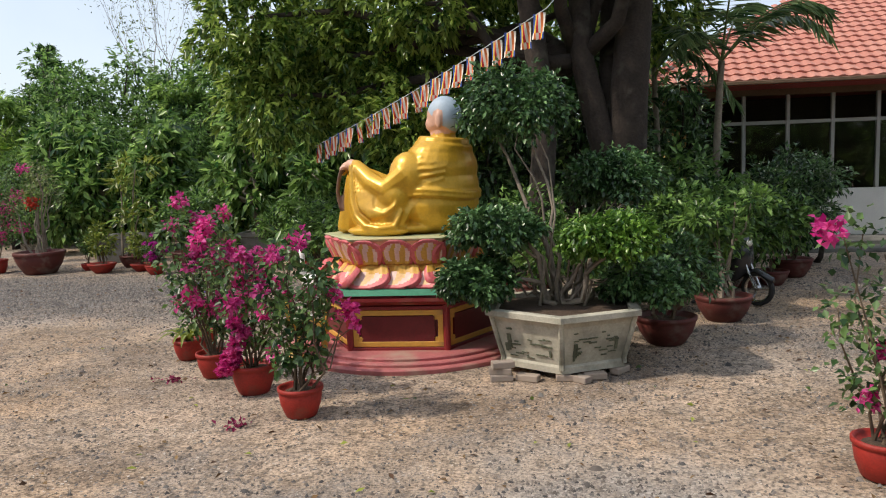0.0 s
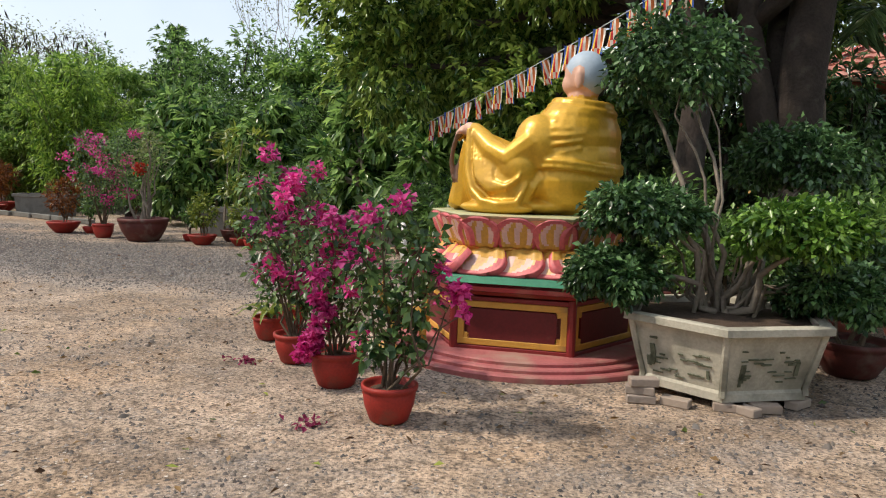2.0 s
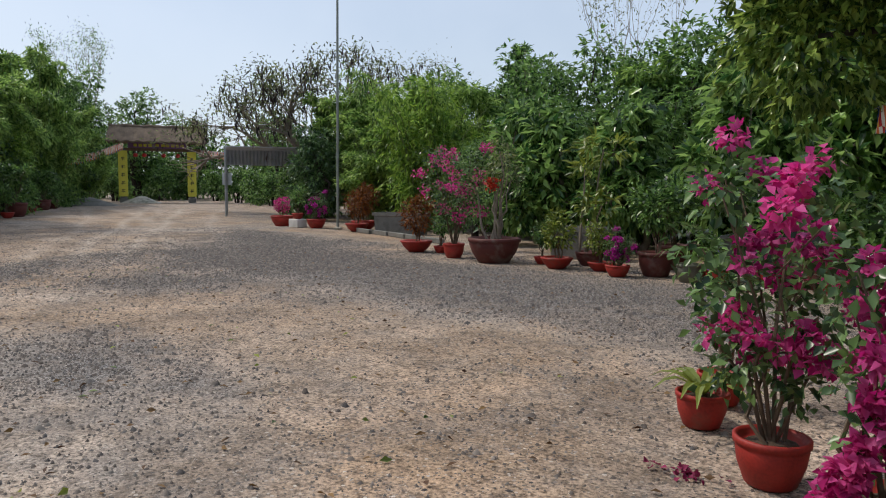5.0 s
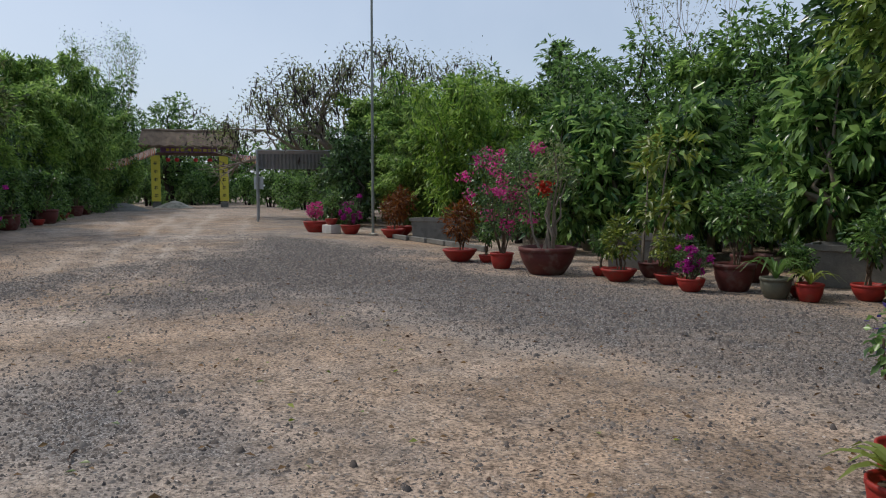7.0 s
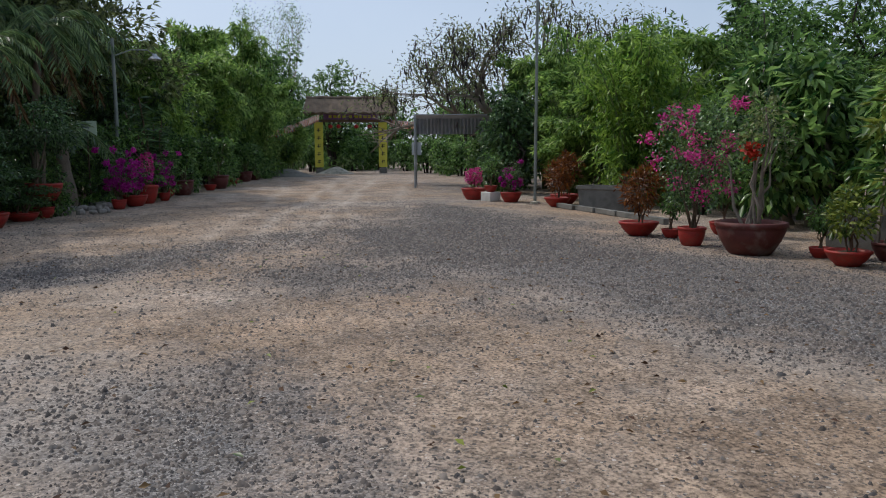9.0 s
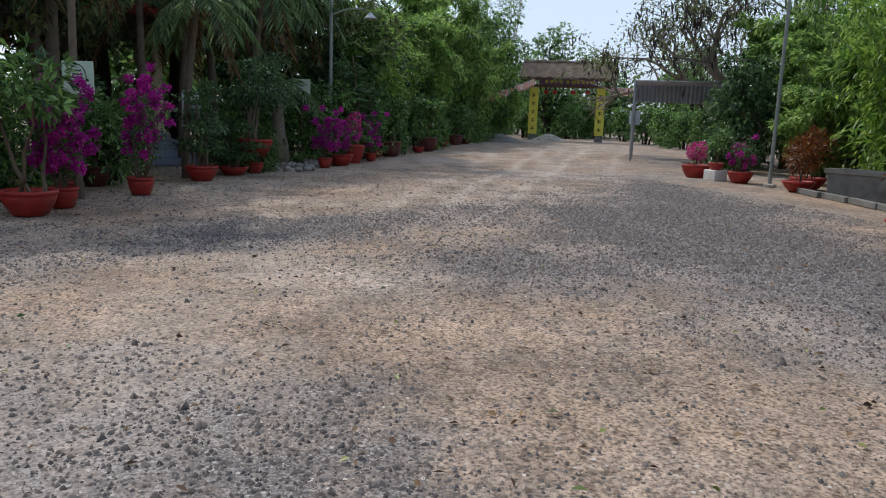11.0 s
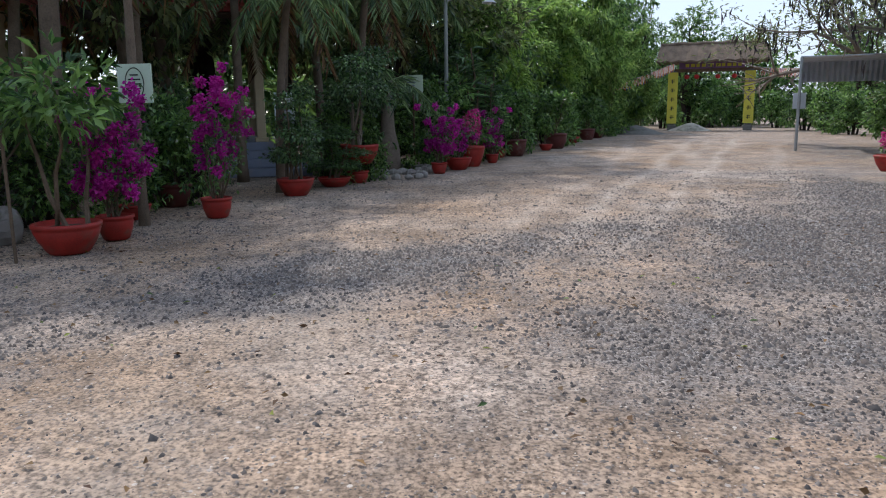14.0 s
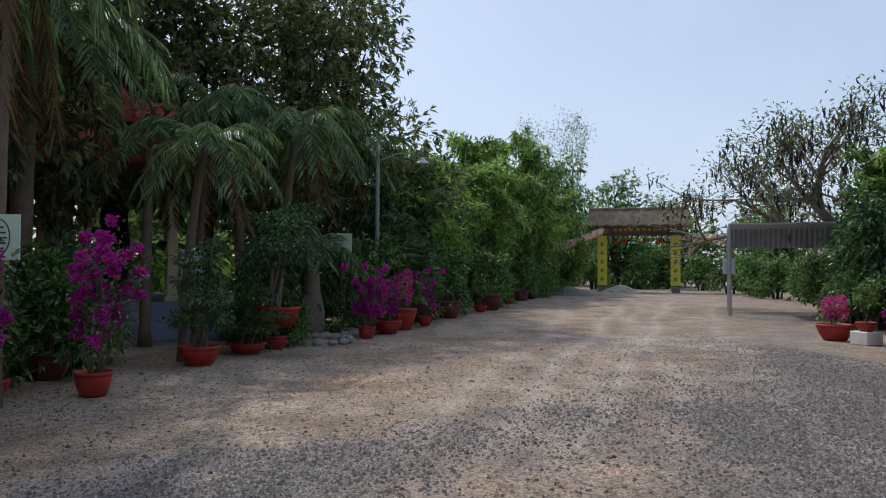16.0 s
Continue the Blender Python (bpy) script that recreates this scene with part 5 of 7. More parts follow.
# ---- ornaments beside the statue ----
def crane():
    shapes = [ball(0, 0, 0.46, 0.17, 0.09, 0.11), tube([(0.12, 0, 0.5), (0.2, 0, 0.62), (0.16, 0, 0.76), (0.19, 0, 0.86)], [0.06, 0.04, 0.032, 0.035], 10), ball(0.21, 0, 0.88, 0.05, 0.035, 0.04), tube([(0.25, 0, 0.88), (0.36, 0, 0.85)], [0.016, 0.004], 6), tube([(0, 0.03, 0.4), (0.02, 0.03, 0.04)], 0.012, 6), tube([(-0.03, -0.03, 0.4), (-0.02, -0.03, 0.04)], 0.012, 6), lathe([(0.12, 0), (0.11, 0.05)], 14), tube([(-0.12, 0, 0.47), (-0.28, 0, 0.38)], [0.07, 0.02], 8)]
    ob = new("crane_figure", mesh_of("crane_figure", join(*shapes), PLASTIC_WHITE, smooth=True))
    ob.matrix_world = place(-4.02, 9.55, 0, 150, 1.0)
    tagged(ob, "white painted crane figure among the flower pots", "ornament")


crane()


def urn():
    ob = thing("incense_urn", "ochre ceramic urn with two square handles", "urn", place(-3.42, 9.0, 0, 20, 0.72))
    part("urn_body", lathe([(0.10, 0), (0.15, 0.03), (0.10, 0.3), (0.2, 0.5), (0.24, 0.72), (0.22, 0.80), (0.25, 0.84), (0.2, 0.85), (0.15, 0.75)], 24, caps=False), YELLOW_PAINT, ob, smooth=True)
    for s in (-1, 1):
        part("handle", tube([(s * 0.23, 0, 0.8), (s * 0.34, 0, 0.82), (s * 0.34, 0, 0.98), (s * 0.23, 0, 0.98), (s * 0.22, 0, 0.84)], 0.022, 6), PETAL_LIGHT, ob)


urn()


def gilt_deer():
    shapes = [ball(0, 0, 0.34, 0.22, 0.11, 0.12), tube([(0.16, 0, 0.4), (0.24, 0, 0.58)], [0.07, 0.05], 10), ball(0.28, 0, 0.62, 0.09, 0.05, 0.05), tube([(0.24, 0.03, 0.66), (0.22, 0.06, 0.76)], [0.015, 0.008], 6), tube([(0.24, -0.03, 0.66), (0.22, -0.06, 0.76)], [0.015, 0.008], 6), lathe([(0.3, 0), (0.28, 0.06)], 14)]
    shapes += [tube([(x, y, 0.3), (x * 1.1, y, 0.05)], [0.04, 0.025], 8) for x in (0.14, -0.14) for y in (0.06, -0.06)]
    ob = new("deer_figure", mesh_of("deer_figure", join(*shapes), YELLOW_PAINT, smooth=True))
    ob.matrix_world = place(-3.22, 7.75, 0, 210, 0.85)
    tagged(ob, "yellow painted deer figure behind the flower pots", "ornament")


gilt_deer()


# ---- strings of flags ----
def flag_string(p0, p1, sag, count, wide, high, label):
    ob = thing("flag_string", label, "flags", Matrix.Translation(p0))
    d = Vector(p1) - Vector(p0)
    at = lambda s: d * s + Vector((0, 0, -sag * 4 * s * (1 - s)))
    part("cord", tube([at(i / 12) for i in range(13)], 0.006, 4), SIGN_WHITE, ob)
    names = ["blue", "yellow", "red", "white", "orange", "white"]
    v, f, idx = [], [], []
    for i in range(7):
        for j in range(5):
            v.append(((i / 6 - 0.5) * wide, 0.018 * math.sin(i * 1.3 + j * 0.9), -high * j / 4 * (1 - 0.04 * (i % 2))))
    for i in range(6):
        for j in range(4):
            a = i * 5 + j
            f.append((a, a + 5, a + 6, a + 1))
            idx.append(i if j < 3 else (5 - i))
    me = mesh_of("flag", (v, f), [FLAG[k] for k in names], idx)
    yaw = math.atan2(d.y, d.x)
    rng = np.random.default_rng(9)
    for i in range(count):
        s = (i + 0.5) / count
        part("flag", me, None, ob, at=Matrix.Translation(at(s)) @ Matrix.Rotation(yaw * 0.6 + rng.normal(0, 0.12), 4, "Z") @ Matrix.Rotation(rng.normal(0, 0.15), 4, "X"))
    return ob


banner_line = flag_string((-5.25, 12.6, 2.22), (-1.1, 9.75, 3.52), 0.05, 22, 0.15, 0.30, "sloping string of small five-coloured flags by the statue")
part("tie_cord", tube([(4.15, -2.85, 1.3), (4.4, -2.4, 1.7), (4.7, -1.5, 2.6)], 0.006, 4), SIGN_WHITE, banner_line)


# ---- house with the tiled roof ----
def house():
    W, D, H = 19.0, 15.0, 3.05
    ob = thing("house", "single-storey house with a hipped red tile roof and glazed front", "house", place(0.7, 17.5, 0, 7))
    part("floor_slab", box(W + 2.4, D + 2.4, 0.16, W / 2, D / 2, 0, 0.01), OLD_CONCRETE, ob)
    part("step", box(W + 1.0, 0.5, 0.08, W / 2, -1.45, 0, 0.01), OLD_CONCRETE, ob)
    part("back_wall", box(W, 0.2, H, W / 2, D, 0.16), WHITE_WALL, ob)
    part("side_wall", box(0.2, D - 0.4, H, 0, D / 2, 0.16), OCHRE_WALL, ob)
    part("side_wall", box(0.2, D - 0.4, H, W, D / 2, 0.16), OCHRE_WALL, ob)
    # wall behind the glazing, its colour darkened to give the porch its shade
    part("inner_wall", box(W - 0.5, 0.12, H, W / 2, 2.6, 0.16), SHADED_INSIDE, ob)
    part("parapet", box(W - 0.3, 0.14, 0.95, W / 2, 0, 0.16, 0.008), WHITE_WALL, ob)
    part("top_beam", box(W, 0.2, 0.16, W / 2, 0, H - 0.02), WOOD, ob)
    # ceiling in the same colour, with the room's shade painted in
    part("ceiling", box(W - 0.4, D - 0.4, 0.05, W / 2, D / 2, H + 0.17), SHADED_INSIDE, ob)
    part("corner_column", box(0.3, 0.3, H - 0.2, 0.0, 0.0, 0.16, 0.01), OCHRE_WALL, ob)
    part("corner_column", box(0.3, 0.3, H - 0.2, W, 0.0, 0.16, 0.01), OCHRE_WALL, ob)
    part("transom", box(W - 0.3, 0.06, 0.07, W / 2, 0, 2.45, 0.004), GREY_FRAME, ob)
    post = mesh_of("window_post", box(0.07, 0.08, H - 1.05, 0, 0, 1.10, 0.004), GREY_FRAME)
    pane = mesh_of("pane", box(0.76, 0.008, 1.32, 0, 0, 1.12), GLASS)
    for i in range(15):
        x = 0.45 + i * 0.86
        part("window_post", post, None, ob, at=Matrix.Translation((x, 0, 0)))
        if i < 14:
            p = part("pane", pane, None, ob, at=Matrix.Translation((x + 0.43, 0, 0)))
            p.visible_shadow = False
    part("gutter", box(W + 2.0, 0.08, 0.07, W / 2, -1.04, H + 0.12, 0.01), WOOD, ob)
    part("fascia", box(0.06, D + 2.0, 0.14, -1.03, D / 2, H + 0.08, 0.01), WOOD, ob)
    # hipped roof: the boarding, and the tiles upon it
    e, rise = 1.0, 4.55
    z0, half = H + 0.16, D / 2 + e
    c = [(-e, -e, z0), (W + e, -e, z0), (W + e, D + e, z0), (-e, D + e, z0), (half - e, D / 2, z0 + rise), (W + e - half, D / 2, z0 + rise)]
    low = [(x, y, z - 0.06) for x, y, z in c[:4]]
    roof = part("roof", (c + low, [(0, 1, 5, 4), (1, 2, 5), (2, 3, 4, 5), (3, 0, 4), (0, 6, 7, 1), (1, 7, 8, 2), (2, 8, 9, 3), (3, 9, 6, 0), (6, 9, 8, 7)]), FAR_TILE, ob)
    part("ridge_cap", join(tube([c[0], c[4]], 0.085, 8), tube([c[3], c[4]], 0.085, 8), tube([c[4], c[5]], 0.09, 8), tube([c[1], c[5]], 0.085, 8)), FAR_TILE, roof)
    pitch = math.atan2(rise, half)
    tw, tl = 0.235, 0.30
    v, f = [], []
    for j in range(2):
        for i in range(5):
            u = i / 4
            v.append(((u - 0.5) * tw * 1.04, tl * 1.15 * j, 0.03 * math.sin(math.pi * min(1, u * 1.35)) * 1.0 + (0.055 if j == 0 else 0.02)))
    v += [((u / 4 - 0.5) * tw * 1.04, 0.0, 0.02) for u in range(5)]
    f = [(i, i + 1, i + 6, i + 5) for i in range(4)] + [(10 + i, 11 + i, i + 1, i) for i in range(4)]
    tile = mesh_of("roof_tile", (v, f), TILE)
    rest_v, rest_f, k = [], [], 0
    rows = int(math.hypot(half, rise) / tl)
    slope = Matrix.Rotation(pitch, 4, "X")
    for r in range(rows):
        s = r * tl
        inset = s * math.cos(pitch)
        x = -e + inset + 0.1 + (r % 2) * 0.0
        while x < W + e - inset - 0.1:
            m = Matrix.Translation((x, -e + s * math.cos(pitch), z0 + s * math.sin(pitch) + 0.0)) @ slope
            if 1.0 < x < 6.0 and 2 <= r < 15:
                part("tile", tile, None, roof, at=m)
            elif x < 12:
                rest_v += [tuple(m @ Vector(p)) for p in v]
                rest_f += [tuple(q + k for q in g) for g in f]
                k += len(v)
            x += tw
    # the hip end towards the courtyard's trees
    for r in range(rows):
        s = r * tl
        y = -e + s * math.cos(pitch) + 0.1
        while y < D + e - s * math.cos(pitch) - 0.1:
            m = Matrix.Translation((-e + s * math.cos(pitch), y, z0 + s * math.sin(pitch))) @ Matrix.Rotation(-math.pi / 2, 4, "Z") @ slope
            rest_v += [tuple(m @ Vector(p)) for p in v]
            rest_f += [tuple(q + k for q in g) for g in f]
            k += len(v)
            y += tw
    tagged(part("tiles", (rest_v, rest_f), TILE, roof), kind="stuff")


house()

# ---- big mango tree and the growth behind the statue ----
def mango():
    ob = thing("mango_tree", "large old mango tree with several dark trunks and drooping leaves", "tree", place(-0.6, 11.7))
    rng = np.random.default_rng(41)
    rods = [tube([(-0.75, -0.6, -0.05), (-0.78, -0.6, 1.2), (-0.7, -0.5, 2.4), (-0.9, -0.3, 3.8), (-1.2, -0.2, 5.5)], [0.22, 0.17, 0.16, 0.15, 0.12], 14), tube([(0.35, 0.1, -0.05), (0.30, 0.1, 1.2), (0.36, 0.1, 2.6), (0.5, 0.1, 4.5), (0.7, 0.2, 6)], [0.36, 0.29, 0.26, 0.22, 0.14], 14), tube([(0.2, 0.1, 1.3), (-0.02, 0.0, 2.2), (-0.25, 0, 3.2), (-0.3, 0, 4.6), (-0.5, 0.2, 6)], [0.2, 0.18, 0.16, 0.13, 0.08], 12), tube([(0.2, 0.1, 1.9), (0.1, 0.3, 3), (0.1, 0.6, 4.2), (0.3, 1.2, 6)], [0.17, 0.14, 0.12, 0.08], 10)]
    blobs = [(-1.3, 0.6, 4.9, 1.6, 1.4, 1.1), (0.8, 0.5, 6.2, 2.2, 2.0, 1.4), (-3.2, 1.0, 4.6, 1.8, 1.6, 1.5), (-4.8, 1.4, 4.2, 1.6, 1.5, 1.6), (-5.3, 1.0, 3.1, 1.2, 1.2, 1.1), (-3.6, 1.6, 3.2, 1.6, 1.3, 1.3), (-2.0, 1.8, 3.4, 1.5, 1.2, 1.2), (2.6, 0.6, 6.0, 1.8, 1.6, 1.3), (0.3, 2.2, 4.6, 1.6, 1.4, 1.4), (-1.0, -1.4, 5.6, 1.5, 1.4, 1.0), (1.4, -1.6, 5.6, 1.6, 1.4, 0.9), (-2.4, -0.1, 4.1, 1.0, 0.8, 0.7), (-5.5, 0.6, 4.3, 1.1, 1.1, 1.2), (-2.8, 0.8, 2.6, 1.2, 1.0, 1.0)]
    for b in blobs:
        rods.append(tube(bent(rng, (-0.3, 0.1, 3.2), b[:3], 0.2), [0.12, 0.1, 0.08, 0.05, 0.03], 6))
    part("trunk", join(*rods), BARK, ob, smooth=True)
    foliage("crown", crown(42, blobs, 62000, 0.165, 0.066, 0.5, 0.6, 0.7, 7), L_MANGO, ob)


mango()

BIG = tree("broad-leaved fruit tree with large glossy drooping leaves", 43, 3.8, 0.09, heap_blobs(1, 11, 1.2, 1.0, 0.9, 3.3, 0.85), 3300, 0.32, 0.12, L_BIG, PALE_BARK, 3, 0.3, 0.6, 6, group="fruit trees", inner=0.35)
put(BIG, -8.6, 16.6, 20)
for x, y, a, s in ((-11.3, 17.0, 130, 0.92), (-13.6, 17.4, 250, 0.95), (-6.2, 15.6, 60, 0.95), (-4.3, 15.0, 310, 0.9), (-15.6, 18.4, 15, 0.95), (-2.6, 15.5, 200, 0.8), (-7.3, 18.9, 95, 1.1), (-10.2, 19.6, 190, 1.1), (-4.6, 18.2, 280, 1.2)):
    again(BIG, x, y, a, s)
DARK = tree("dense dark green tree behind the pots", 44, 4.2, 0.1, heap_blobs(2, 12, 1.5, 1.2, 0.8, 3.9, 1.0), 4200, 0.24, 0.09, L_DARK, None, 2, 0.3, 0.5, 5, group="dark trees", inner=0.3)
put(DARK, -13.5, 21.5, 10)
for x, y, a, s in ((-18.5, 22.5, 80, 1.0), (-9.0, 21.0, 150, 1.1), (-0.9, 14.0, 30, 0.9), (-2.4, 13.2, 300, 0.75), (0.6, 16.2, 210, 0.8), (-6.0, 20.5, 40, 1.2), (-8.0, 19.0, 220, 1.4), (-26.5, 19.2, 130, 0.85), (-29.0, 20.6, 10, 0.8), (2.6, 14.9, 120, 0.45)):
    again(DARK, x, y, a, s)
MIDT = tree("leafy green tree with light foliage", 45, 6.0, 0.12, heap_blobs(3, 13, 1.9, 1.6, 1.4, 5.6, 1.25), 5200, 0.20, 0.075, L_MID, None, 2, 0.3, 0.35, 4, group="green trees", inner=0.35)
put(MIDT, -17.6, 22.0, 0, (1, 1, 0.9))
again(MIDT, -14.8, 19.6, 60, 0.68)
again(MIDT, -12.0, 19.2, 160, 0.66)
again(MIDT, -16.6, 17.9, 260, 0.5)
again(MIDT, -23.4, 20.6, 310, 0.75)
for x, y, a, s in ((-13.0, 24.0, 100, 0.95), (-21.5, 24.5, 200, 1.05), (-25.0, 25.0, 300, 1.0), (-8.0, 25.0, 50, 1.1), (-3.0, 22.0, 140, 1.2), (1.8, 26.5, 20, 1.1)):
    again(MIDT, x, y, a, s)
for x, y, a, s in ((-21.0, 25.6, 10, 1.24), (-17.0, 24.0, 90, 1.14), (-14.4, 22.6, 210, 1.07), (-12.0, 21.6, 300, 1.08), (-25.5, 24.5, 150, 1.12)):
    again(MIDT, x, y, a, s)
LIME = bamboo("lime green bamboo arching over the pots", 46, 5.2, 1.6, 8000, L_LIME, 0.22, 18)
put(LIME, -19.4, 18.6)
again(LIME, -17.6, 19.9, 120, (0.8, 0.8, 0.68))
again(LIME, -21.6, 20.2, 240, (0.9, 0.9, 1.05))
FARB = bamboo("tall green bamboo clump with feathery leaves", 47, 7.0, 2.1, 8000, L_BAMBOO, 0.30, 20)
put(FARB, -27.0, 23.5)
for x, y, a, s in ((-23.0, 22.8, 60, 0.85), (-30.5, 25.5, 180, 1.0), (-35.6, 8.0, 130, (0.9, 0.9, 0.8)), (-44.3, 11.9, 320, (1, 1, 0.9)), (-50.0, 16.4, 20, (1, 1, 0.95))):
    again(FARB, x, y, a, s)


def plume_blobs(seed, n, reach, low, high):
    """Feathery sprays that lean out of one clump at many heights."""
    rng = np.random.default_rng(seed)
    out = []
    for i in range(n):
        a, s = rng.uniform(0, 6.28), rng.uniform(0, 1) ** 0.7
        r = reach * (0.35 + 0.65 * s) * rng.uniform(0.4, 1.0)
        z = low + (high - low) * (s * 0.9 + 0.1 * rng.random())
        k = rng.uniform(0.35, 0.8) * (1.15 - 0.5 * s)
        out.append((r * math.cos(a), r * math.sin(a), z, k, k, k * rng.uniform(0.5, 0.9)))
    return out


PLUME = tree("feathery green bamboo-like tree with leaning sprays", 48, 7.0, 0.06, plume_blobs(5, 38, 2.0, 0.9, 6.8), 8000, 0.32, 0.095, L_BAMBOO, GREEN_STEM, 7, 0.3, 0.6, 5, "bamboo", "feathery bamboos", 0.55, name="feathery_bamboo")
put(PLUME, -33.0, 7.3, 0, (0.9, 0.9, 0.8))
for x, y, a, s in ((-37.0, 8.9, 90, (1, 1, 1.0)), (-39.4, 9.6, 200, (0.9, 0.9, 0.8)), (-41.6, 10.6, 300, (1.1, 1.1, 1.15)), (-46.4, 12.4, 40, (1.1, 1.1, 1.0)), (-49.2, 13.4, 150, (1.2, 1.2, 1.25)), (-52.6, 17.2, 260, (1.2, 1.2, 1.1)), (-54.6, 19.6, 20, (1.0, 1.0, 0.85)), (-20.2, 20.4, 110, (0.95, 0.95, 0.85)), (-22.6, 18.8, 220, (0.75, 0.75, 0.62)), (-24.8, 20.6, 330, (0.9, 0.9, 0.8)), (-28.8, 22.4, 70, (1, 1, 0.95)), (-14.2, 22.2, 170, (0.95, 0.95, 0.88)), (-10.6, 22.8, 280, (1, 1, 0.95))):
    again(PLUME, x, y, a, s)


def conifer():
    ob = thing("conifer", "dark layered conifer rising above the trees", "tree", place(-26.2, 30.3))
    part("trunk", tube([(0, 0, 0), (0, 0, 4), (0, 0, 7.9)], [0.22, 0.14, 0.02], 8), BARK, ob)
    rng = np.random.default_rng(5)
    ats, ds = [], []
    for z in np.linspace(3.0, 7.8, 15):
        r = 0.15 + (7.9 - z) * 0.42
        for k in range(9):
            a = rng.uniform(0, 6.28)
            for s in np.linspace(0.15, 1, 16):
                ats.append((r * s * math.cos(a), r * s * math.sin(a), z + 0.12 * s * r))
                ds.append((math.cos(a), math.sin(a), 0.3))
    foliage("needles", leaf_geo(rng, np.repeat(np.array(ats), 3, 0), np.repeat(np.array(ds), 3, 0), 0.3, 0.07, 0.0), L_DARK, ob)


conifer()


def airy_tree(name, label, seed, x, y, height, reach, leaf_mat, leaves, leaf, pods=0, radius=0.16, lift=0.25, spread=0.55, first=0.3, size=1.0):
    """Open branching seen through, with few leaves and, for some, hanging pods."""
    ob = thing(name, label, "tree", place(x, y, 0, 0, size))
    rng = np.random.default_rng(seed)
    rods = [tube(bent(rng, (0, 0, -0.05), (0.2, 0.1, height * first), 0.08), [radius * 1.2, radius, radius * 0.95, radius * 0.9, radius * 0.8], 9)]
    tips = []
    for k in range(5):
        a = k * 1.257 + rng.uniform(-0.2, 0.2)
        r2, t2 = limb_set(rng, (0.2, 0.1, height * first - 0.05), (reach * math.cos(a), reach * math.sin(a), 1.0), height * 0.33, radius * 0.55, 3, spread, lift, 4 if pods else 3)
        rods += r2
        tips += t2
    part("trunk", join(*rods), PALE_BARK, ob, smooth=True)
    pts = np.array([t[0] for t in tips])
    dirs = np.array([t[1] for t in tips])
    high = pts[:, 2] > height * 0.45
    pts, dirs = pts[high], dirs[high]
    pick = rng.integers(0, len(pts), leaves)
    foliage("crown", leaf_geo(rng, pts[pick] + rng.normal(0, 0.28, (leaves, 3)), dirs[pick], leaf, leaf * 0.35, 0.25, 0.15, 0.8), leaf_mat, ob)
    if pods:
        pick = rng.integers(0, len(pts), pods)
        down = np.tile((0.0, 0.0, -1.0), (pods, 1))
        foliage("seed_pods", leaf_geo(rng, pts[pick] + rng.normal(0, 0.3, (pods, 3)), down, 0.48, 0.06, 0.3, 0.3, 0.22), L_POD, ob, "long dark seed pods hanging from the twigs")
    return ob


airy_tree("flame_tree", "spreading flame tree with bare twigs and hanging dark pods", 51, -34.4, 24.4, 8.4, 1.8, L_OLIVE, 9000, 0.17, 1000, 0.40, 0.10, 0.7, 0.34, (1.3, 1.3, 0.92))
airy_tree("thin_tree", "tall thin tree with sparse feathery foliage", 52, -16.6, 25.3, 8.6, 0.5, L_OLIVE, 1200, 0.13, 0, 0.05, 0.5, 0.35, 0.35)
airy_tree("bare_tree", "leafless grey tree in the distance", 53, -32.5, 29.0, 7.4, 0.7, L_OLIVE, 500, 0.13, 0, 0.11, 0.4, 0.4, 0.3)
airy_tree("drumstick_tree", "slender tree with scattered small leaves over the gate", 54, -63.0, 21.5, 11.0, 0.4, L_MID, 1400, 0.2, 0, 0.1, 0.5, 0.35, 0.4)

# a palm pair by the house, and bushes
put(palm("slender young palm beside the house", 61, 3.3, 0.065, 9, 1.6, 0.46, 1.6, 30, lean=(0.1, 0), leaf_w=0.05), 1.05, 13.7)
put(palm("second slim palm in front of the house", 62, 3.6, 0.06, 8, 1.5, 0.46, 1.6, 30, lean=(-0.1, 0.1), leaf_w=0.05), 0.25, 14.6)
BUSH = shrub("white_flowered_bush", "rounded bush with white flowers in a brown pot", 63, 0.6, 1.95, [(0, 0, 0.55, 0.36, 0.36, 0.34), (0.25, 0, 0.72, 0.25, 0.25, 0.22), (-0.2, 0.1, 0.7, 0.25, 0.25, 0.22)], 2400, 0.085, 0.045, L_DARK, "bowl", BROWN_CLAY, extra=(F_WHITE, 110, 0.05))
put(BUSH, 2.1, 13.2)
again(BUSH, 1.3, 12.2, 90, 0.8, "bush with pale flowers in a brown pot beside the scooter")
UNDER = shrub("leafy_shrub", "loose leafy shrub growing under the mango tree", 64, 0.5, 1.7, [(0, 0, 0.6, 0.4, 0.4, 0.35), (0.3, 0.1, 0.4, 0.3, 0.3, 0.3), (-0.3, 0, 0.45, 0.3, 0.3, 0.3)], 1700, 0.12, 0.055, L_MID, "bowl", BROWN_CLAY)
put(UNDER, 0.2, 10.4)
for x, y, a, s in ((1.0, 11.9, 80, 1.05), (-0.9, 10.2, 160, 0.8), (1.7, 12.4, 220, 0.9), (0.5, 12.9, 20, 1.3), (-1.5, 11.0, 300, 1.0), (-3.2, 12.0, 50, 0.95), (-4.6, 12.6, 140, 1.0), (-5.6, 13.3, 230, 0.9)):
    again(UNDER, x, y, a, s)

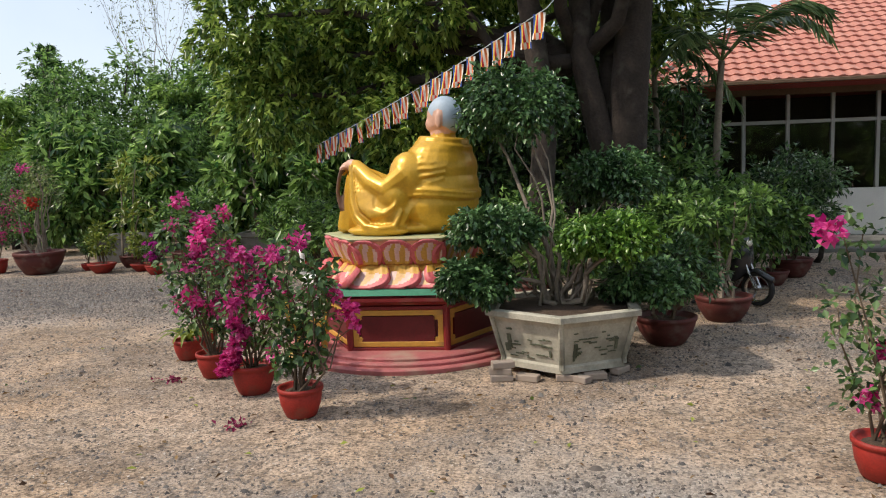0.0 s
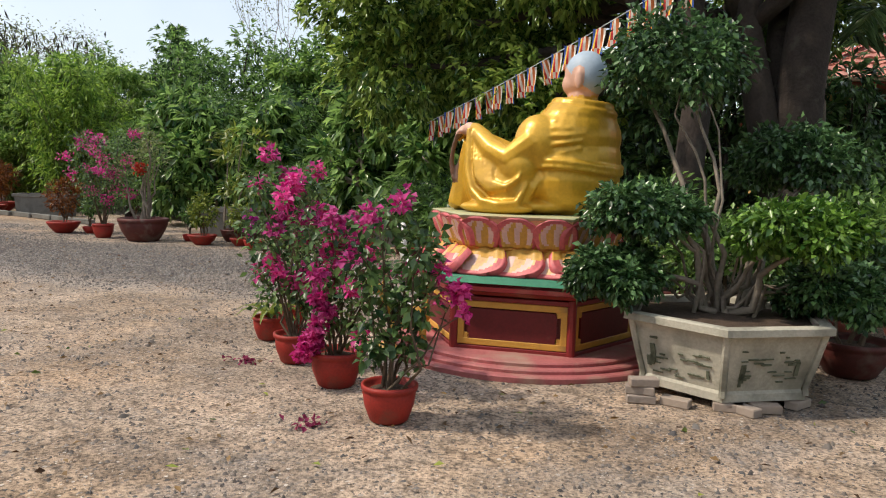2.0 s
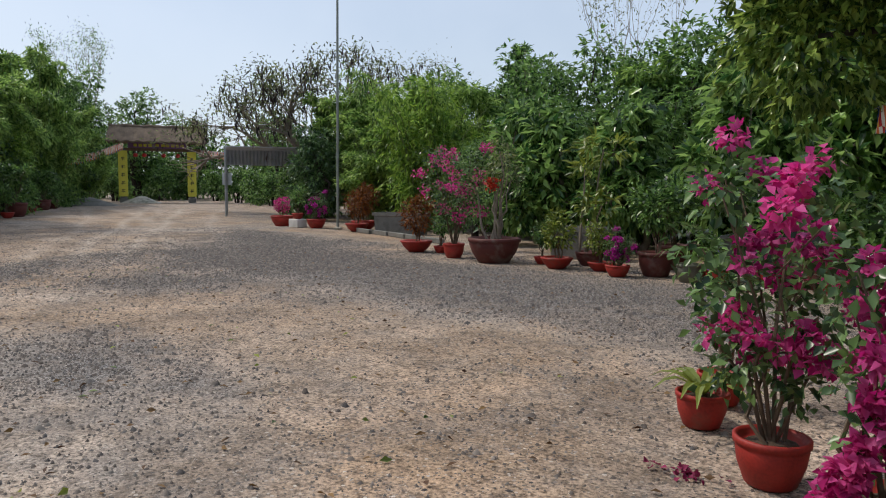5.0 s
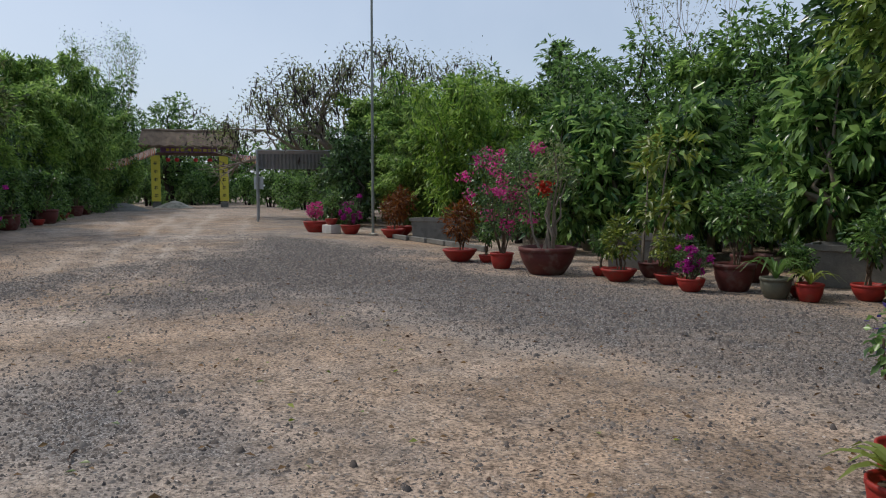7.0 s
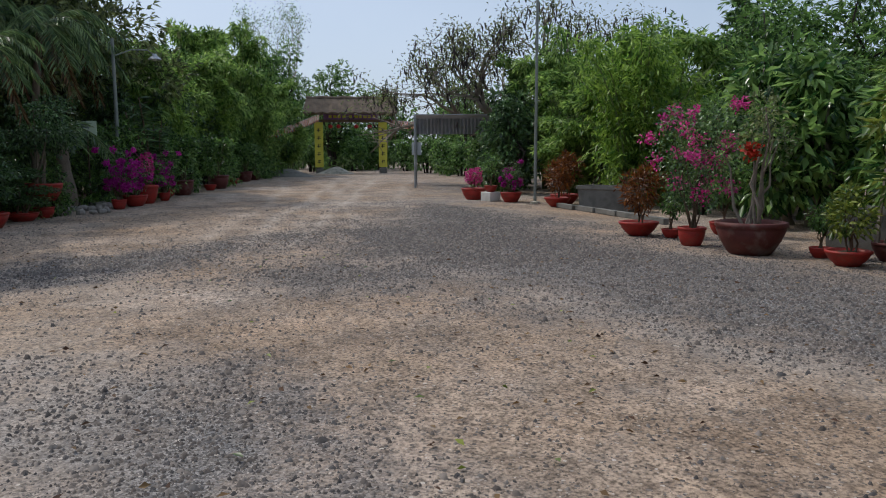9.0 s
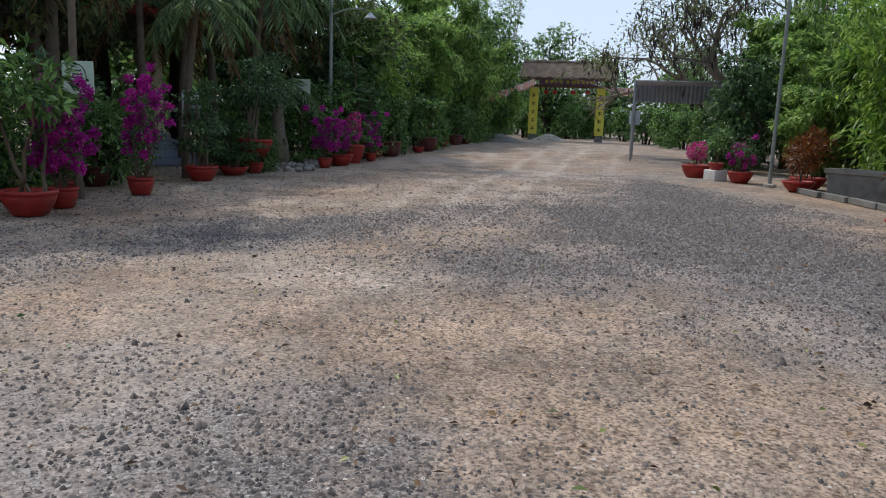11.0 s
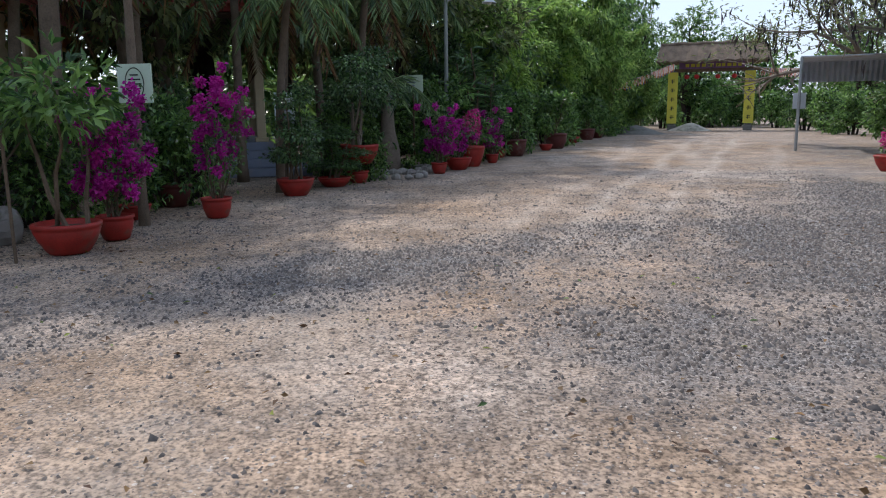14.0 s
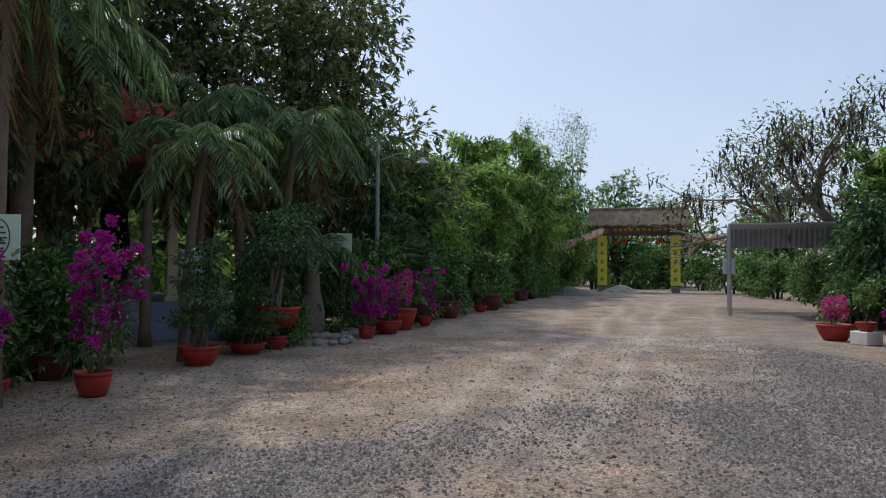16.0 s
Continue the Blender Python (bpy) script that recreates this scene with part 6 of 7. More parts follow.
# ---- the row of pots along the trees ----
BOW = shrub("magenta_bowl", "low bougainvillea mound with magenta flowers in a clay bowl", 71, 0.75, 0.95, [(0, 0, 0.6, 0.45, 0.45, 0.4)], 160, 0.06, 0.04, L_BOUG, "bowl", TERRACOTTA, extra=(F_MAGENTA, 650, 0.06))
put(BOW, -24.1, 16.3)
SMALL = shrub("small_shrub", "small green shrub in a terracotta pot", 72, 0.40, 1.05, [(0, 0, 0.6, 0.32, 0.32, 0.35), (0.15, 0.1, 0.85, 0.2, 0.2, 0.2)], 520, 0.09, 0.045, L_MID, "bowl")
put(SMALL, -23.2, 16.35, 0, 1.0, 0.27)
blk = new("concrete_block", mesh_of("concrete_block", box(0.42, 0.42, 0.27, 0, 0, 0, 0.015), WHITE_WALL))
blk.matrix_world = place(-23.2, 16.35, 0, 10)
tagged(blk, "whitewashed concrete block under a flower pot", "block")
PURP = bougainvillea("bougainvillea with purple-pink flowers in a clay pot", 73, 0.62, 1.15, 0.42, F_PURPLE, 18, 420, 650, "bowl")
put(PURP, -22.5, 16.6)
CROT = shrub("croton", "croton with orange and red leaves in a clay bowl", 74, 0.70, 1.25, [(0, 0, 0.55, 0.4, 0.4, 0.42), (0.15, 0.1, 0.8, 0.25, 0.25, 0.2)], 750, 0.13, 0.035, L_CROTON, "dish", droop=0.0)
put(CROT, -20.3, 16.6)
again(CROT, -20.9, 17.3, 90, 1.15, "larger croton with rusty leaves behind the bowl")
again(CROT, -14.05, 13.6, 45, 0.95, "croton with red-tipped leaves in a brown pot")
put(bougainvillea("big pale-leaved bougainvillea with pink flowers in a terracotta pot", 75, 0.42, 2.0, 0.85, F_MAGENTA, 30, 1300, 900, "pot", None, "potted bougainvilleas", (-0.15, 0.1), 0.06), -12.6, 13.3)
again(SMALL, -13.5, 13.8, 60, 0.8)
again(SMALL, -13.4, 14.9, 10, 1.2)


def tall_bowl():
    ob = thing("desert_rose", "tall bare-stemmed shrub with red blooms in a wide brown bowl", "potted plant", place(-11.55, 13.3))
    rng = np.random.default_rng(76)
    h = add_pot(ob, "bowl", 0.95, BROWN_CLAY)
    tops = [(rng.normal(0, 0.22), rng.normal(0, 0.2), rng.uniform(1.3, 2.2)) for _ in range(7)]
    add_stems(ob, rng, (0, 0, h - 0.03), tops, 0.026, 0.01, 0.04, PALE_BARK)
    foliage("leaves", crown(77, [(x, y, z, 0.3, 0.3, 0.35) for x, y, z in tops], 650, 0.09, 0.035, 0.1, 0.1), L_OLIVE, ob)
    foliage("blossom", leaf_geo(rng, rng.normal(0, 0.05, (70, 3)) + (0.12, -0.2, 1.4), rng.normal(0, 1, (70, 3)), 0.08, 0.06, -0.2), F_RED, ob)


tall_bowl()
LOW = shrub("variegated_shrub", "yellow-green variegated shrub in a shallow clay bowl", 78, 0.54, 1.0, [(0, 0, 0.5, 0.42, 0.42, 0.35), (-0.1, 0.1, 0.8, 0.22, 0.22, 0.2)], 620, 0.10, 0.04, L_YELLOW, "dish", droop=0.1)
put(LOW, -10.2, 13.4)
again(SMALL, -10.8, 13.75, 30, 0.75)
put(shrub("frangipani", "thin-branched frangipani sapling with yellow-green leaves in a bowl", 79, 0.52, 2.3, [(0.1, 0, 0.85, 0.3, 0.3, 0.15), (-0.15, 0.1, 0.7, 0.22, 0.22, 0.12), (0.1, -0.1, 0.4, 0.2, 0.2, 0.15)], 300, 0.20, 0.07, L_YELLOW, "bowl", BROWN_CLAY, 0.03, 3, tuft=5, bark=PALE_BARK), -10.15, 14.25)
again(LOW, -9.5, 13.65, 100, 0.8, "yellow-leaved shrub in a terracotta bowl")
again(PURP, -8.9, 13.25, 50, 0.62, "slim purple bougainvillea in a small brown pot")
RND = shrub("rose_bush", "bushy green plant with pink flowers in a brown clay pot", 80, 0.56, 1.55, [(0, 0, 0.55, 0.35, 0.35, 0.35), (0.2, 0.1, 0.75, 0.22, 0.22, 0.2), (-0.25, 0, 0.7, 0.2, 0.2, 0.2)], 1000, 0.11, 0.055, L_MID, "pot", BROWN_CLAY, extra=(F_WHITE, 14, 0.07))
put(RND, -8.55, 13.75)
again(RND, -8.9, 14.9, 120, 1.1)
put(frond_plant("spider_lily", "strap-leaved lily in a grey-green glazed pot", 81, 0.40, 22, 0.6, L_MID, "pot", GREY_POT, 1.0, 0.035), -7.85, 13.5)
again(SMALL, -7.7, 13.85, 200, 0.7)
put(frond_plant("yucca", "young yucca in an ochre clay pot", 82, 0.34, 18, 0.45, L_YELLOW, "pot", None, 0.9, 0.03), -7.45, 13.55)
again(SMALL, -7.0, 14.2, 40, 1.1)
again(RND, -6.3, 14.2, 200, 0.95)
again(LOW, -5.9, 13.7, 20, 0.9)


def square_planter(x, y, turn, wide, deep, label):
    ob = thing("square_planter", label, "planter", place(x, y, 0, turn), "square planters")
    prof = [(0, 0.0), (wide * 0.62, 0.0), (wide * 0.66, 0.5), (wide * 0.71, 0.52), (wide * 0.71, 0.60), (wide * 0.64, 0.60), (wide * 0.62, 0.5), (0, 0.5)]
    g = lathe(prof, 4, math.pi / 4, caps=False)
    part("tub", ([(px, py * deep / wide, pz) for px, py, pz in g[0]], g[1]), OLD_CONCRETE, ob)
    part("soil", box(wide * 0.86, deep * 0.86, 0.02, 0, 0, 0.51), SOIL, ob)


square_planter(-7.6, 15.5, 12, 1.3, 0.8, "mossy square concrete planter behind the small pots")
square_planter(-6.1, 15.3, 12, 1.1, 0.8, "weathered concrete planter under the trees")
square_planter(-11.0, 15.2, 15, 1.2, 0.7, "dark concrete planter behind the clay bowls")
square_planter(-18.6, 16.9, 20, 1.5, 0.7, "low concrete planter beside the flag pole")
kerb = new("edging_kerb", mesh_of("edging_kerb", join(*[box(0.98, 0.12, 0.12, i * 1.0, 0.15 * math.sin(i * 0.5), 0, 0.01) for i in range(5)]), OLD_CONCRETE))
kerb.matrix_world = place(-19.6, 16.35, 0, -14)
tagged(kerb, "low concrete edging along the planting bed", "kerb", kind="structure")

pole = thing("flag_pole", "thin tall grey flag pole standing by the pots", "pole", place(-21.5, 16.74))
part("mast", tube([(0, 0, 0), (0, 0, 4), (0.02, 0, 8.5)], [0.045, 0.04, 0.03], 10), POLE_PAINT, pole)
part("foot", lathe([(0.14, 0), (0.13, 0.06), (0.05, 0.08)], 14), CONCRETE, pole)


# ---- gate at the end of the drive ----
def gate():
    ob = thing("gate", "thatched entrance gate with yellow lettered banners on its posts", "gate", place(-56.85, 25.05, 0, 248.5))
    for s in (-1, 1):
        p = part("post", join(box(0.55, 0.55, 0.35, s * 2.35, 0, 0, 0.03), box(0.40, 0.40, 3.5, s * 2.35, 0, 0.35, 0.02)), OLD_CONCRETE, ob)
        b = part("banner", box(0.62, 0.03, 3.3, s * 2.35, 0.24, 0.45, 0.004), BANNER_YELLOW, ob, "yellow vertical banner")
        for k in range(5):
            part("character", join(box(0.26, 0.01, 0.05, s * 2.35, 0.262, 0.8 + k * 0.58), box(0.05, 0.01, 0.26, s * 2.35 + 0.03, 0.264, 0.72 + k * 0.58), box(0.22, 0.01, 0.04, s * 2.35 - 0.01, 0.263, 0.92 + k * 0.58)), INK, b)
    part("lintel", join(box(6.0, 0.25, 0.22, 0, 0, 3.75, 0.02), box(6.0, 0.2, 0.16, 0, 0, 4.35, 0.02)), WOOD, ob)
    sg = part("sign_board", box(4.0, 0.06, 0.42, 0, 0.16, 3.96, 0.01), SIGN_PURPLE, ob, "purple name board")
    x = -1.7
    for w in (0.22, 0.2, 0.24, 0.2, 0.3, 0.22, 0.24, 0.2, 0.24, 0.22):
        part("letter_bar", box(w, 0.012, 0.2, x, 0.197, 4.06), BANNER_YELLOW, sg)
        x += w + (0.26 if abs(x) < 0.2 else 0.11)
    for s in (-1, 1):
        v = []
        for i in range(31):
            u = i / 30
            wob = 0.05 * math.sin(i * 1.9)
            v += [((u - 0.5) * 6.4, 0, 5.55 + wob * 0.5), ((u - 0.5) * 6.6, s * 0.6, 5.05 + wob), ((u - 0.5) * 6.8, s * 1.25, 4.42 + wob), ((u - 0.5) * 6.8, s * 1.2, 4.30 + wob), ((u - 0.5) * 6.5, s * 0.5, 4.75), ((u - 0.5) * 6.3, 0, 5.2)]
        f = [tuple(i * 6 + q for q in ((k, k + 1, k + 7, k + 6) if s > 0 else (k + 6, k + 7, k + 1, k))) for i in range(30) for k in range(5)]
        part("thatch", (v, f), THATCH, ob)
    part("ridge", tube([((i / 12 - 0.5) * 6.4, 0, 5.52 + 0.04 * math.sin(i * 2.1)) for i in range(13)], 0.13, 8), THATCH, ob)
    for x in (-1.4, -0.4, 0.9, 1.5):
        ln = part("lantern", ball(x, 0, 3.45, 0.17, 0.17, 0.15, 12, 8), LANTERN_RED, ob)
        part("lantern_cord", tube([(x, 0, 3.55), (x, 0, 3.78)], 0.012, 4), INK, ln)


gate()
flag_string((-50.6, 16.4, 2.6), (-56.4, 22.4, 4.25), 0.1, 26, 0.26, 0.5, "string of striped flags leading to the gate")
flag_string((-56.0, 27.8, 3.95), (-33.0, 24.0, 3.2), 0.25, 70, 0.26, 0.5, "long string of striped flags beyond the shed")


def shed():
    ob = thing("parking_shed", "open shed with a grey corrugated metal roof on steel posts", "shed", place(-34.35, 19.35, 0, 63))
    # corrugated sheet hung as a steep apron towards the drive
    v, f = [], []
    n = 96
    for i in range(n + 1):
        x = i / n * 3.9
        w = 0.045 * math.cos(i / 2 * math.pi)
        v += [(x, 0.26 + w, 2.26), (x, 0.02 + w, 2.95), (x, 0.0 + w, 2.95), (x, 0.24 + w, 2.26)]
    for i in range(n):
        for k in range(4):
            q, r = i * 4 + k, i * 4 + (k + 1) % 4
            f.append((q, r, r + 4, q + 4))
    g = (v, f)
    part("roof_sheet", g, SHEET, ob)
    part("roof_top", ([(0, 0, 2.96), (3.9, 0, 2.96), (3.9, -2.5, 3.0), (0, -2.5, 3.0), (0, 0, 2.93), (3.9, 0, 2.93), (3.9, -2.5, 2.97), (0, -2.5, 2.97)], [(0, 1, 2, 3), (7, 6, 5, 4), (0, 4, 5, 1), (1, 5, 6, 2), (2, 6, 7, 3), (3, 7, 4, 0)]), SHEET, ob)
    for x, y, h in ((0.03, 0.05, 2.93), (3.85, 0.05, 2.93), (0.03, -2.45, 2.97), (3.85, -2.45, 2.97)):
        part("post", tube([(x, y, 0), (x, y, h)], 0.05, 10), STEEL, ob)
    part("notice", box(0.42, 0.02, 0.55, 0.05, 0.13, 1.35), SIGN_WHITE, ob)


shed()

# ---- shrubs round the gate and the drive's far end ----
HEDGE = tree("leafy garden shrub by the drive", 91, 2.2, 0.05, heap_blobs(7, 8, 1.0, 0.9, 0.5, 1.8, 0.7), 2000, 0.20, 0.08, L_MID, None, 4, 0.25, 0.3, 3, "shrub", "garden shrubs", 0.3, name="garden_shrub")
put(HEDGE, -31.0, 21.8)
for x, y, a, s in ((-29.0, 20.4, 60, 0.9), (-27.2, 18.9, 130, 0.75), (-33.6, 22.5, 10, 1.0), (-38, 26.5, 90, 1.2), (-42, 27.5, 170, 1.2), (-46, 28.3, 250, 1.1), (-50, 29.2, 20, 1.2), (-54, 30.0, 80, 1.3), (-63, 24, 120, 1.3), (-64, 28, 200, 1.4), (-66, 31, 300, 1.5), (-61, 31.5, 30, 1.3), (-62, 20.5, 40, 1.5), (-70, 27, 0, 1.8)):
    again(HEDGE, x, y, a, s)
for x, y, a, s in ((-72, 34, 40, 1.5), (-74, 26, 140, 1.6), (-70, 18, 230, 1.5), (-45, 33, 300, 1.4), (-58, 36, 30, 1.4), (-38, 32, 10, 1.2), (-62, 14, 70, 1.5), (-56, 12.5, 190, 1.4), (-48, 10.5, 250, 1.4), (-41, 7.5, 330, 1.3)):
    again(MIDT, x, y, a, s)


def sand_heap(x, y, r, h, label, mat):
    g = lathe([(r, -0.02), (r * 0.8, h * 0.25), (r * 0.45, h * 0.7), (r * 0.15, h * 0.97), (0.001, h)], 20, caps=False, wave=lambda a, i: 1 + 0.12 * math.sin(2 * a + i) + 0.08 * math.sin(5 * a))
    ob = new("sand_heap", mesh_of("sand_heap", g, mat, smooth=True))
    ob.matrix_world = place(x, y)
    tagged(ob, label, "heap")


sand_heap(-56.2, 23.6, 1.3, 0.5, "heap of pale sand beside the gate post", CONCRETE)
sand_heap(-51.5, 18.5, 1.8, 0.5, "low heap of grey gravel by the drive", OLD_CONCRETE)

# ---- the row of pots before the pavilion ----
TREEPOT = shrub("potted_tree", "small leafy tree on a bare stem in a wide terracotta bowl", 101, 0.68, 2.1, [(0, 0, 0.78, 0.40, 0.40, 0.22), (0.28, 0.1, 0.62, 0.28, 0.28, 0.16), (-0.3, 0, 0.64, 0.28, 0.28, 0.16)], 800, 0.17, 0.065, L_MID, "bowl", None, 0.028, 1, tuft=4)
put(TREEPOT, -15.95, 2.33)
again(SMALL, -15.85, 1.2, 40, 1.25, "dark shrub in a terracotta bowl")
again(TREEPOT, -16.9, 0.9, 100, 0.95)
LPUR = bougainvillea("bougainvillea heavy with purple flowers in a terracotta pot", 102, 0.42, 1.6, 0.56, F_PURPLE, 46, 380, 2800, "pot")
put(LPUR, -16.75, 2.5)
LTALL = bougainvillea("upright bougainvillea with violet-pink flowers in a terracotta pot", 103, 0.42, 2.0, 0.42, F_PURPLE, 44, 420, 2400, "pot", None, "potted bougainvilleas", (0.12, 0.15))
put(LTALL, -18.45, 3.2)
again(SMALL, -18.4, 2.1, 0, 1.1)
again(RND, -19.8, 2.2, 30, 0.95)
TRAINED = put(shrub("trained_bonsai", "bonsai trained in flat leafy tiers in a terracotta pot", 104, 0.64, 1.9, [(0.05, 0, 0.28, 0.34, 0.34, 0.1), (0.2, 0.1, 0.48, 0.28, 0.28, 0.09), (-0.2, 0, 0.62, 0.28, 0.28, 0.09), (0.08, 0, 0.82, 0.25, 0.25, 0.1), (-0.1, 0.1, 0.95, 0.15, 0.15, 0.08)], 2600, 0.075, 0.04, L_DARK, "bowl", None, 0.026, 2), -21.1, 3.85)
again(TRAINED, -22.6, 4.35, 70, (1.0, 1.0, 0.62), "low bonsai with bare stems in a terracotta bowl")
put(shrub("pot_stand", "upturned terracotta pot with a small plant", 105, 0.45, 0.62, [(0, 0, 0.5, 0.3, 0.3, 0.3)], 60, 0.08, 0.04, L_MID, "pot"), -23.3, 4.75, 0, (1, 1, 0.8))
put(shrub("spreading_bonsai", "wide spreading bonsai in a large terracotta bowl", 106, 0.85, 2.3, [(0, 0, 0.5, 0.5, 0.5, 0.16), (0.42, 0.1, 0.6, 0.36, 0.36, 0.15), (-0.42, 0, 0.62, 0.36, 0.36, 0.15), (0.1, 0, 0.82, 0.4, 0.4, 0.14), (-0.2, 0.2, 0.95, 0.25, 0.25, 0.1)], 4200, 0.09, 0.045, L_DARK, "bowl", None, 0.035, 6, bark=PALE_BARK), -23.6, 4.75, 0, 1.0, 0.36)
again(LPUR, -25.3, 6.45, 60, 0.9)
again(PURP, -26.4, 6.95, 150, 1.05, "bougainvillea covered in magenta flowers, in a clay pot")
again(BOW, -27.4, 7.35, 20, (0.9, 0.9, 1.5), "tall mound of magenta bougainvillea in a clay pot")
again(LPUR, -28.6, 8.0, 240, 0.85)
for x, y, a, s in ((-30.9, 8.4, 10, 1.4), (-31.6, 9.0, 90, 1.4), (-34.6, 10.5, 150, 1.2), (-35.9, 11.1, 220, 1.5), (-40.5, 12.7, 300, 1.4), (-43.6, 14.0, 60, 1.4), (-45.8, 15.0, 120, 1.3)):
    again(RND if int(x) % 2 else SMALL, x, y, a, s)


def notice(x, y, z0, wide, high, mat, turn, label, oval=True, stake=True):
    ob = thing("notice_board", label, "sign", place(x, y, 0, turn), "garden notices")
    b = part("board", box(wide, 0.02, high, 0, 0, z0, 0.003), mat, ob)
    if stake:
        part("stake", tube([(0, 0.03, 0), (0, 0.03, z0 + high * 0.9)], 0.02, 8), STEM, ob)
    if oval:
        pts = [(wide * 0.27 * math.cos(a), -0.014, z0 + high / 2 + high * 0.40 * math.sin(a)) for a in np.linspace(0, 2 * math.pi, 25)]
        part("oval_line", tube(pts, 0.006, 4), INK, b)
        for k in range(5):
            part("text_bar", box(wide * (0.26, 0.36, 0.40, 0.34, 0.24)[k], 0.006, high * 0.035, 0, -0.014, z0 + high * (0.24 + 0.115 * k)), INK, b)
    else:
        for k in range(4):
            part("text_bar", box(wide * (0.3 + 0.1 * (k % 3)), 0.006, high * 0.07, -wide * 0.1, -0.014, z0 + high * (0.2 + 0.18 * k)), BLUE_STEP, b)


notice(-17.45, 2.6, 1.54, 0.44, 0.46, SIGN_GREEN, 80, "pale green board with an oval drawing, tied to a palm", True, False)
notice(-21.67, 3.62, 1.04, 0.36, 0.72, SIGN_WHITE, 85, "white and blue printed board standing among the pots", False)
notice(-26.74, 5.87, 1.86, 0.5, 0.42, SIGN_GREEN, 75, "small pale green board nailed up among the leaves", False)


# ---- pavilion with column, steps and red roofs ----
def pavilion():
    ob = thing("pavilion", "open pavilion with ochre columns, blue-grey steps and red tiled roofs", "pavilion", place(-27.95, 1.8, 0, 14))
    part("steps", join(box(6.9, 3.7, 0.19, -0.4, -0.8, 0, 0.015), box(6.5, 3.3, 0.19, -0.4, -0.9, 0.19, 0.015), box(6.1, 3.0, 0.19, -0.4, -1.0, 0.38, 0.015), box(5.7, 2.7, 0.19, -0.4, -1.1, 0.57, 0.015)), BLUE_STEP, ob)
    for x, y in ((2.2, 0.0), (-2.9, 0.0), (2.2, -2.2), (-2.9, -2.2)):
        part("column", join(box(0.21, 0.21, 2.37, 0, 0, 0.8, 0.02), box(0.30, 0.30, 0.1, 0, 0, 0.76, 0.01), box(0.28, 0.28, 0.12, 0, 0, 3.1, 0.01)), CREAM_WALL, ob, at=Matrix.Translation((x, y, 0)))
    part("back_wall", box(5.2, 0.15, 2.7, -0.4, -2.5, 0.76), OCHRE_WALL, ob)
    part("beam", box(6.2, 0.24, 0.24, -0.4, 0.0, 3.22, 0.01), OCHRE_WALL, ob)
    part("soffit", box(7.4, 5.4, 0.04, -0.4, -1.1, 3.47, 0.005), WOOD, ob)
    for z, w, d, h in ((3.62, 4.2, 2.8, 0.9), (4.7, 2.6, 1.7, 0.8)):
        c = [(-w, -d - 1.1, z), (w - 0.8, -d - 1.1, z), (w - 0.8, d - 1.1, z), (-w, d - 1.1, z), (-w * 0.5 - 0.2, -1.1, z + h), (w * 0.5 - 0.6, -1.1, z + h)]
        lo = [(x, y, q - 0.1) for x, y, q in c[:4]]
        roof = part("roof", (c + lo, [(0, 1, 5, 4), (1, 2, 5), (2, 3, 4, 5), (3, 0, 4), (0, 6, 7, 1), (1, 7, 8, 2), (2, 8, 9, 3), (3, 9, 6, 0), (9, 8, 7, 6)]), FAR_TILE, ob)
        ribs = []
        for i in range(int(w * 7)):
            u = -w + 0.15 + i * 0.27
            if u < w - 0.9:
                k = max(0.05, min(1.0, min(u + w, w - 0.8 - u) / (w * 0.5)))
                ribs.append(tube([(u, d - 1.1, z + 0.02), (u, d - 1.1 - d * k, z + h * k + 0.02)], 0.05, 5))
        for i in range(int(d * 7)):
            u = -d - 1.0 + i * 0.27
            if u < d - 1.2:
                k = max(0.05, min(1.0, min(u + d + 1.1, d - 1.1 - u) / d))
                ribs.append(tube([(w - 0.8, u, z + 0.02), (w - 0.8 - (w * 0.5 - 0.2) * k, u, z + h * k + 0.02)], 0.05, 5))
        part("tile_ribs", join(*ribs), FAR_TILE, roof)


pavilion()


def far_hall():
    ob = thing("temple_hall", "low ochre temple building with a red tile roof behind the palms", "building", place(-24.5, -4.5, 0, 14))
    part("wall", box(12, 0.25, 3.4, 0, 0, 0, 0.01), OCHRE_WALL, ob)
    part("floor_slab", box(13, 3.0, 0.3, 0, 1.2, 0, 0.02), OLD_CONCRETE, ob)
    for i in range(5):
        part("column", lathe([(0.2, 0.3), (0.17, 0.4), (0.16, 3.1), (0.22, 3.3)], 14), CREAM_WALL, ob, at=Matrix.Translation((-5 + i * 2.5, 2.2, 0)))
    # closed slabs on the wall, coloured like the shade inside open doors
    for i in range(4):
        part("shaded_doorway", box(1.2, 0.1, 2.2, -3.75 + i * 2.5, 0.16, 0.3, 0.01), SHADED_INSIDE, ob)
    part("beam", box(12, 0.25, 0.4, 0, 2.2, 3.1, 0.01), OCHRE_WALL, ob)
    roof = part("roof", ([(-7, 3.2, 3.4), (7, 3.2, 3.4), (7, -1, 5.2), (-7, -1, 5.2), (-7, 3.2, 3.3), (7, 3.2, 3.3), (7, -1, 5.1), (-7, -1, 5.1)], [(0, 1, 2, 3), (7, 6, 5, 4), (0, 4, 5, 1), (1, 5, 6, 2), (2, 6, 7, 3), (3, 7, 4, 0)]), FAR_TILE, ob)
    part("tile_ribs", join(*[tube([(-6.9 + i * 0.27, 3.22, 3.42), (-6.9 + i * 0.27, -1, 5.22)], 0.05, 5) for i in range(52)]), FAR_TILE, roof)


far_hall()

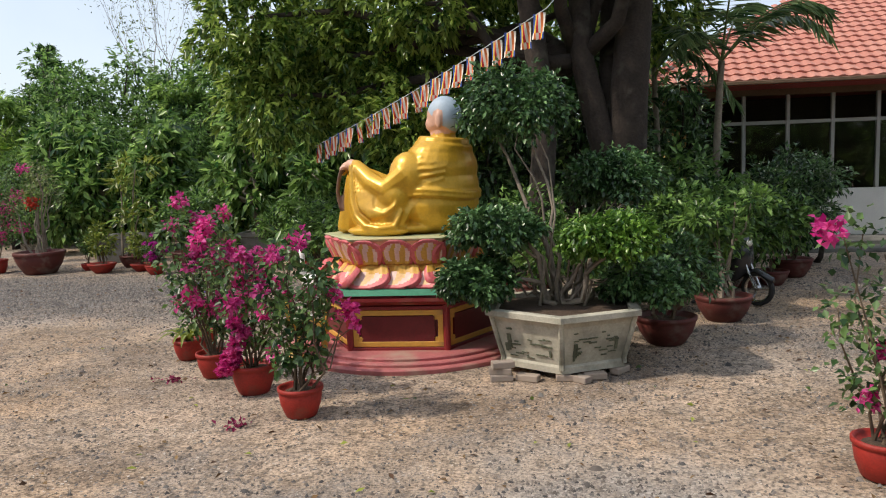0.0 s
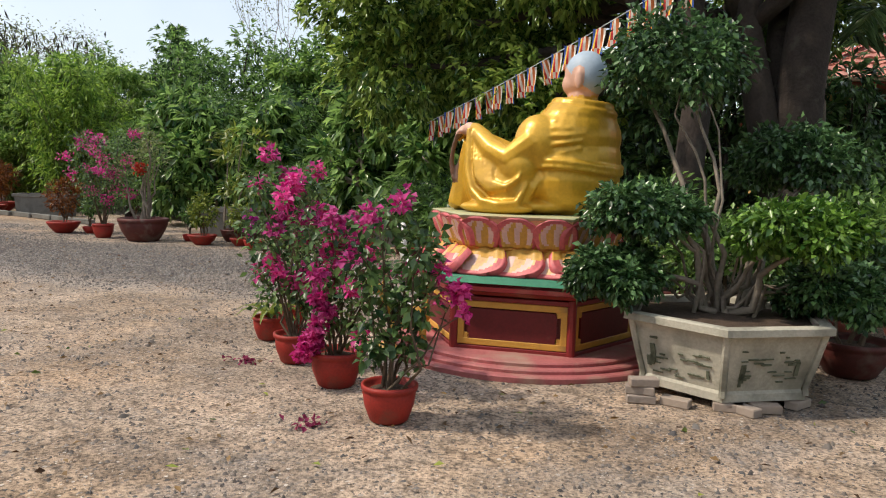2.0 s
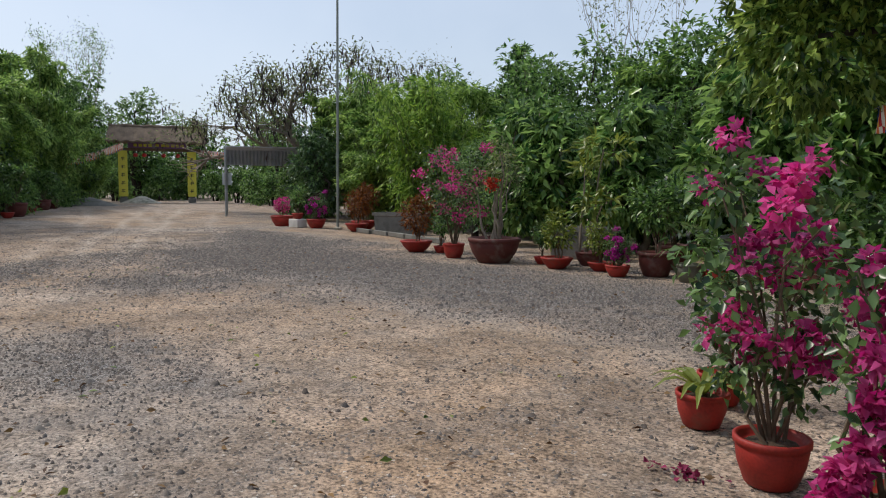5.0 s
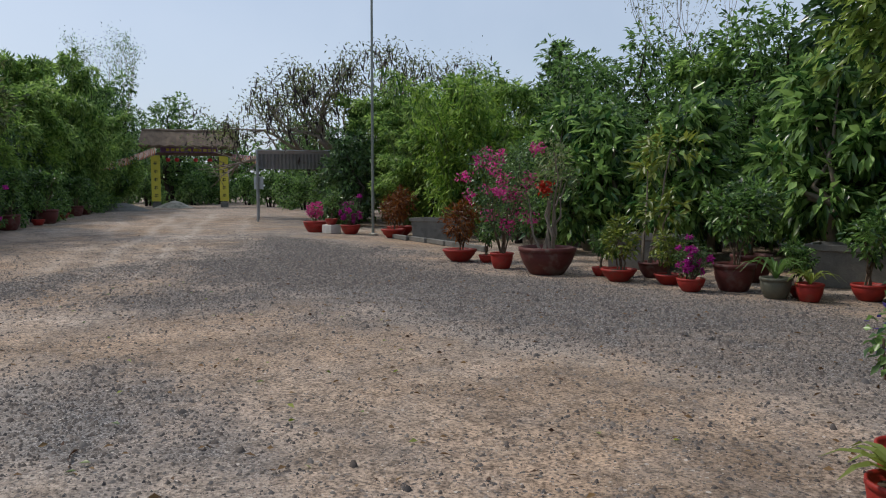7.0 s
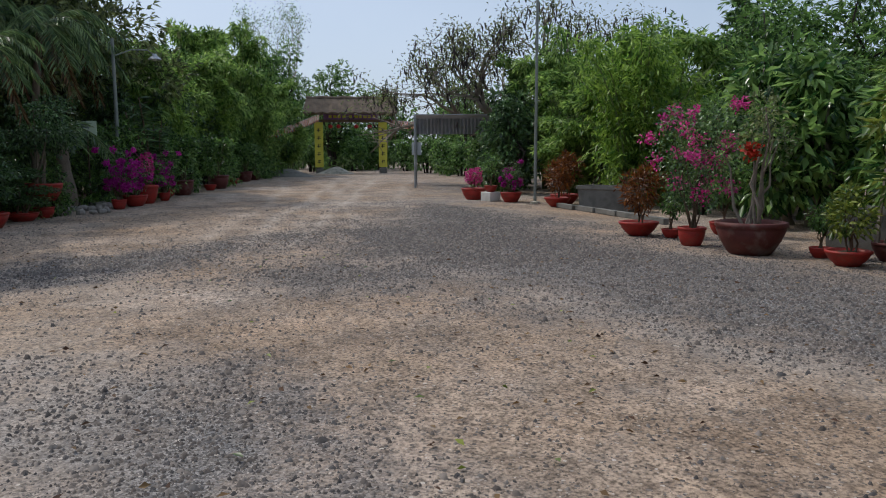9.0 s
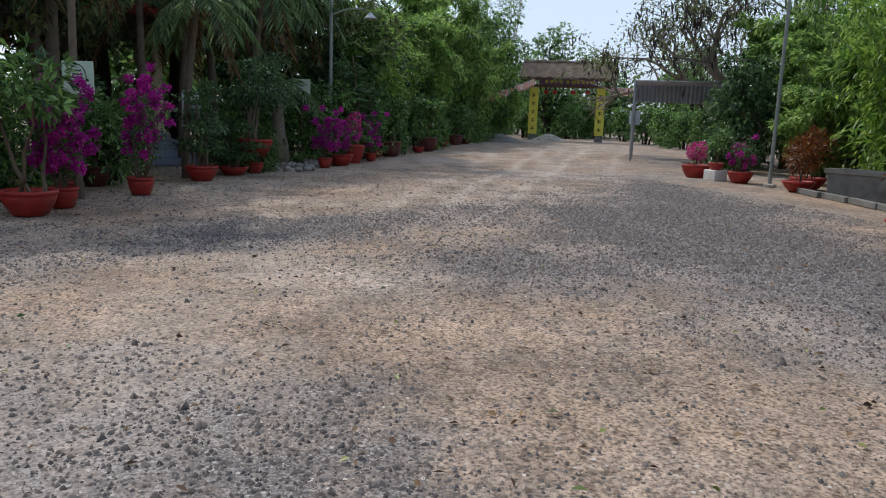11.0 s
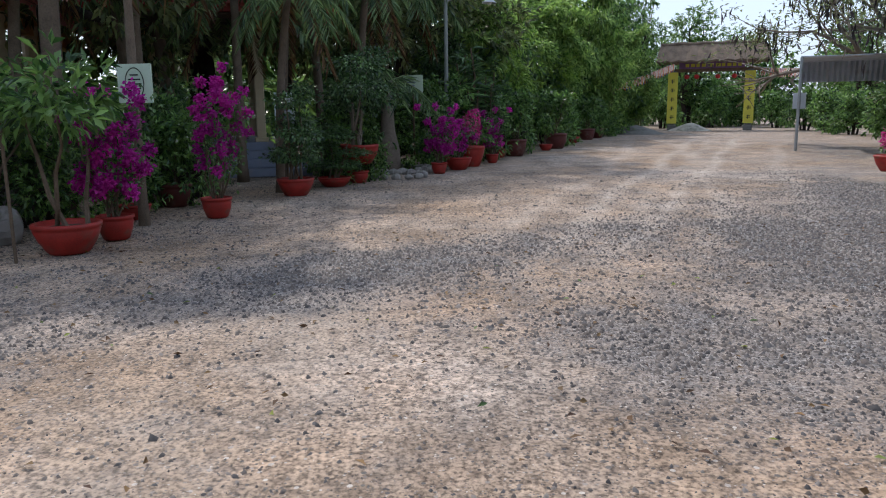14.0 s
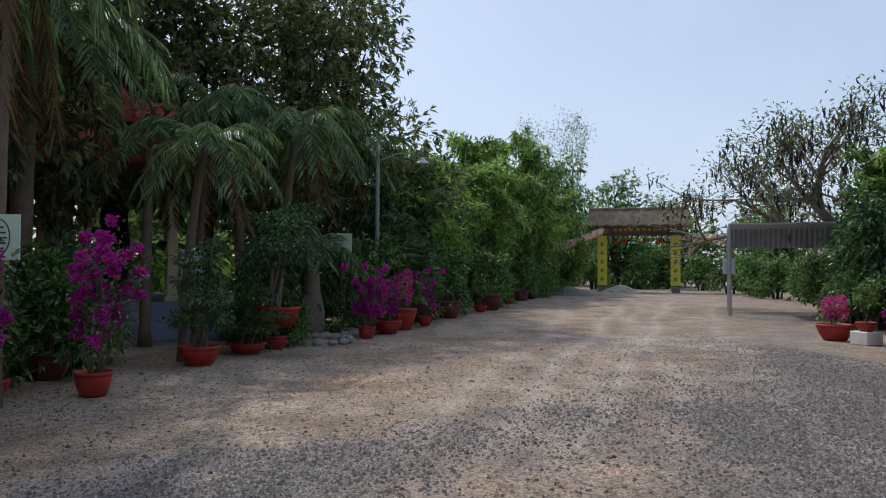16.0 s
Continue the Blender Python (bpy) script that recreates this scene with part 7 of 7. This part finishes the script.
# ---- palms and trees before the pavilion ----
PALM = palm("thick palm with long dark drooping fronds", 111, 5.2, 0.13, 17, 2.15, 0.52, 1.0, 34, PALM_BARK, (0.45, 0.25), 2, sag=0.85, leaf_w=0.045)
put(PALM, -21.6, 1.1)
for x, y, a, s in ((-25.2, 2.95, 70, (0.7, 0.7, 0.93)), (-17.8, 2.44, 10, (0.45, 0.45, 0.95)), (-22.9, 0.5, 200, 1.0), (-20.4, -0.4, 140, 0.8), (-27.0, 3.6, 300, 0.9), (-25.6, 4.6, 30, (0.75, 0.75, 0.85)), (-29.0, 5.0, 110, 0.95), (-24.9, 0.6, 250, 1.15), (-19.6, 0.6, 20, 1.15), (-21.6, 3.5, 50, (0.6, 0.6, 0.66)), (-23.9, 2.3, 160, (0.8, 0.8, 0.72))):
    again(PALM, x, y, a, s)


for x, y, a, s in ((-48.6, 15.0, 0, (1.2, 1.2, 1.62)), (-45.2, 12.9, 80, (1.2, 1.2, 1.5)), (-58.5, 17.5, 160, (1.4, 1.4, 1.55)), (-44.5, 11.6, 240, (1.2, 1.2, 1.2)), (-40.6, 10.0, 320, (1.1, 1.1, 1.1))):
    again(PLUME, x, y, a, s)


for x, y, a, s in ((-53.9, 17.8, 30, (1.35, 1.35, 1.65)), (-50.8, 14.0, 120, 1.45), (-60.8, 20.8, 200, (1.5, 1.5, 1.8)), (-67.5, 27.5, 280, 1.75), (-45.0, 11.0, 60, 1.3)):
    again(MIDT, x, y, a, s)


def striped_cloth():
    ob = thing("striped_cloth", "faded orange and brown striped cloth hung from a cord", "cloth", place(-15.6, 1.7, 0, 62))
    for k, m in enumerate((BANNER_YELLOW, THATCH, LANTERN_RED)):
        z = 1.62 - k * 0.14
        v = [(-0.3 + 0.6 * i / 12, 0.02 * math.sin(i * 1.3) + 0.012 * d, z - 0.139 * j) for i in range(13) for j in range(2) for d in range(2)]
        f = []
        for i in range(12):
            q = i * 4
            f += [(q, q + 2, q + 6, q + 4), (q + 1, q + 5, q + 7, q + 3), (q, q + 4, q + 5, q + 1), (q + 2, q + 3, q + 7, q + 6)]
        part("stripe", (v, f), m, ob)
    part("cord", tube([(-0.5, 0, 1.64), (0, 0, 1.615), (0.42, 0, 1.66)], 0.008, 5), INK, ob)
    for x in (-0.5, 0.42):
        part("cane", tube([(x, 0, 0), (x, 0, 1.7)], 0.018, 6), STEM, ob)


striped_cloth()


def bottle_palm():
    ob = thing("bottle_palm", "bottle palm with a swollen grey trunk ringed by stones", "palm", place(-26.3, 5.25))
    part("trunk", lathe([(0.24, -0.02), (0.3, 0.12), (0.28, 0.5), (0.18, 0.95), (0.14, 1.5), (0.12, 2.0)], 16), PALE_BARK, ob, smooth=True)
    ribs, lv = palm_fronds(np.random.default_rng(8), (0, 0, 2.0), 10, 1.5, 1.0, 24, 0.45, 0.04)
    foliage("frond_ribs", ribs, GREEN_STEM, ob)
    foliage("fronds", lv, L_PALM, ob)


bottle_palm()


def stone_ring(cx, cy, r, n, seed, size, label):
    rng = np.random.default_rng(seed)
    for i in range(n):
        a = 2 * math.pi * i / n
        g = ball(0, 0, size * 0.3, size * rng.uniform(0.6, 0.9), size * rng.uniform(0.5, 0.7), size * rng.uniform(0.4, 0.7), 8, 6)
        g = ([(x + size * 0.12 * noise.noise(Vector((x * 9, y * 9, z * 9 + i))), y + size * 0.12 * noise.noise(Vector((x * 9 + 5, y * 9, z * 9 + i))), z) for x, y, z in g[0]], g[1])
        ob = new("stone", mesh_of("stone", g, RUBBLE))
        ob.matrix_world = place(cx + r * math.cos(a), cy + r * math.sin(a), 0, rng.uniform(0, 360))
        tagged(ob, label, "stone", "edging stones")


stone_ring(-26.0, 5.4, 0.85, 26, 6, 0.17, "grey field stone edging the palm's bed")
stone_ring(-24.5, 5.5, 0.6, 14, 7, 0.14, "rough grey stone lying by the pots")
def rough_stone(rx, ry, rz, seed):
    """A weathered boulder with flats and hollows."""
    v, f = ball(0, 0, rz * 0.6, rx, ry, rz, 16, 12)
    out = []
    for x, y, z in v:
        k = 1 + 0.28 * noise.noise(Vector((x * 4, y * 4, z * 4 + seed))) + 0.10 * noise.noise(Vector((x * 11, y * 11, z * 11 + seed)))
        out.append((x * k, y * k, max(-0.02, z * k)))
    return out, f


big_rock = new("boulder", mesh_of("boulder", rough_stone(0.42, 0.36, 0.4, 3), RUBBLE))
big_rock.matrix_world = place(-16.6, 1.3, 0, 20, 0.62)
tagged(big_rock, "large grey boulder among the pots", "stone")


def dracaena(x, y, turn=0, size=1.0):
    ob = thing("dracaena", "tall clump of glossy dark strap-leaved dracaena", "shrub", place(x, y, 0, turn, size))
    rng = np.random.default_rng(121)
    rods, ats, ds = [], [], []
    for k in range(9):
        a, r, h = rng.uniform(0, 6.28), rng.uniform(0.1, 0.7), rng.uniform(1.3, 3.3)
        top = Vector((r * math.cos(a) * 1.2, r * math.sin(a) * 1.2, h))
        part("stem", tube(bent(rng, (r * 0.4 * math.cos(a), r * 0.4 * math.sin(a), 0), top, 0.04), [0.03, 0.028, 0.026, 0.024, 0.02], 6), STEM, ob)
        for i in range(46):
            s = rng.uniform(0.35, 1)
            b = rng.uniform(0, 6.28)
            ats.append(tuple(top * s))
            ds.append((math.cos(b), math.sin(b), 0.35))
    foliage("leaves", leaf_geo(rng, np.array(ats), np.array(ds), 0.5, 0.075, 0.25, 0.1, 0.25), L_DARK, ob)
    return ob


dracaena(-29.0, 7.55)
dracaena(-29.9, 8.1, 90, 0.8)
SHADE = tree("tall shade tree with rust-tinged foliage above the pavilion", 122, 10.0, 0.22, heap_blobs(9, 14, 2.6, 2.4, 3.2, 9.4, 1.7), 10000, 0.24, 0.09, L_OLIVE, None, 1, 0.35, 0.4, 4, inner=0.35)
put(SHADE, -31.6, 4.6, 0, 1.08)
again(SHADE, -34.4, 5.4, 70, 1.15)
again(SHADE, -31.0, -0.6, 200, 1.05)
again(SHADE, -22.2, -0.6, 150, 0.9)
again(SHADE, -30.0, 2.2, 40, 1.0)
again(SHADE, -28.6, 0.4, 260, 1.1)
for x, y, a, s in ((-31.5, 6.6, 40, 0.85), (-33.2, 7.9, 140, 0.95), (-35.5, 8.0, 220, 1.1), (-28.6, 4.4, 300, 0.75), (-21.2, 1.6, 10, 0.45), (-18.0, 0.8, 160, 0.42), (-38.5, 9.6, 20, 1.0), (-42.0, 11.4, 110, 1.0), (-47, 13.5, 200, 1.0), (-50.5, 15.2, 300, 1.0), (-36, 5.2, 0, 1.5)):
    again(DARK, x, y, a, s)
for x, y, a, s in ((-33.6, 9.3, 0, 0.8), (-37.5, 11.0, 100, 0.9), (-39.4, 12.0, 200, 0.8), (-45.0, 14.2, 300, 0.9), (-48.2, 15.7, 40, 0.9), (-50.8, 16.8, 90, 1.0)):
    again(HEDGE, x, y, a, s)


DHEDGE = tree("dense dark shrub in the shade behind the pots", 92, 2.4, 0.05, heap_blobs(8, 9, 0.9, 0.8, 0.4, 2.0, 0.7), 2600, 0.15, 0.06, L_MID, None, 4, 0.25, 0.4, 4, "shrub", "shaded shrubs", 0.3, name="shaded_shrub")
put(DHEDGE, -27.4, 6.3, 0, 0.95)
for x, y, a, s in ((-26.9, 5.3, 60, 0.9), (-25.0, 4.0, 120, 0.75), (-21.0, 2.2, 200, 0.7), (-20.0, 2.2, 280, 0.78), (-19.2, 1.6, 30, 0.8), (-17.6, 1.4, 90, 0.7), (-28.4, 6.9, 150, 1.1), (-30.2, 8.0, 250, 1.0), (-32.4, 8.9, 320, 1.0), (-23.9, 4.9, 10, 0.62), (-23.2, 4.2, 70, 0.5), (-16.6, 0.2, 170, 0.9), (-15.6, -0.6, 230, 0.9)):
    again(DHEDGE, x, y, a, s)
for x, y, a, s in ((-34.9, 8.6, 30, (0.9, 0.9, 0.9)), (-43.4, 11.4, 230, (1.2, 1.2, 1.0))):
    again(LIME, x, y, a, s)


def street_lamp():
    ob = thing("street_lamp", "grey lamp post with a curved arm and bell-shaped lamp", "street lamp", place(-28.3, 6.75))
    part("pole", tube([(0, 0, 0), (0, 0, 3), (0, 0, 4.7)], [0.06, 0.05, 0.045], 10), POLE_PAINT, ob)
    part("arm", tube([(0, 0, 4.2), (-0.1, 0.5, 4.42), (-0.2, 0.95, 4.45), (-0.25, 1.15, 4.33)], 0.02, 8), POLE_PAINT, ob)
    part("shade", lathe([(0.05, 0.16), (0.08, 0.1), (0.2, 0.0), (0.19, -0.01), (0.06, 0.08)], 16, caps=False), STEEL, ob, at=Matrix.Translation((-0.25, 1.16, 4.2)))
    part("bulb", ball(-0.25, 1.16, 4.21, 0.07, 0.07, 0.06, 10, 8), PLASTIC_WHITE, ob)


street_lamp()

# ---- distance: woods that close the view ----
def far_woods(label, seed, x0, y0, x1, y1, n, height, depth):
    rng = np.random.default_rng(seed)
    blobs = []
    for i in range(n):
        s = rng.uniform(0, 1)
        h = height * rng.uniform(0.55, 1.1)
        r = rng.uniform(1.8, 3.0)
        blobs.append((x0 + (x1 - x0) * s + rng.normal(0, depth), y0 + (y1 - y0) * s + rng.normal(0, depth), h - r, r, r, r * 0.9))
        blobs.append((blobs[-1][0] + rng.normal(0, 1), blobs[-1][1] + rng.normal(0, 1), h * 0.35, r, r, h * 0.36))
    ob = new("far_woods", mesh_of("far_woods", crown(seed, blobs, n * 700, 0.55, 0.28, 0.3, 0.6, 0.7), L_MID))
    tagged(ob, label, "woods", kind="stuff")


far_woods("green woods beyond the garden", 131, -30, 36, 14, 33, 26, 6.0, 1.6)
far_woods("woods behind the gate", 132, -84, 10, -66, 46, 22, 8.0, 2.5)
far_woods("woods behind the temple", 133, -62, 4, -8, -12, 30, 7.5, 2.0)
far_woods("woods closing the courtyard behind", 134, -6, -12, 22, 4, 24, 7.0, 1.6)
far_woods("woods behind the house", 135, 16, 6, 22, 34, 16, 7.0, 1.6)
